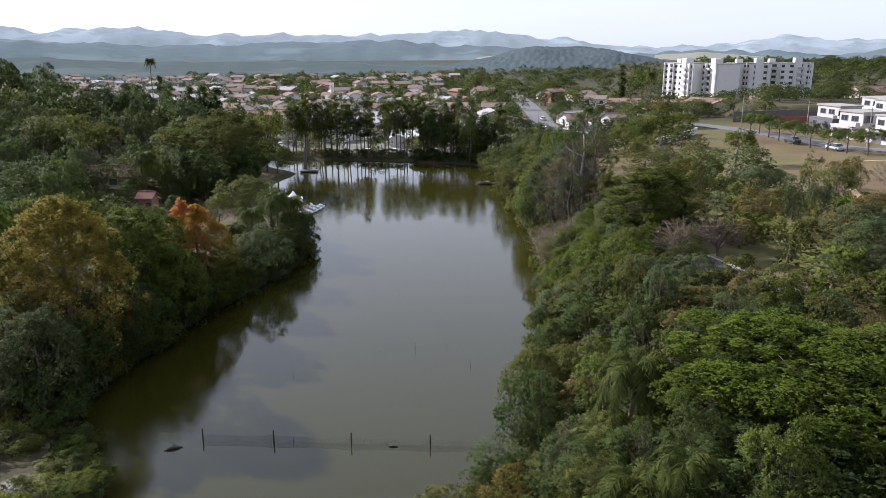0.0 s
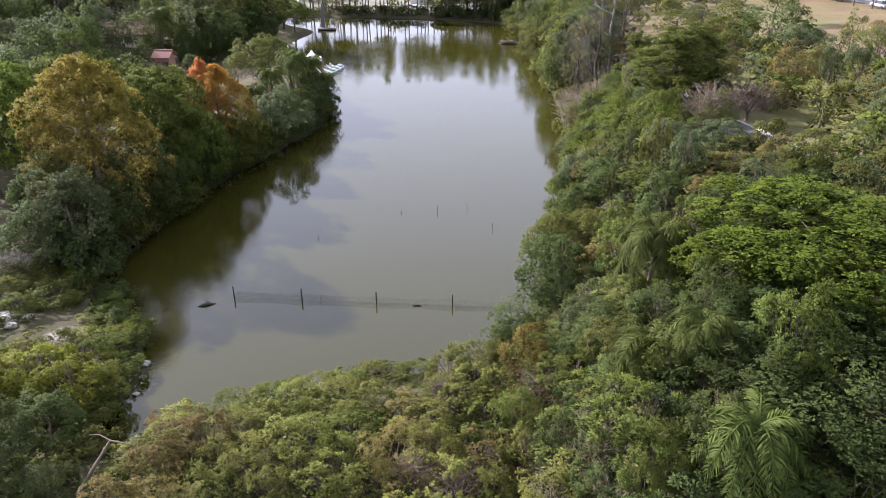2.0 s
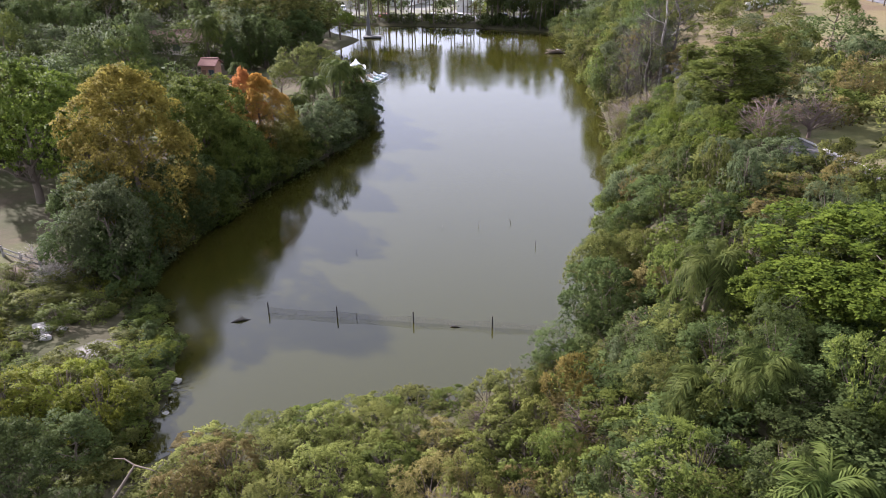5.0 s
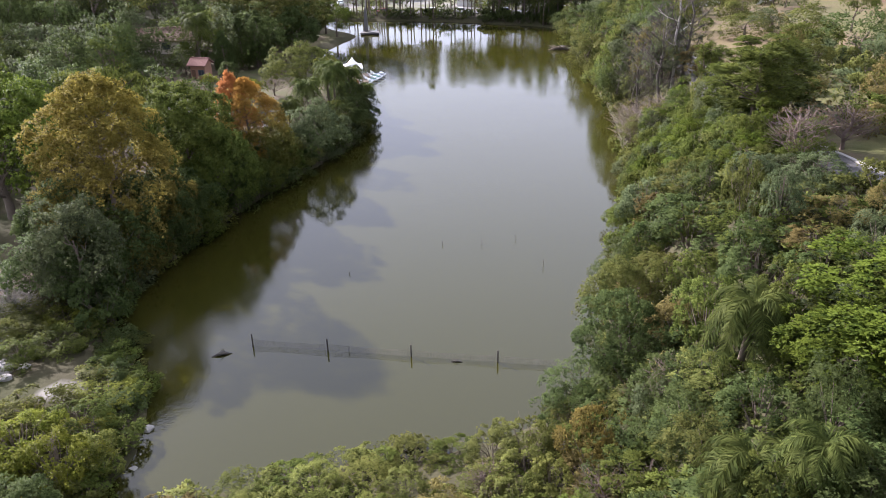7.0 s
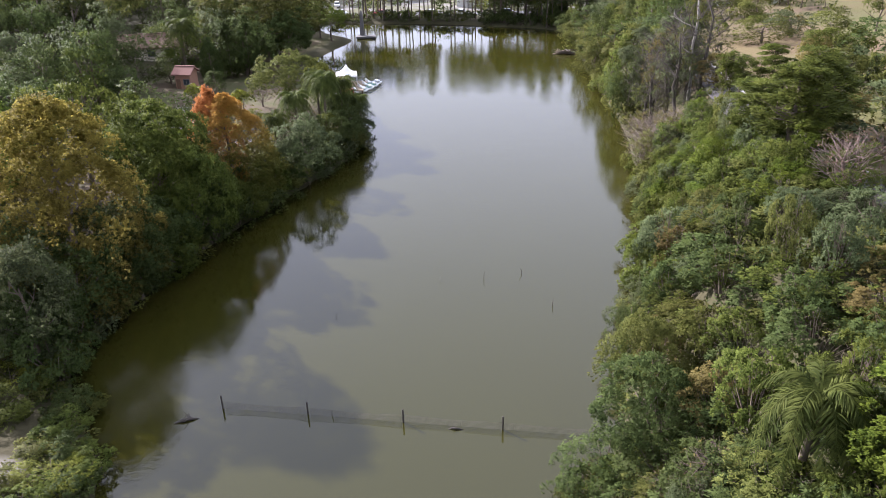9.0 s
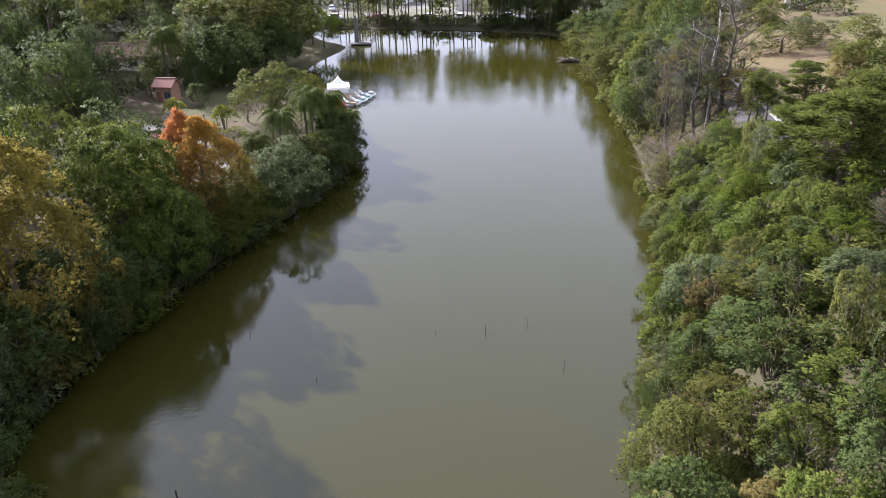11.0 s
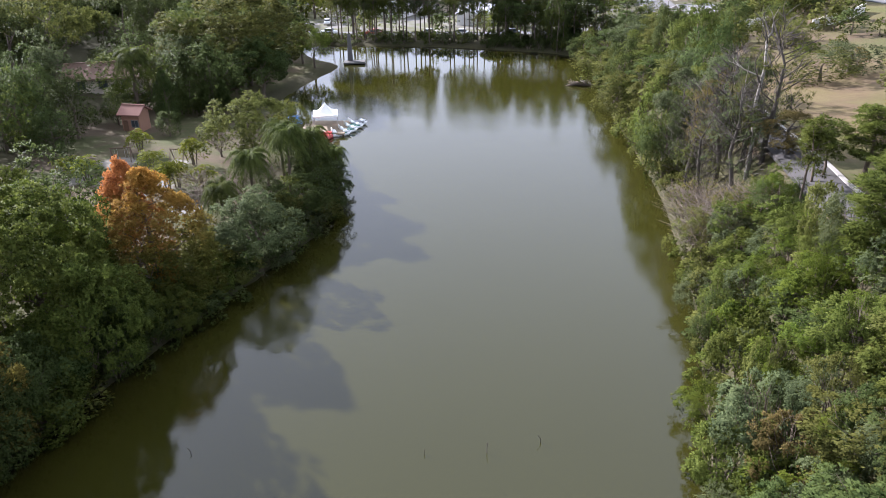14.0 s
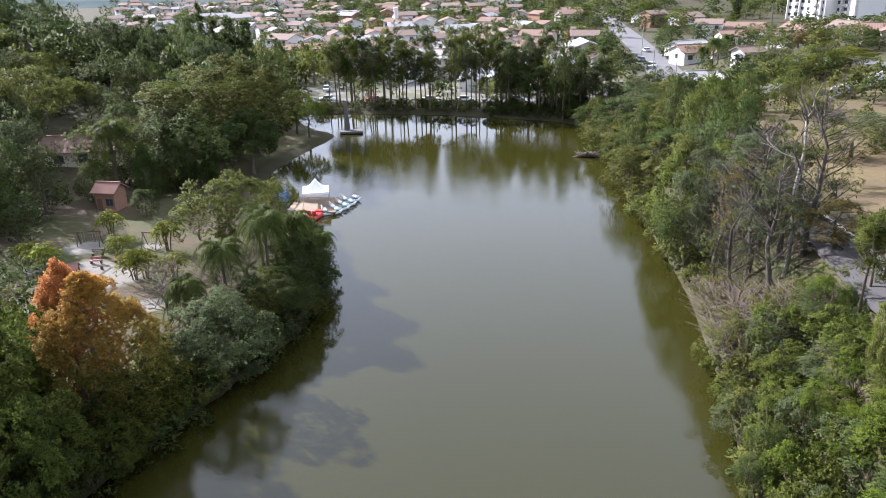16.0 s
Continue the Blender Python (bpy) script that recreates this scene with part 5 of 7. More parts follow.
for px, py, pt, pr, tone in ((32.5, 52.5, 15.2, 3.2, "grey"), (36, 57.5, 16, 3.4, "grey"), (31, 47.5, 14.6, 2.8, "olive"), (35.5, 50, 15.5, 3.0, "grey"), (38.5, 63, 16, 3.4, "grey")):
    grow("round", tone, px, py, pt, pr, "beside the park road")
fill(29, 8, (23, 28.6, 44, 53.5), 1.9, lambda rng, x, y, d: grow("shrub", rng.choice(["mid", "olive", "dark"]), x, y, ground_at(x, y) + rng.uniform(1.8, 3.2), rng.uniform(1.6, 2.2), "beside the park road"), lambda x, y, d: abs(x - np.interp(y, [p[1] for p in ROAD], [p[0] for p in ROAD])) > 1.9)
fill(27, 7, (25.5, 33, 40, 47), 2.6, lambda rng, x, y, d: grow("shrub", rng.choice(["mid", "olive", "grey", "brown"]), x, y, ground_at(x, y) + rng.uniform(2.2, 4.0), rng.uniform(1.8, 2.6), "beside the park road"), lambda x, y, d: abs(x - np.interp(y, [p[1] for p in ROAD], [p[0] for p in ROAD])) > 2.8)

fill(30, 46, (13, 23, 61, 94), 1.9, lambda rng, x, y, d: grow(rng.choice(["feather", "feather", "thicket", "shrub"]), rng.choice(["mid", "lush", "mid", "dark", "lush", "grey"]), x, y, ground_at(x, y) + rng.uniform(1.6, 3.4), rng.uniform(1.7, 2.5), EAST), lambda x, y, d: d > 3 and x < np.interp(y, [p[1] for p in ROAD], [p[0] for p in ROAD]) - 2.0)
# ---- east: the dry hill ----
HILL = "on the dry grassy hill"
for px, py, pt, pr, tone in ((43, 100, 16.6, 6.0, "dark"), (44, 118, 14.5, 4.4, "olive"), (57, 134, 15, 4, "mid"), (40, 132, 11.5, 4.6, "olive"),
                             (46, 138, 11.5, 4.6, "grey"), (39, 104, 14.5, 4.0, "mid"), (63, 84, 17, 4.4, "mid")):
    grow("round_mid" if pr > 4.3 else "umbrella_mid", tone, px, py, pt, pr, HILL)


def hill_scrub(rng, x, y, d):
    tone = rng.choice(["olive", "grey", "olive", "brown", "mid", "brown"])
    kind = rng.choice(["round_mid", "umbrella_mid", "round_mid", "bare"])
    top = {"shrub_mid": rng.uniform(2.2, 3.8), "round_mid": rng.uniform(4.0, 6.0), "umbrella_mid": rng.uniform(4.0, 6.0), "bare": rng.uniform(3.5, 5.5)}[kind]
    grow(kind, tone, x, y, ground_at(x, y) + top, rng.uniform(1.6, 3.0), HILL)


scrub = Bulk()
fill(33, 105, (26, 70, 36, 108), 2.7, lambda rng, x, y, d: scrub.grow(rng.choice(["shrub_mid", "shrub_mid", "round_far"]), rng.choice(["olive", "grey", "olive", "brown", "mid"]), x, y, ground_at(x, y) + rng.uniform(1.6, 4.2), rng.uniform(1.7, 3.0)),
     lambda x, y, d: not (24 < x < 32 and 55 < y < 70) and not (x < 34 and 76 < y) and x > np.interp(y, [p[1] for p in ROAD], [p[0] for p in ROAD]) + 3.0 and x < 40 + (108 - y) * 0.55)
fill(32, 22, (30, 90, 104, 205), 7, lambda rng, x, y, d: scrub.grow("shrub_mid", rng.choice(["olive", "mid", "brown"]), x, y, ground_at(x, y) + rng.uniform(1.2, 2.6), rng.uniform(1.2, 2.2)), lambda x, y, d: 33 < x < 52 and y > 142)
scrub.done("hill_scrub", "olive and dry brown scrub on the grassy hill", "scrub")
fill(31, 34, (27, 66, 38, 104), 4.4, hill_scrub, lambda x, y, d: not (24 < x < 34 and 54 < y < 72) and not (x < 34 and 78 < y < 100) and x > np.interp(y, [p[1] for p in ROAD], [p[0] for p in ROAD]) + 3.2)
for k in range(9):
    grow("umbrella_mid", ["mid", "dark"][k % 2], 82.4 + abs(k - 3) * 0.5, 190 - k * 6.2, ground_at(82, 190 - k * 6.2) + 5.0 + (k * 7 % 3) * 0.4, 3.5, "in the row along the street")

# ---- the dam's pines ----
def dam_pine(rng, x, y, d):
    grow("pine_mid", rng.choice(["mid", "grey", "olive", "mid"]), x, y, rng.uniform(12.5, 18.5), rng.uniform(2.4, 3.5), "in the row on the dam", group="pines on the dam")


fill(41, 46, (-37, 20, 201, 214), 2.0, dam_pine, lambda x, y, d: 1.2 < d < 11 and not (-14 < x < -10))
def dam_east_pine(rng, x, y, d):
    grow(rng.choice(["pine_mid", "pine_mid", "round_mid"]), rng.choice(["dark", "mid", "dark"]), x, y, rng.uniform(9.0, 16.0), rng.uniform(2.2, 3.4), "in the row on the dam", group="pines on the dam")


fill(43, 24, (0, 24, 190, 206), 1.9, dam_east_pine, lambda x, y, d: 0.9 < d < 9)
hedge = Bulk()
fill(44, 46, (-2, 26, 188, 208), 1.3, lambda rng, x, y, d: hedge.grow("shrub_mid", "dark", x, y, ground_at(x, y) + rng.uniform(1.2, 2.8), rng.uniform(1.2, 2.0)), lambda x, y, d: 0.6 < d < 7)
fill(42, 60, (-40, 22, 200, 216), 1.4, lambda rng, x, y, d: hedge.grow("shrub_mid", rng.choice(["dark", "mid"]), x, y, ground_at(x, y) + rng.uniform(0.8, 2.2), rng.uniform(1.2, 2.0)), lambda x, y, d: 0.8 < d < 9)
hedge.done("dam_undergrowth", "dark low undergrowth beneath the dam's pines", "scrub")

# ---- woods beyond, too many to count ----
def build_woods():
    rng = random.Random(19)
    near = Bulk()
    for _ in range(330):
        x, y = rng.uniform(28, 215), rng.uniform(206, 420)
        street = np.interp(y, [222, 274, 323, 369], [40, 46, 50, 53])
        hill = np.interp(y, [90, 122, 144, 160, 178, 198, 214, 226], [108, 100, 94, 90, 87, 82, 72, 58])
        if abs(x - street) < 7.5 or (y < 232 and abs(x - hill) < 8) or (x < 60 and y < 212) or (26 < x < 52 and y < 262) or (96 < x < 205 and 350 < y < 415) or (86 < x < 135 and y < 218):
            continue
        high = rng.uniform(3.0, 5.5) if x > 76 else rng.uniform(4.0, 8.5)
        near.grow("round_town", rng.choice(["dark", "dark", "olive", "dark", "mid"]), x, y, ground_at(x, y) + high, rng.uniform(2.8, 5.2))
    for _ in range(60):
        x, y = rng.uniform(215, 330), rng.uniform(330, 500)
        near.grow("round_far", rng.choice(["dark", "dark", "mid"]), x, y, ground_at(x, y) + rng.uniform(3, 6), rng.uniform(4, 7))
    for _ in range(190):
        y = rng.uniform(300, 800)
        x = rng.uniform(-0.62, 0.62) * y
        if 90 < x < 205 and 350 < y < 415:
            continue
        near.grow("round_far", rng.choice(["dark", "dark", "mid", "dark"]), x, y, ground_at(x, y) + rng.uniform(5, 9), rng.uniform(3.5, 7))
    for _ in range(34):
        x, y = rng.uniform(-62, 34), rng.uniform(213, 242)
        if abs(y - np.interp(x, [-90, -40, 0, 34], [232, 228, 222, 222])) > 5:
            near.grow("round_far", rng.choice(["dark", "mid", "olive"]), x, y, ground_at(x, y) + rng.uniform(3.5, 6.5), rng.uniform(2.0, 3.6))
    for _ in range(70):
        x, y = rng.uniform(29, 64), rng.uniform(150, 214)
        if x > np.interp(y, [126, 140, 156, 170], [27, 30, 36, 20]) + 3 and not (x > 52 and y < 165):
            near.grow("round_far", rng.choice(["dark", "mid", "olive", "olive"]), x, y, ground_at(x, y) + rng.uniform(2.2, 5.5), rng.uniform(1.6, 3.2))
    for _ in range(420):
        y = rng.uniform(410, 860)
        x = rng.uniform(-0.30, 0.62) * y
        near.grow("round_far", rng.choice(["dark", "dark", "mid", "dark"]), x, y, ground_at(x, y) + rng.uniform(5, 9), rng.uniform(5.0, 8.5))
    for _ in range(46):
        x, y = rng.uniform(26, 72), rng.uniform(204, 246)
        if abs(x - np.interp(y, [205, 222, 232, 274], [22, 34, 43, 46])) > 9 and y < 230 - (x - 56) * 0.8 and not (28 < x < 46 and y > 206):
            near.grow("round_far", rng.choice(["dark", "mid", "dark", "olive"]), x, y, ground_at(x, y) + rng.uniform(3.0, 6.5), rng.uniform(2.0, 3.8))
    for _ in range(210):
        y = rng.uniform(262, 620)
        x = rng.uniform(-0.40, 0.10) * y
        near.grow("round_far", rng.choice(["dark", "grey", "mid", "dark"]), x, y, ground_at(x, y) + rng.uniform(4.5, 8.5), rng.uniform(2.6, 4.8))
    for _ in range(120):
        x, y = rng.uniform(-120, 38), rng.uniform(240, 430)
        near.grow("round_far", rng.choice(["dark", "dark", "mid", "dark"]), x, y, ground_at(x, y) + rng.uniform(4.0, 8.0), rng.uniform(2.5, 4.6))
    near.done("town_trees", "leafy trees among and beyond the town's houses", "trees")


build_woods()


# ---- the town ----
def gable_house(w, d, h, rise, seed):
    """Meshes of a house: walls with gables, two roof slopes, ridge."""
    v = [(-w / 2, -d / 2, -3), (w / 2, -d / 2, -3), (w / 2, d / 2, -3), (-w / 2, d / 2, -3),
         (-w / 2, -d / 2, h), (w / 2, -d / 2, h), (w / 2, d / 2, h), (-w / 2, d / 2, h), (-w / 2, 0, h + rise), (w / 2, 0, h + rise)]
    f = [(0, 1, 5, 4), (1, 2, 6, 9, 5), (2, 3, 7, 6), (3, 0, 4, 8, 7)]
    wall = raw_mesh("house_wall", v, f)
    o, t = 0.55, 0.18
    slopes = []
    for s in (-1, 1):
        n = 14
        vv, ff = [], []
        e = rise * (d / 2 + o) / (d / 2)
        for k in range(n * 2 + 1):
            x = -w / 2 - o + (w + 2 * o) * k / (n * 2)
            lift = 0.06 * (k % 2)
            for y, z in ((s * (d / 2 + o), h + rise - e + t), (0, h + rise + t)):
                vv += [(x, y, z + lift), (x, y, z - t)]
        for k in range(n * 2):
            a, b = k * 4, k * 4 + 4
            ff += [(a, b, b + 2, a + 2), (a + 1, a + 3, b + 3, b + 1), (a, a + 1, b + 1, b)]
        ff += [(0, 2, 3, 1), (n * 8, n * 8 + 1, n * 8 + 3, n * 8 + 2)]
        slopes.append(raw_mesh("roof_slope", vv, ff))
    bm = bmesh.new()
    box_into(bm, 0, 0, h + rise + t + 0.06, w + 2 * o, 0.34, 0.2, 0, 0.05)
    ridge = bpy.data.meshes.new("ridge")
    bm.to_mesh(ridge)
    bm.free()
    return wall, slopes, ridge


def cut_mesh(name, bm):
    me = bpy.data.meshes.new(name)
    bm.to_mesh(me)
    bm.free()
    return me


def window_meshes():
    bm = bmesh.new()
    for cx, cz, sx, sz in ((0, 0.6, 1.4, 0.09), (0, -0.6, 1.5, 0.12), (-0.66, 0, 0.09, 1.2), (0.66, 0, 0.09, 1.2), (0, 0, 0.06, 1.2)):
        box_into(bm, cx, 0, cz, sx, 0.14, sz)
    return cut_mesh("window_frame", bm), cut_mesh("pane", box_bm(0, 0, 0, 1.3, 0.05, 1.15))


WIN_FRAME, WIN_PANE = window_meshes()
DOOR_MESH = cut_mesh("door", box_bm(0, 0, 1.05, 0.95, 0.10, 2.1, 0, 0.02))
HOUSE_KINDS = [(11, 9, 2.9, 1.5), (9, 7.5, 5.6, 1.4), (14, 11, 3.1, 1.9), (8, 8, 2.9, 1.3), (12, 9, 5.6, 1.6), (19, 12, 5.8, 2.8), (6, 5, 2.9, 1.0)]
HOUSES = [gable_house(*k, i) for i, k in enumerate(HOUSE_KINDS)]


def window(parent, x, y, z, rz, frame_mat=None, sx=1.0, sz=1.0):
    w = part("window", WIN_FRAME, frame_mat or FRAME, parent, m=pose(x, y, z, 0, 0, rz) @ Matrix.Diagonal((sx, 1, sz, 1)))
    part("pane", WIN_PANE, GLASS, w)


def build_house(k, x, y, rz, wall_mat, roof_mat, words, full=True):
    w, d, h, rise = HOUSE_KINDS[k]
    wall, slopes, ridge = HOUSES[k]
    ob = thing("house", pose(x, y, ground_at(x, y) + 0.1, 0, 0, rz), words, "house", "houses of the town")
    part("wall", wall, wall_mat, ob)
    for s in slopes:
        part("roof", s, roof_mat, ob)
    floors = 1 if h < 4 else 2
    if k != 6 and full:
        wing = HOUSES[6]
        m = pose(w * (0.28 if (int(x) + k) % 2 else -0.28), -d / 2 - 1.6, 0, 0, 0, 90)
        part("wing_wall", wing[0], wall_mat, ob, m=m)
        for sl in wing[1]:
            part("wing_roof", sl, roof_mat, ob, m=m)
    if not full:
        for fl in range(floors):
            for px in (-w / 3, w / 3):
                window(ob, px, -d / 2 - 0.02, 1.6 + fl * 2.8, 0)
        return ob
    part("ridge", ridge, roof_mat, ob)
    for fl in range(floors):
        for i in range(3):
            px = -w / 2 + w * (i + 0.5) / 3
            if fl == 0 and i == 1:
                part("door", DOOR_MESH, DOORWOOD, ob, m=pose(px, -d / 2 - 0.03, 0.0))
            else:
                window(ob, px, -d / 2 - 0.02, 1.6 + fl * 2.8, 0)
        for s in (-1, 1):
            window(ob, s * (w / 2 + 0.02), 0, 1.6 + fl * 2.8, 90)
    return ob


def build_town():
    rng = random.Random(77)
    walls = [(WHITE, "white"), (CREAM, "cream"), (GREYWALL, "grey"), (WHITE, "white"), (WHITE, "white"), (BRICKWALL, "brick")]
    roofs = [(TILE, "terracotta"), (TILE, "terracotta"), (TILE_BROWN, "brown tiled"), (TILE_GREY, "grey"), (TILE_BROWN, "brown tiled")]
    near, far = [], []
    row, depth = 243.0, 13.0
    while row < 800:
        close = smooth01(285, 340, row).item()
        x = -0.46 * row + rng.uniform(-4, 4)
        while x < 0.50 * row:
            street = np.interp(row, [222, 274, 323, 369, 520, 800], [40, 46, 50, 53, 60, 70])
            block = 92 < x < 205 and 350 < row < 440
            hidden = (-26 < x < 30 and row < 258) or (x > 55 and row < 272) or (x > 95 and row > 395) or (x < -46 and row < 300) or (x < -0.27 * row and row < 420) or (x > 86 and row < 248)
            chance = (0.5 + 0.42 * close if x < 20 else 0.36 if x < 100 else 0.7)
            if abs(x - street) > 13 and not hidden and not block and rng.random() < chance:
                (near if row < 330 else far).append((x + rng.uniform(-1.2, 1.2), row + rng.uniform(-0.33, 0.33) * depth))
            x += rng.uniform(10.5, 14) * (1 if row < 450 else 1.3)
        row += depth
        depth *= 1.075
    trees = Bulk()
    for spots, single in ((near, True), (far, False)):
        for x, y in spots:
            k = rng.choice((0, 2, 3, 2)) if x > 80 and y < 350 else rng.randrange(5)
            wm, wn_ = rng.choice(walls)
            rm, rn_ = rng.choice(roofs[:3] if x > 60 else roofs)
            turn = rng.choice([0, 90, 28, 118, -24, 62]) + rng.uniform(-9, 9)
            fl = "two-storey" if HOUSE_KINDS[k][2] > 4 else "single-storey"
            build_house(k, x, y, turn, wm, rm, f"{fl} {wn_} house with a {rn_} gable roof", single)
            if rng.random() < 0.95:
                tx, ty = x + rng.uniform(-9, 9), y - rng.uniform(6, 8)
                if not (-26 < tx < 30 and ty < 240):
                    trees.grow("round_far", rng.choice(["dark", "mid", "dark", "dark"]), tx, ty, ground_at(tx, ty) + rng.uniform(3.5, 7), rng.uniform(2.2, 4.4))
    trees.done("garden_trees", "small leafy trees in the town's gardens", "trees")


build_town()


def build_block(x, y, rz, w, d, floors, words):
    """A white apartment block: body, balconies, windows, roof house."""
    h = floors * 2.9 + 1.0
    ob = thing("apartment_block", pose(x, y, ground_at(x, y), 0, 0, rz), words, "apartment building", "apartment blocks")
    part("wall", box_bm(0, 0, h / 2 - 2, w, d, h + 4, 0, 0.05), WHITE, ob)
    part("roof", box_bm(0, 0, h + 0.15, w + 0.5, d + 0.5, 0.35), CONCRETE, ob)
    part("stair_tower", box_bm(w * 0.2, -d / 2 + 1.9, h / 2 + 0.9, 3.6, 4.6, h + 3.6, 0, 0.05), WHITE, ob)
    for fin in (-0.46, -0.13, 0.42):
        part("fin", box_bm(w * fin, -d / 2 - 0.5, h / 2 - 0.5, 0.35, 1.1, h + 1.4), WHITE, ob)
    part("water_tank", box_bm(-w * 0.25, 0.5, h + 1.2, 3.2, 3.2, 2.0, 0, 0.05), WHITE, ob)
    bays = int(w // 4)
    for f in range(floors):
        for b in range(bays):
            bx = -w / 2 + w * (b + 0.5) / bays
            if b % 3 == 1:
                bal = part("balcony", box_bm(bx, -d / 2 - 0.7, 0.55 + f * 2.9 + 0.9, 3.0, 1.4, 1.1), GREYWALL, ob)
                window(ob, bx, -d / 2 - 0.03, 2.6 + f * 2.9, 0, sx=1.7, sz=1.2)
            else:
                window(ob, bx, -d / 2 - 0.03, 2.4 + f * 2.9, 0, sx=1.3)
        for s in (-0.25, 0.25):
            window(ob, -w / 2 - 0.03, s * d, 2.4 + f * 2.9, 90, sx=1.2)


build_block(140, 400, -72, 24, 11, 6, "white six-storey apartment block with balconies")
build_block(152, 386, -72, 14, 13, 6, "white six-storey apartment block with a stair tower")
build_block(169, 392, -10, 19, 12, 6, "white six-storey apartment block in shade")
build_block(193, 403, -10, 26, 12, 6, "long white six-storey apartment block")
build_house(5, 182, 300, 6, CREAM, TILE, "large cream house with a wide terracotta gable roof")


CHARCOAL = plain("charcoal_render", (0.09, 0.09, 0.095), 0.85, 0.3, var=0.15, scale=0.2, bump=0.05)
PALEGREEN = plain("pale_green_render", (0.46, 0.50, 0.36), 0.9, 0.2, var=0.15, scale=0.15, bump=0.05)
DARKWALL = plain("stained_dark_concrete", (0.12, 0.115, 0.11), 0.95, 0.2, var=0.35, scale=0.5)


def build_modern(x, y, rz, wall_mat, words, w=9, d=8):
    ob = thing("modern_house", pose(x, y, ground_at(x, y), 0, 0, rz), words, "house", "modern houses on the hill street")
    part("lower_floor", box_bm(0, 0, 0.5, w, d, 5.0, 0, 0.04), wall_mat, ob)
    part("upper_floor", box_bm(0.8, -0.6, 4.5, w - 1.6, d - 0.6, 3.0, 0, 0.04), GREYWALL if int(x) % 5 else WHITE, ob)
    part("roof_slab", box_bm(0.8, -0.6, 6.15, w - 1.0, d, 0.3), CONCRETE, ob)
    part("terrace_wall", box_bm(-w / 2 + 0.6, -d / 2 + 0.1, 3.4, 1.2, 0.2, 0.9), GREYWALL, ob)
    for i in range(2):
        window(ob, -1.8 + i * 4, -d / 2 - 0.62, 4.6, 0, sx=1.8, sz=1.3)
        window(ob, -w / 2 - 0.03, -1.8 + i * 3.6, 1.6, 90, sx=1.5)
        window(ob, -w / 2 + 1.58, -1.8 + i * 3.2, 4.6, 90, sx=1.5)
    part("garage_door", box_bm(-w / 2 - 0.03, 0.0, 1.2, 0.1, 2.8, 2.3), FRAME, ob)


for mx, my, mt, mw, md, mm, mwords in ((104, 177, 12, 9, 8, GREYWALL, "grey modern house with flat roofs and a terrace"), (105, 164, 6, 9, 8, GREYWALL, "pale grey modern house with tall glazing"),
                                      (109, 197, 10, 8, 9, CHARCOAL, "dark grey modern house with a pale roof"), (120, 190, 12, 9, 8, WHITE, "white modern house with flat roofs"),
                                      (124, 202, 8, 9, 9, PALEGREEN, "pale green modern house with white parapets"), (129, 188, 8, 10, 8, GREYWALL, "grey and white modern house"),
                                      (113, 150, 6, 9, 8, GREYWALL, "grey modern house behind a low wall"), (136, 206, 4, 10, 9, WHITE, "white modern house on the upper terrace")):
    build_modern(mx, my, mt, mm, mwords, mw, md)


build_house(4, 14, 256, 4, WHITE, TILE_GREY, "two-storey white house with a grey gable roof")
build_house(3, 46.4, 221, 12, GREYWALL, TILE_GREY, "single-storey grey house with a grey gable roof")
build_house(0, 55.5, 266, 14, WHITE, TILE, "single-storey white house with a terracotta gable roof")
build_house(6, 60, 234, 20, WHITE, TILE_BROWN, "small white house with a brown tiled roof")
build_house(3, 98, 252, -20, CREAM, TILE, "single-storey cream house with a terracotta gable roof")
build_house(0, -4, 252, -3, WHITE, METAL_ROOF, "single-storey white house with a pale metal roof")


def build_wall(name, pts, height, mat, words):
    bm = bmesh.new()
    for (ax, ay), (bx, by) in zip(pts[:-1], pts[1:]):
        n = max(1, int(math.hypot(bx - ax, by - ay) // 1.3))
        for k in range(n):
            u = (k + 0.5) / n
            x, y = ax + (bx - ax) * u, ay + (by - ay) * u
            z = ground_at(ax, ay) * (1 - u) + ground_at(bx, by) * u
            box_into(bm, x, y, z + height / 2 - 1.5, math.hypot(bx - ax, by - ay) / n + 0.02, 0.25, height + 3.0, math.degrees(math.atan2(by - ay, bx - ax)))
    tagged(part(name, bm, mat), words, "wall", kind="structure")


build_wall("garden_wall", [(56, 177), (60, 179), (65, 182), (69, 187)], 1.7, WHITE, "long white garden wall on the hill")
build_wall("lot_wall", [(38, 205), (46, 196), (54, 192)], 1.8, WHITE, "white lot wall above the pond")
build_wall("red_hoarding", [(97, 206), (106, 203)], 2.6, REDPAINT, "red timber hoarding beside the street")
build_wall("retaining_wall", [(90, 216), (98, 213), (106, 212), (113, 211.5), (120, 212), (134, 214)], 3.0, DARKWALL, "dark stained concrete retaining wall")


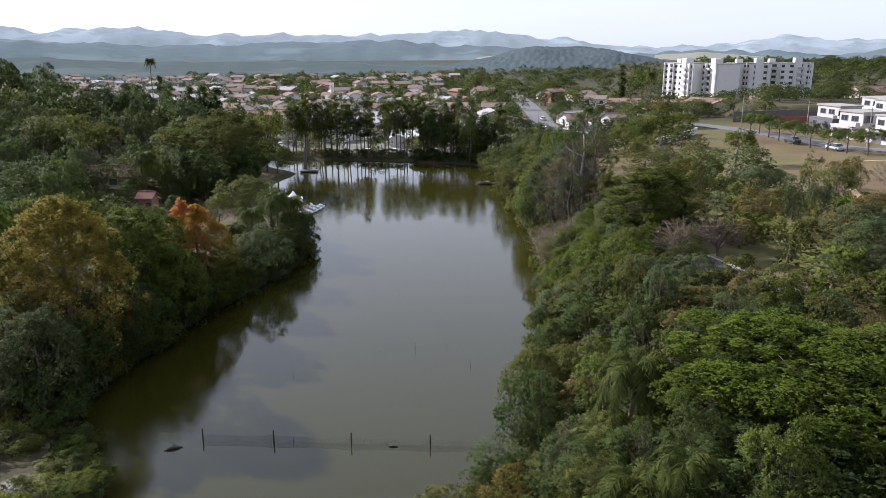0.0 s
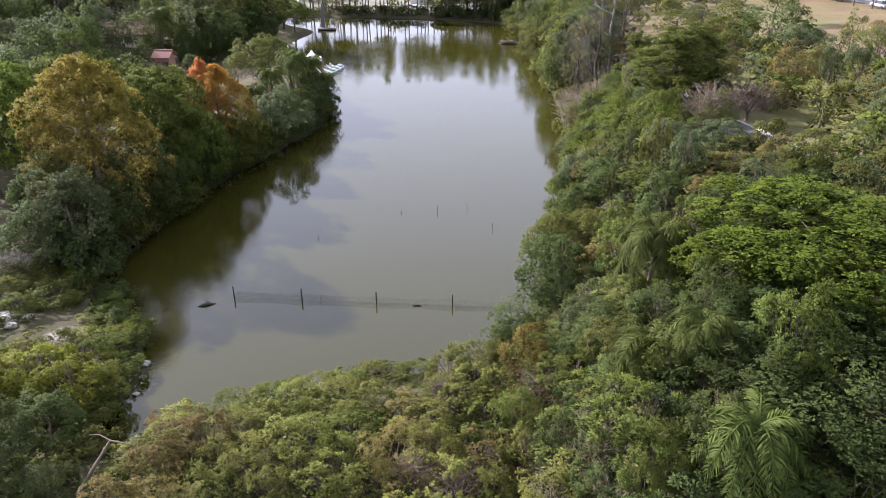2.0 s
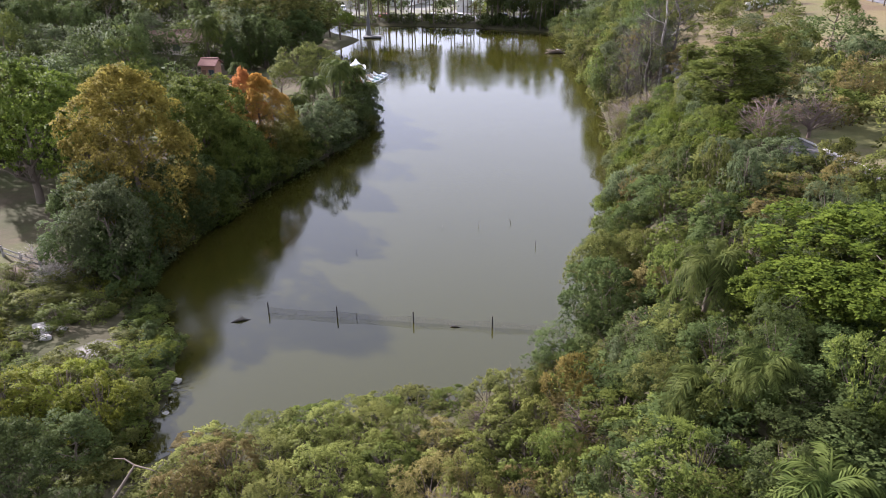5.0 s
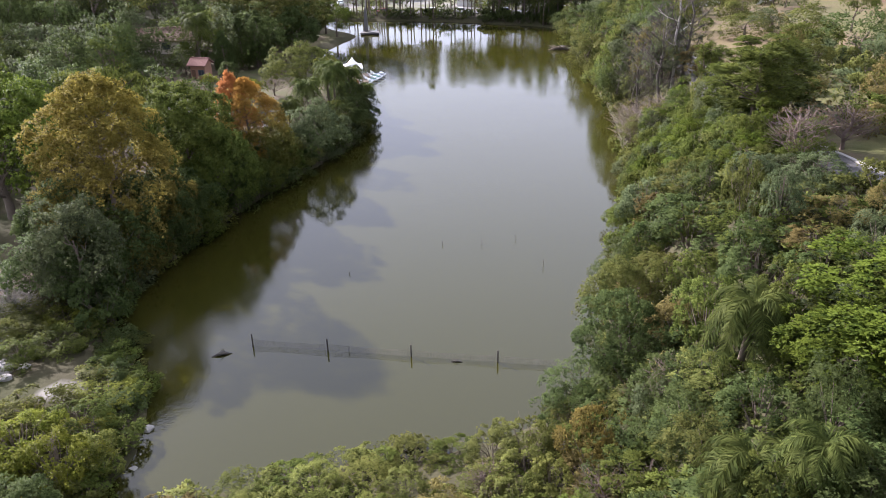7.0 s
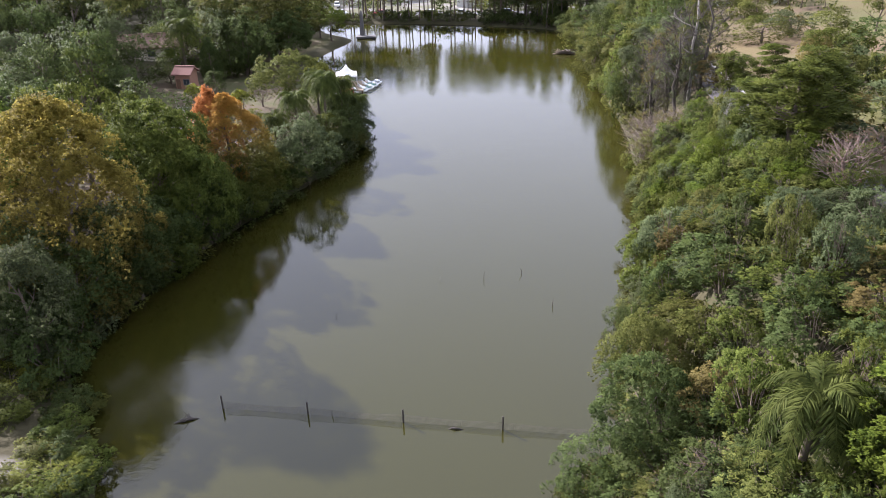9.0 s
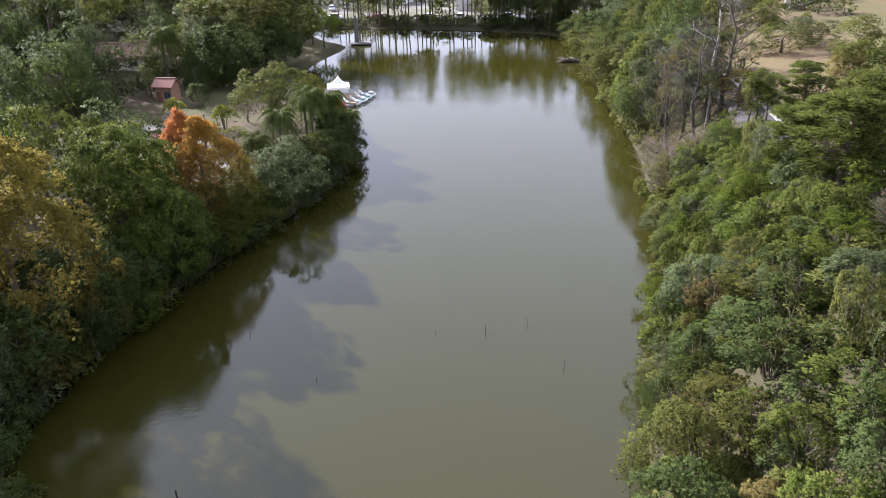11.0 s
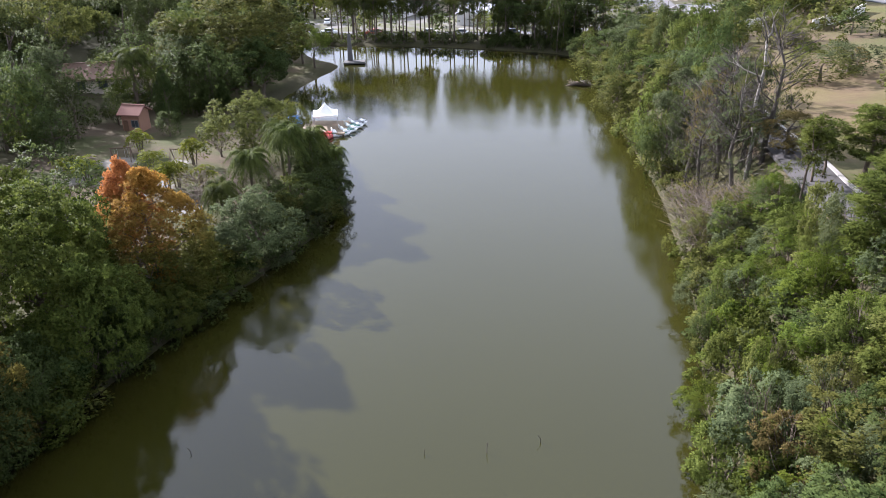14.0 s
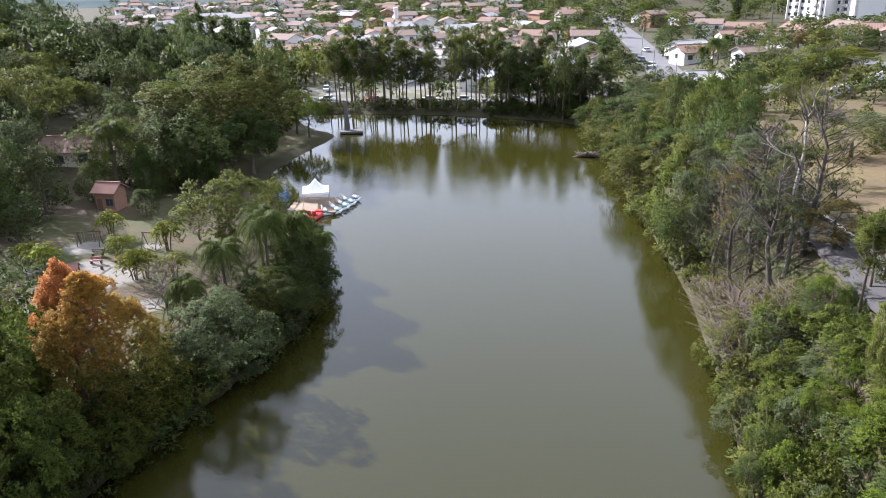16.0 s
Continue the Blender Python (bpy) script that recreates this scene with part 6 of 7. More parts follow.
# ---- trees of the hill's gardens ----
GARDEN = "in the hillside gardens"
for px, py, pt, pr, kind, tone in ((73.5, 232, 12.9, 4.9, "clump", "brown"), (64.1, 200, 11.3, 4.4, "clump", "lime"), (70.1, 203, 12.0, 4.8, "clump", "lime"), (87.9, 240, 12.5, 4.2, "round_mid", "dark"), (89, 232, 11.6, 4.0, "round_mid", "dark"),
                                   (62.8, 225, 12.9, 5.0, "round_mid", "mid"), (67.5, 255, 11.2, 4.2, "round_mid", "dark"), (57.8, 240, 11.2, 3.6, "round_mid", "dark"), (51.1, 200, 8.0, 3.6, "round_mid", "mid"),
                                   (58.6, 205, 10.0, 4.2, "round_mid", "dark"), (53.0, 212, 8.6, 3.4, "round_mid", "dark"), (54.3, 300, 10.0, 4.0, "round_mid", "dark")):
    grow(kind, tone, px, py, pt, pr, GARDEN)
for px, py, pt in ((51.9, 235, 11.5), (50.4, 237, 9.3), (59.5, 250, 11.1), (56.6, 247, 10.0)):
    grow("palm", "palm", px, py, pt, 2.4, GARDEN)


# ---- things on and round the pond ----
def build_fence():
    ob = thing("net_fence", pose(-5, 53, 0), "low net fence on dark posts standing in the pond", "fence")
    posts = [(-16.5, 53.9), (-11.0, 53.45), (-5.05, 52.93), (0.93, 52.45), (7.4, 51.9)]
    for x, y in posts[:4]:
        bm = bmesh.new()
        bmesh.ops.create_cone(bm, cap_ends=True, segments=8, radius1=0.062, radius2=0.05, depth=1.9, matrix=pose(x + 5, y - 53, 0.0))
        part("post", bm, POSTWOOD, ob)
    for (ax, ay), (bx, by) in zip(posts[:-1], posts[1:]):
        tb = Tubes()
        n = 14
        for z0 in (0.04, 0.12, 0.20, 0.28, 0.36, 0.44, 0.52):
            line = [(ax + (bx - ax) * k / n + 5, ay + (by - ay) * k / n - 53, z0 - 0.10 * math.sin(math.pi * k / n)) for k in range(n + 1)]
            tb.add(line, [0.006 if z0 < 0.5 else 0.009] * (n + 1), 3)
        for k in range(1, 56):
            u = k / 56
            s = 0.10 * math.sin(math.pi * u)
            x, y = ax + (bx - ax) * u + 5, ay + (by - ay) * u - 53
            tb.add([(x, y, -0.1), (x, y, 0.52 - s)], [0.005, 0.005], 3)
        part("net", tb.mesh("net"), NET, ob)


build_fence()


def build_stake(x, y, h, lean):
    tb = Tubes()
    tb.add([(0, 0, -1.0), (lean * 0.3, 0, h * 0.5), (lean, 0.1 * lean, h)], [0.026, 0.022, 0.014], 6)
    ob = part("stake", tb.mesh("stake"), POSTWOOD)
    ob.matrix_world = pose(x, y, 0)
    tagged(ob, "thin dark stake standing in the pond", "stake", "stakes in the pond")


for sx, sy, sh, sl in ((-0.4, 71.3, 1.0, 0.05), (2.8, 72.3, 0.8, -0.25), (4.9, 67.0, 0.9, 0.03), (-4.0, 71.0, 0.5, 0.05), (-9.5, 53.4, 0.7, 0.05), (-17.5, 70.5, 0.6, -0.2), (-18.9, 38.4, 0.9, 0.1), (-11.5, 65, 0.4, 0.1)):
    build_stake(sx, sy, sh * 0.7, sl)


def build_drift(x, y, rz, words, s=1.0, wood=POSTWOOD):
    """A snag: a root stock with branches that stick out of the water."""
    ob = thing("driftwood", pose(x, y, 0, 0, 0, rz) @ Matrix.Diagonal((s, s, s, 1)), words, "driftwood")
    rng = random.Random(int(x * 10))
    tb = Tubes()
    tb.add([(-0.9, 0.1, -0.05), (-0.2, 0, 0.14), (0.5, -0.1, 0.10), (1.1, -0.2, -0.05)], [0.06, 0.14, 0.12, 0.04], 7)
    part("log", tb.mesh("log"), wood, ob)
    for k in range(5 if s < 1.5 else 14):
        a = rng.uniform(0, 6.28)
        l = rng.uniform(0.4, 0.9)
        x0 = rng.uniform(-0.5, 0.5)
        tb = Tubes()
        tb.add([(x0, 0, 0.1), (x0 + l * 0.5 * math.cos(a), l * 0.5 * math.sin(a), 0.25), (x0 + l * math.cos(a), l * math.sin(a), rng.uniform(0.1, 0.5))], [0.05, 0.035, 0.012], 5)
        part("branch", tb.mesh("branch"), wood, ob)


build_drift(-18.4, 52.6, 30, "dark snag of driftwood in the water", 0.75)
build_drift(-1.9, 52.4, 5, "small dark snag caught at the net", 0.45)
build_drift(13.9, 163.2, 6, "pale fallen crown of branches lying at the shore", 2.3, BARK)
build_drift(15.4, 164.2, -20, "fallen branches lying at the shore", 1.6, BARK_PALE)


def build_dead_trunk(x, y, rz, words):
    ob = thing("dead_tree", pose(x, y, ground_at(x, y) + 0.2, 0, 0, rz) @ Matrix.Scale(0.7, 4), words, "dead tree")
    tb = Tubes()
    tb.add([(-2.6, 0, 0.0), (-0.8, 0.1, 1.2), (0.9, 0, 2.6)], [0.16, 0.13, 0.08], 8)
    part("trunk", tb.mesh("trunk"), BARK, ob)
    for p, q, r in (((0.9, 0, 2.6), (1.0, -1.8, 3.0), (1.2, -2.6, 2.9)), ((0.9, 0, 2.6), (0.8, 1.0, 2.8), (0.5, 2.0, 2.6))):
        tb = Tubes()
        tb.add([p, q, r], [0.07, 0.05, 0.02], 6)
        part("branch", tb.mesh("branch"), BARK, ob)


build_dead_trunk(-17.9, 32.9, 60, "pale dead trunk leaning out of the marshy bushes")


def build_white_tree(x, y):
    """A tall dead gum: a pale forked trunk with crooked bare limbs."""
    z = ground_at(x, y) - 0.2
    ob = thing("dead_tree", pose(x, y, z), "tall dead tree with a pale forked trunk and crooked bare limbs", "dead tree")
    rng = random.Random(31)
    tb = Tubes()
    tb.add([(0, 0, -0.3), (0.1, 0.05, 3.5), (-0.15, 0.1, 7.0), (0.1, 0.0, 10.0), (-0.1, 0.1, 12.6)], [0.22, 0.18, 0.15, 0.12, 0.09], 9)
    part("trunk", tb.mesh("trunk"), BARK_PALE, ob)
    for z0, a, long, rise, pale in ((5.2, 0.2, 3.4, 0.25, 1), (6.4, 3.3, 4.2, 0.10, 1), (7.6, 1.3, 3.0, 0.9, 0), (8.4, 4.2, 4.6, 0.35, 0), (9.2, 2.6, 3.2, 0.8, 1),
                                    (10.0, 5.4, 3.2, 0.7, 0), (11.0, 0.9, 2.8, 1.3, 0), (12.0, 3.6, 3.0, 1.5, 0), (12.5, 6.0, 3.4, 1.6, 1), (12.4, 2.1, 2.6, 1.9, 0)):
        tb = Tubes()
        p, d, r = Vector((0, 0, z0)), Vector((math.cos(a), math.sin(a), rise)).normalized(), 0.085
        line, radii = [p], [r]
        for k in range(6):
            d = (d + Vector((rng.uniform(-0.5, 0.5), rng.uniform(-0.5, 0.5), rng.uniform(-0.25, 0.45)))).normalized()
            p = p + d * long / 6
            line.append(p)
            radii.append(r * (1 - (k + 1) / 6.6))
            if k in (2, 3, 4):
                e = (d + Vector((rng.uniform(-0.9, 0.9), rng.uniform(-0.9, 0.9), rng.uniform(0.0, 0.7)))).normalized()
                tb.add([p, p + e * long * 0.14 + Vector((0, 0, 0.05)), p + e * long * 0.32], [0.035, 0.025, 0.008], 4)
        tb.add(line, radii, 6)
        part("limb", tb.mesh("limb"), BARK_PALE if pale else BARK_DEAD, ob)


build_white_tree(22.2, 101.4)


def build_rail_fence(pts):
    ob = thing("rail_fence", pose(pts[0][0], pts[0][1], ground_at(*pts[0])), "low grey timber rail fence beside the park lane", "fence")
    ox, oy, oz = pts[0][0], pts[0][1], ground_at(*pts[0])
    rows = [(x - ox, y - oy, ground_at(x, y) - oz) for x, y in pts]
    for x, y, z in rows:
        part("post", box_bm(x, y, z + 0.45, 0.14, 0.14, 1.3), BARK_PALE, ob)
    for p, q in zip(rows[:-1], rows[1:]):
        for h in (0.45, 0.9):
            tb = Tubes()
            tb.add([(p[0], p[1], p[2] + h), (q[0], q[1], q[2] + h)], [0.06, 0.055], 6)
            part("rail", tb.mesh("rail"), BARK_PALE, ob)


build_rail_fence([(-44.5, 63), (-42, 60.8), (-39.6, 59.6), (-37.2, 58.6), (-34.8, 57.6)])


def build_rock(x, y, s, seed):
    bm = bmesh.new()
    bmesh.ops.create_icosphere(bm, subdivisions=2, radius=1.0)
    for v in bm.verts:
        v.co *= 1 + 0.35 * noise.noise(v.co * 1.3 + Vector((seed, 0, 0)))
        v.co.z *= 0.55
    ob = part("rock", bm, CONCRETE)
    ob.matrix_world = pose(x, y, ground_at(x, y) + 0.1 * s, 0, 0, seed * 40) @ Matrix.Diagonal((s, s, s, 1))
    tagged(ob, "pale rounded rock on the marshy bank", "rock", "rocks on the marshy bank")


for k, (rx, ry, rs) in enumerate(((-31.7, 48.8, 0.7), (-32.4, 49.6, 0.5), (-31.0, 48.0, 0.45), (-33.6, 52.4, 0.6), (-30.6, 49.4, 0.4), (-19.6, 41.2, 0.4), (-19.7, 42.4, 0.3), (-20.2, 44.6, 0.35))):
    build_rock(rx, ry, rs, k + 1)


def build_landing():
    ob = thing("boat_landing", pose(-23.4, 136.8, 0), "low timber boat landing with a concrete deck", "dock")
    part("deck", box_bm(0, 0, 0.38, 6.4, 6.4, 0.22, 0, 0.03), plain("worn_tan_deck", (0.27, 0.215, 0.15), 0.9, 0.25, var=0.35, scale=0.8, bump=0.1), ob)
    for x in (-3, 0, 3):
        for y in (-3, 0, 3):
            part("pile", box_bm(x, y, -0.4, 0.22, 0.22, 1.6), TIMBER, ob)
    part("rail", box_bm(-3.1, 0, 1.05, 0.08, 6.2, 0.10), TIMBER, ob)
    for y in (-3, -1.5, 0, 1.5, 3):
        part("rail_post", box_bm(-3.1, y, 0.75, 0.09, 0.09, 0.6), TIMBER, ob)


build_landing()


def build_tent():
    ob = thing("tent", pose(-23.5, 137.6, 0.49, 0, 0, 12) @ Matrix.Scale(0.84, 4), "white peaked canvas tent on the boat landing", "tent")
    v, f = [], []
    n, w, eave, peak = 10, 2.0, 2.1, 3.9
    ring = []
    for r in range(n + 1):
        u = r / n
        half = w * (1 - u) ** 1.0
        z = eave + (peak - eave) * u ** 2.1 if u < 1 else peak
        ring.append(len(v))
        for k in range(16):
            q = k / 4
            s = int(q)
            t = (q - s) * 2 - 1
            x, y = [(t, -1), (1, t), (-t, 1), (-1, -t)][s]
            v.append((x * half, y * half, z))
    for r in range(n):
        for k in range(16):
            a, b = ring[r] + k, ring[r] + (k + 1) % 16
            f.append((a, b, b + 16, a + 16))
    part("canopy", raw_mesh("canopy", v, f), CANVAS, ob)
    vv, ff = [], []
    for k in range(17):
        q = (k % 16) / 4
        s = int(q)
        t = (q - s) * 2 - 1
        x, y = [(t, -1), (1, t), (-t, 1), (-1, -t)][s]
        vv += [(x * 2.01, y * 2.01, 2.1), (x * 2.02, y * 2.02, 1.85 - 0.06 * (k % 2))]
    for k in range(16):
        ff.append((k * 2, k * 2 + 1, k * 2 + 3, k * 2 + 2))
    part("valance", raw_mesh("valance", vv, ff), CANVAS, ob)
    for x in (-1.95, 1.95):
        for y in (-1.95, 1.95):
            part("pole", box_bm(x, y, 1.05, 0.07, 0.07, 2.1), STEEL, ob)


build_tent()


def build_boat(x, y, rz, hull_mat, trim_mat, words):
    """A pedal boat: two floats, a tub with seats, a hood at the bow."""
    ob = thing("pedal_boat", pose(x, y, 0.02, 0, 0, rz), words, "boat", "pedal boats at the landing")
    for s in (-1, 1):
        tb = Tubes()
        tb.add([(s * 0.5, -1.4, 0.22), (s * 0.5, -1.25, 0.16), (s * 0.5, 0.6, 0.15), (s * 0.5, 1.3, 0.25), (s * 0.42, 1.65, 0.45)], [0.12, 0.24, 0.26, 0.20, 0.05], 10)
        part("float", tb.mesh("float"), hull_mat, ob)
    bm = box_bm(0, -0.1, 0.38, 1.35, 2.5, 0.16, 0, 0.05)
    part("tub", bm, trim_mat, ob)
    for s in (-1, 1):
        part("seat", box_bm(s * 0.33, -0.55, 0.58, 0.52, 0.5, 0.22, 0, 0.06), hull_mat, ob)
        bk = box_bm(s * 0.33, -0.86, 0.82, 0.52, 0.12, 0.55, 0, 0.05)
        part("backrest", bk, hull_mat, ob)
    part("hood", box_bm(0, 0.95, 0.55, 1.0, 0.6, 0.28, 0, 0.1), hull_mat, ob)


for bx, by, bz, hm, tm, words in (
        (-21.2, 134.4, -70, 0, 1, "white and green pedal boat moored at the landing"),
        (-20.5, 136.0, -65, 0, 1, "white and green pedal boat moored at the landing"),
        (-20.0, 137.7, -62, 0, 1, "white and green pedal boat moored at the landing"),
        (-19.7, 139.4, -60, 0, 3, "white and dark pedal boat moored at the landing"),
        (-22.6, 132.9, -15, 2, 2, "red pedal boat moored at the landing"),
        (-24.3, 132.7, -5, 2, 0, "red and white pedal boat moored at the landing"),
        (-26.0, 132.6, 5, 3, 3, "dark pedal boat moored at the landing")):
    build_boat(bx, by, bz, PAINTS[hm], PAINTS[tm], words)


def build_tank_tower(x, y, h):
    ob = thing("water_tower", pose(x, y, ground_at(x, y)), "slim white water tower above the town's roofs", "tower")
    bm = bmesh.new()
    bmesh.ops.create_cone(bm, cap_ends=True, segments=16, radius1=1.0, radius2=0.9, depth=h, matrix=pose(0, 0, h / 2))
    part("shaft", bm, WHITE, ob)
    bm = bmesh.new()
    bmesh.ops.create_cone(bm, cap_ends=True, segments=16, radius1=1.25, radius2=1.15, depth=2.2, matrix=pose(0, 0, h + 0.8))
    part("tank", bm, WHITE, ob)


build_tank_tower(-50.5, 430, 10.5)


def build_tarp(x, y):
    ob = thing("tarp", pose(x, y, ground_at(x, y) + 0.05, 0, 0, 20), "blue plastic tarp stretched over a low stack beside the landing", "tarp")
    bm = bmesh.new()
    bmesh.ops.create_grid(bm, x_segments=10, y_segments=8, size=1.0)
    for v in bm.verts:
        edge = max(abs(v.co.x), abs(v.co.y))
        v.co.z = 1.1 * (1 - smooth01(0.45, 1.0, edge).item()) + 0.10 * noise.noise(v.co * 2.6)
        v.co.x *= 1.3
    part("sheet", bm, plain("blue_tarp", (0.10, 0.22, 0.42), 0.5, 0.4, var=0.15, scale=1.0, bump=0.1), ob)
    part("stack", box_bm(0, 0, 0.45, 1.2, 0.9, 0.9, 0, 0.03), TIMBER, ob)


build_tarp(-28.8, 140.2)


def build_obelisk():
    ob = thing("obelisk", pose(-28.2, 183.2, 0), "dark weathered stone pillar on a concrete slab in the water", "monument")
    bm = bmesh.new()
    bmesh.ops.create_cone(bm, cap_ends=True, segments=4, radius1=0.66, radius2=0.36, depth=4.6, matrix=pose(0, 0, 2.9, 0, 0, 45))
    part("shaft", bm, DARKWALL, ob)
    bm = bmesh.new()
    bmesh.ops.create_cone(bm, cap_ends=True, segments=4, radius1=0.36, radius2=0.02, depth=0.8, matrix=pose(0, 0, 5.6, 0, 0, 45))
    part("cap", bm, DARKWALL, ob)
    part("slab", box_bm(0.9, -0.6, 0.30, 4.2, 2.2, 0.35, 6, 0.04), DARKWALL, ob)
    part("pile", box_bm(2.4, -0.6, -0.5, 0.4, 0.4, 1.5), CONCRETE, ob)


build_obelisk()


def build_hut():
    z = ground_at(-48, 132)
    ob = thing("brick_hut", pose(-48, 132, z, 0, 0, -6) @ Matrix.Scale(0.74, 4), "small brick hut with a red tiled roof in the park", "hut")
    me = gable_house(3.4, 3.4, 3.3, 1.0, 3)
    part("wall", me[0], BRICKWALL, ob)
    for s in me[1]:
        part("roof", s, TILE_RED, ob)
    part("ridge", me[2], TILE_RED, ob)
    window(ob, 0.8, -1.73, 1.5, 0)
    part("door", DOOR_MESH, DOORWOOD, ob, m=pose(-1.0, -1.75, 0))
    z = ground_at(-62, 153)
    ob = thing("park_house", pose(-62, 153, z, 0, 0, 14), "low park house with a long red tiled roof", "house")
    me = gable_house(11, 6, 2.6, 1.6, 5)
    part("wall", me[0], CREAM, ob)
    for s in me[1]:
        part("roof", s, TILE, ob)
    part("ridge", me[2], TILE, ob)
    for i in range(3):
        window(ob, -3.4 + 3.4 * i, -3.05, 1.5, 0)


build_hut()


# ---- playground ----
def build_bench(x, y, rz, mat, words):
    ob = thing("bench", pose(x, y, ground_at(x, y) + 0.03, 0, 0, rz) @ Matrix.Scale(0.72, 4), words, "bench", "benches on the playground")
    for s in (-0.2, 0, 0.2):
        part("seat_plank", box_bm(0, s, 0.45, 1.7, 0.16, 0.06), mat, ob)
    for s in (0.66, 0.86):
        part("back_plank", box_bm(0, 0.30, s, 1.7, 0.05, 0.14), mat, ob)
    for s in (-0.7, 0.7):
        part("leg", box_bm(s, 0.05, 0.2, 0.1, 0.5, 0.46), TIMBER, ob)
        part("back_post", box_bm(s, 0.34, 0.6, 0.08, 0.06, 0.75), TIMBER, ob)


build_bench(-40.5, 113.6, 5, REDPAINT, "red wooden bench on the playground")
build_bench(-38.5, 114.4, -5, REDPAINT, "red wooden bench on the playground")
build_bench(-41.4, 115.6, 5, TIMBER, "dark wooden bench on the playground")


def build_tower(x, y, rz):
    ob = thing("play_tower", pose(x, y, ground_at(x, y), 0, 0, rz) @ Matrix.Scale(0.66, 4), "log play tower with a small red roof", "playground")
    for sx in (-0.8, 0.8):
        for sy in (-0.8, 0.8):
            bm = bmesh.new()
            bmesh.ops.create_cone(bm, cap_ends=True, segments=8, radius1=0.11, radius2=0.09, depth=2.9, matrix=pose(sx, sy, 1.4))
            part("post", bm, TIMBER, ob)
    part("platform", box_bm(0, 0, 1.1, 1.9, 1.9, 0.12), TIMBER, ob)
    for s in (-1, 1):
        part("roof", roof_panel(s), REDPAINT, ob)
        part("rail", box_bm(0, s * 0.85, 1.7, 1.7, 0.08, 0.12), TIMBER, ob)


def roof_panel(s):
    bm = bmesh.new()
    bmesh.ops.create_cube(bm, size=1.0, matrix=pose(0, s * 0.52, 3.0, -s * 32, 0, 0) @ Matrix.Diagonal((2.1, 1.3, 0.08, 1)))
    return bm


build_tower(-39.6, 107.9, 20)


def build_swing(x, y, rz, w):
    ob = thing("swing_frame", pose(x, y, ground_at(x, y) + 0.1, 0, 0, rz) @ Matrix.Scale(0.68, 4), "log swing frame with hanging seats", "swing")
    tb = Tubes()
    tb.add([(-w / 2 - 0.2, 0, 2.2), (w / 2 + 0.2, 0, 2.2)], [0.09, 0.09], 8)
    part("beam", tb.mesh("beam"), TIMBER, ob)
    for s in (-1, 1):
        for t in (-1, 1):
            tb = Tubes()
            tb.add([(s * w / 2, t * 0.8, -0.2), (s * w / 2, 0, 2.25)], [0.09, 0.07], 8)
            part("leg", tb.mesh("leg"), TIMBER, ob)
    for k in range(2):
        cx = -w / 4 + k * w / 2
        part("swing_seat", box_bm(cx, 0, 0.5, 0.5, 0.22, 0.05), TIMBER, ob)
        for s in (-1, 1):
            part("chain", box_bm(cx + s * 0.23, 0, 1.35, 0.025, 0.025, 1.7), STEEL, ob)


build_swing(-43.8, 118.6, 8, 3.4)
build_swing(-37.2, 119.0, -12, 2.6)


def build_seesaw(x, y, rz):
    ob = thing("seesaw", pose(x, y, ground_at(x, y) + 0.03, 0, 0, rz) @ Matrix.Scale(0.7, 4), "wooden seesaw resting with one end down", "seesaw")
    bm = bmesh.new()
    bmesh.ops.create_cube(bm, size=1.0, matrix=pose(0, 0, 0.48, 0, 14, 0) @ Matrix.Diagonal((3.0, 0.22, 0.07, 1)))
    part("plank", bm, TIMBER, ob)
    part("pivot", box_bm(0, 0, 0.22, 0.2, 0.4, 0.5), TIMBER, ob)


build_seesaw(-37.4, 114.0, 55)
build_seesaw(-39.2, 112.2, 70)


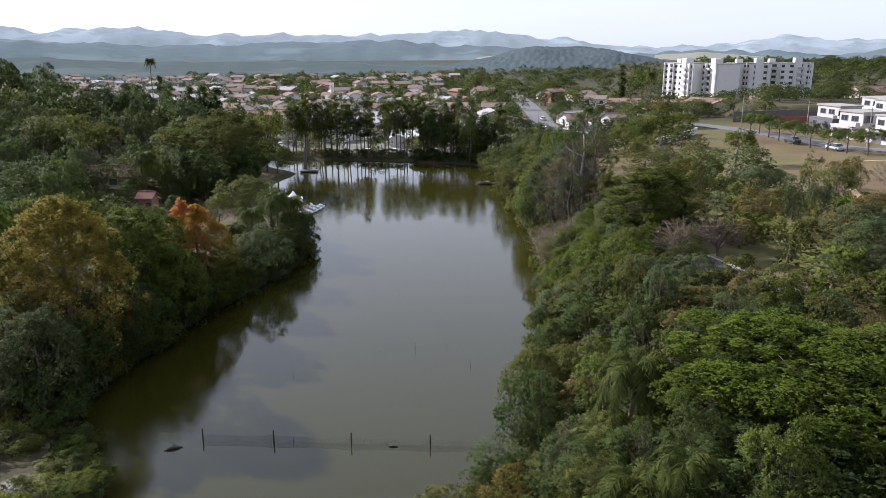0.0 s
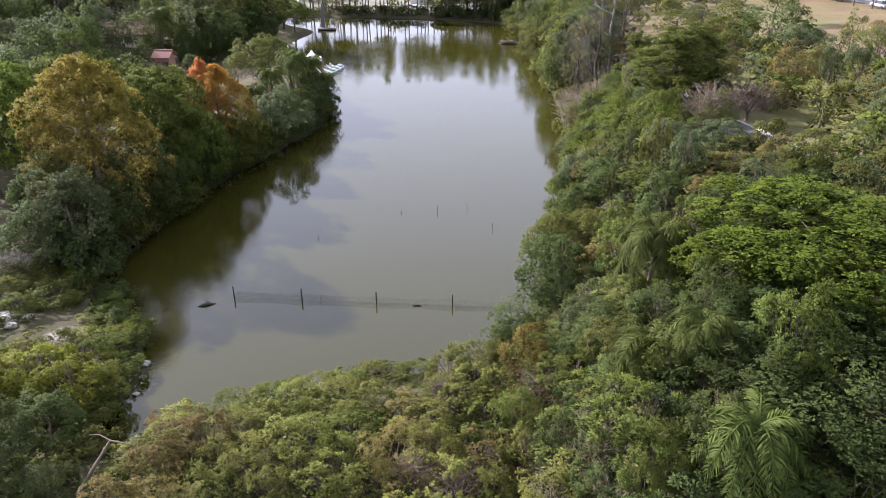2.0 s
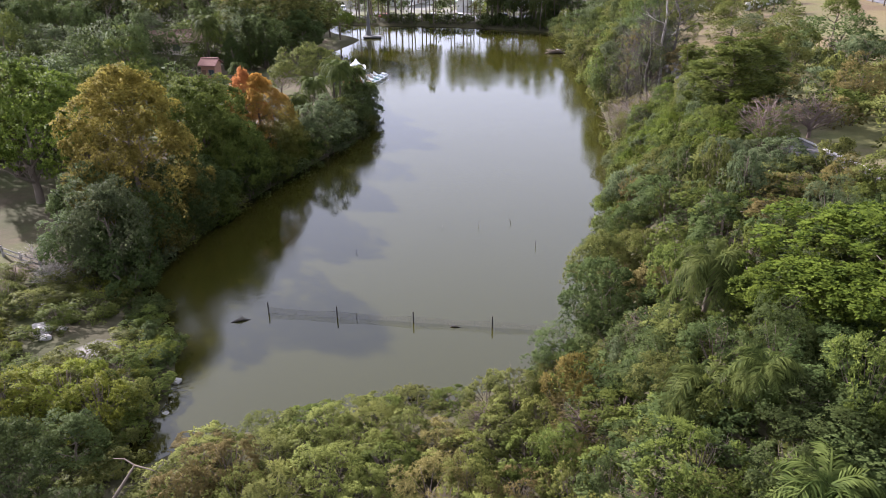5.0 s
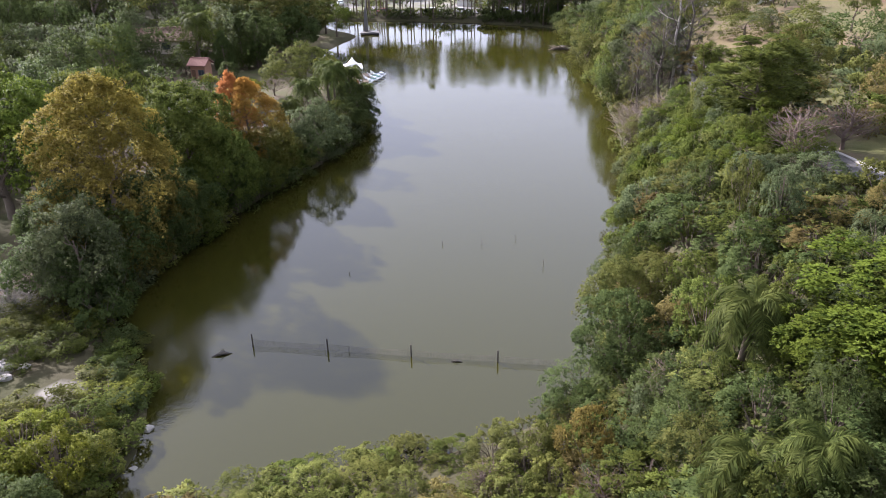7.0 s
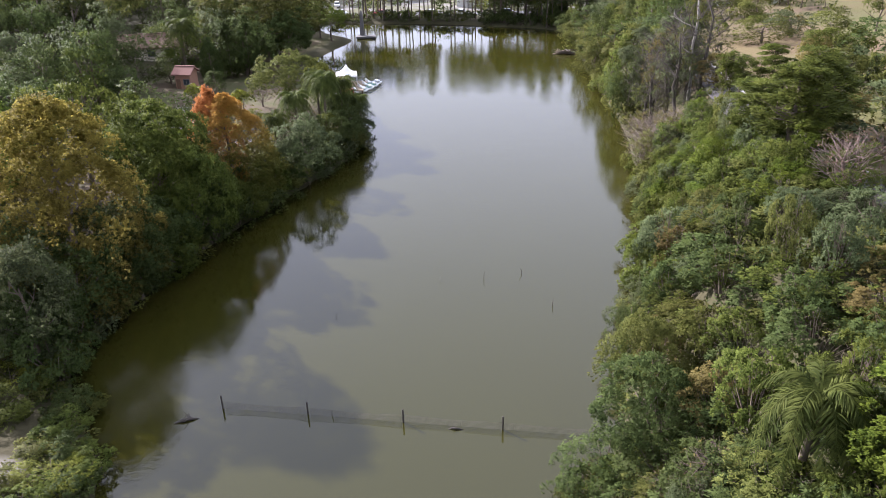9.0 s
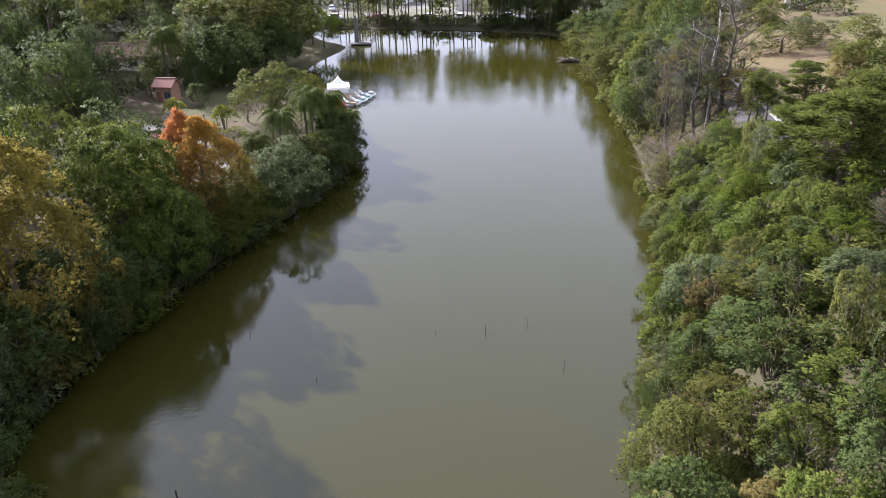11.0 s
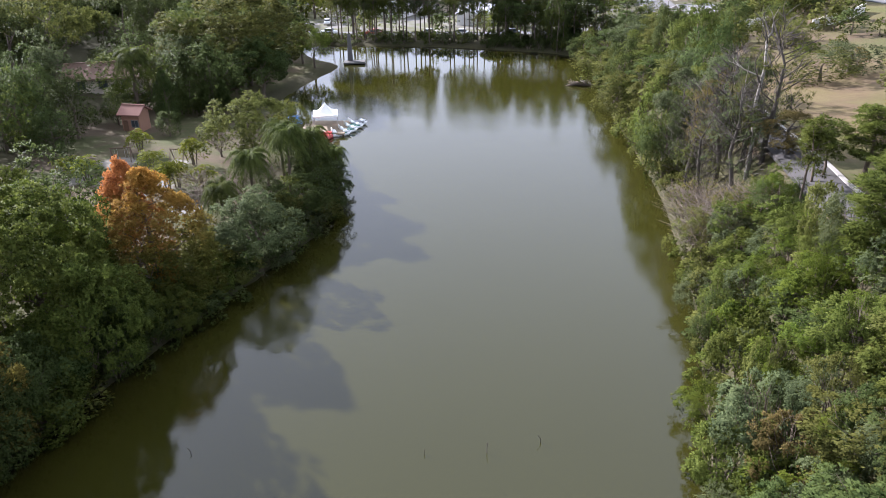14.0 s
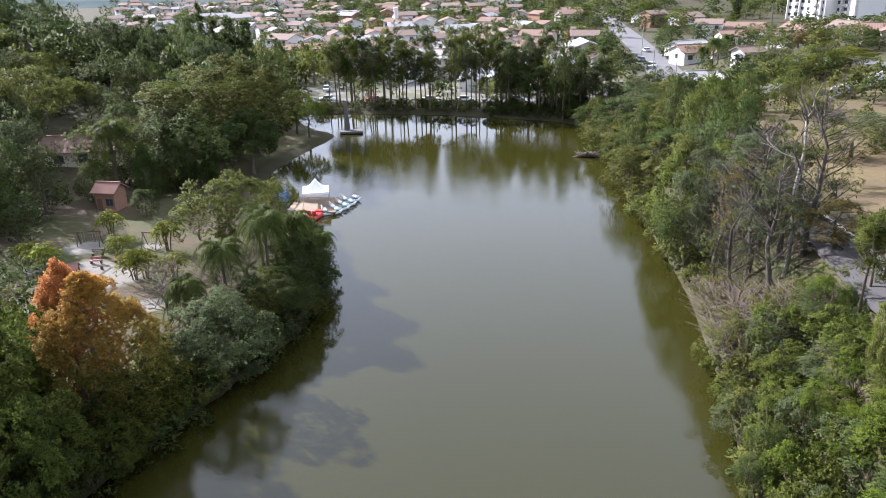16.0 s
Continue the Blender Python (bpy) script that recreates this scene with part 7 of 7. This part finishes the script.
# ---- cars, poles ----
def car_meshes():
    body = bmesh.new()
    box_into(body, 0, 0, 0.62, 1.72, 4.1, 0.62, 0, 0.16)
    cabin = bmesh.new()
    r = bmesh.ops.create_cube(cabin, size=1.0, matrix=pose(0, -0.15, 1.15) @ Matrix.Diagonal((1.55, 2.3, 0.55, 1)))
    for v in r["verts"]:
        if v.co.z > 1.2:
            v.co.x *= 0.84
            v.co.y = v.co.y * 0.68 - 0.05
    roof = bmesh.new()
    box_into(roof, 0, -0.15, 1.45, 1.32, 1.6, 0.07, 0, 0.03)
    wheel = bmesh.new()
    bmesh.ops.create_cone(wheel, cap_ends=True, segments=14, radius1=0.31, radius2=0.31, depth=0.2, matrix=pose(0, 0, 0, 0, 90, 0))
    return [cut_mesh(n, b) for n, b in (("car_body", body), ("cabin", cabin), ("car_roof", roof), ("wheel", wheel))]


CAR = car_meshes()


def build_car(x, y, rz, paint, words, lift=0.16):
    ob = thing("car", pose(x, y, ground_at(x, y) + lift, 0, 0, rz), words, "car", "parked cars")
    part("body", CAR[0], paint, ob)
    part("cabin_glass", CAR[1], GLASS, ob)
    part("roof", CAR[2], paint, ob)
    for sx in (-0.8, 0.8):
        for sy in (-1.3, 1.3):
            part("wheel", CAR[3], RUBBER, ob, m=pose(sx, sy, 0.31))


for cx, cy, cr, cp, words in ((43.0, 262, 4, 0, "white car parked on the street"), (42.2, 274, 4, 2, "dark car parked on the street"), (48.5, 300, 4, 1, "silver car on the street"),
                              (-42, 229, 80, 0, "white car parked behind the dam"), (-46, 246, 10, 0, "white car parked by the houses"), (-16, 222, 85, 1, "silver car parked behind the dam"),
                              (-8, 221.5, 85, 0, "white car parked behind the dam"), (4, 220, 85, 2, "dark car parked behind the dam"), (83, 166, 10, 2, "dark car parked under the street trees"),
                              (85, 152, 12, 1, "silver car parked under the street trees"), (66, 206, 40, 0, "white car parked on the hill street"), (-30, 226, 85, 3, "red car parked behind the dam")):
    build_car(cx, cy, cr, CARPAINT[cp], words)


def build_pole(x, y, h):
    ob = thing("utility_pole", pose(x, y, ground_at(x, y)), "grey concrete utility pole with a cross arm", "pole", "utility poles")
    bm = bmesh.new()
    bmesh.ops.create_cone(bm, cap_ends=True, segments=8, radius1=0.16, radius2=0.10, depth=h + 1, matrix=pose(0, 0, h / 2 - 0.5))
    part("mast", bm, CONCRETE, ob)
    part("cross_arm", box_bm(0, 0, h - 0.5, 1.9, 0.12, 0.12), TIMBER, ob)


for px, py in ((40.5, 222), (41, 250), (45.5, 292), (87, 203), (91, 176), (94, 156), (-36, 232), (-62, 236)):
    build_pole(px, py, 8.5)
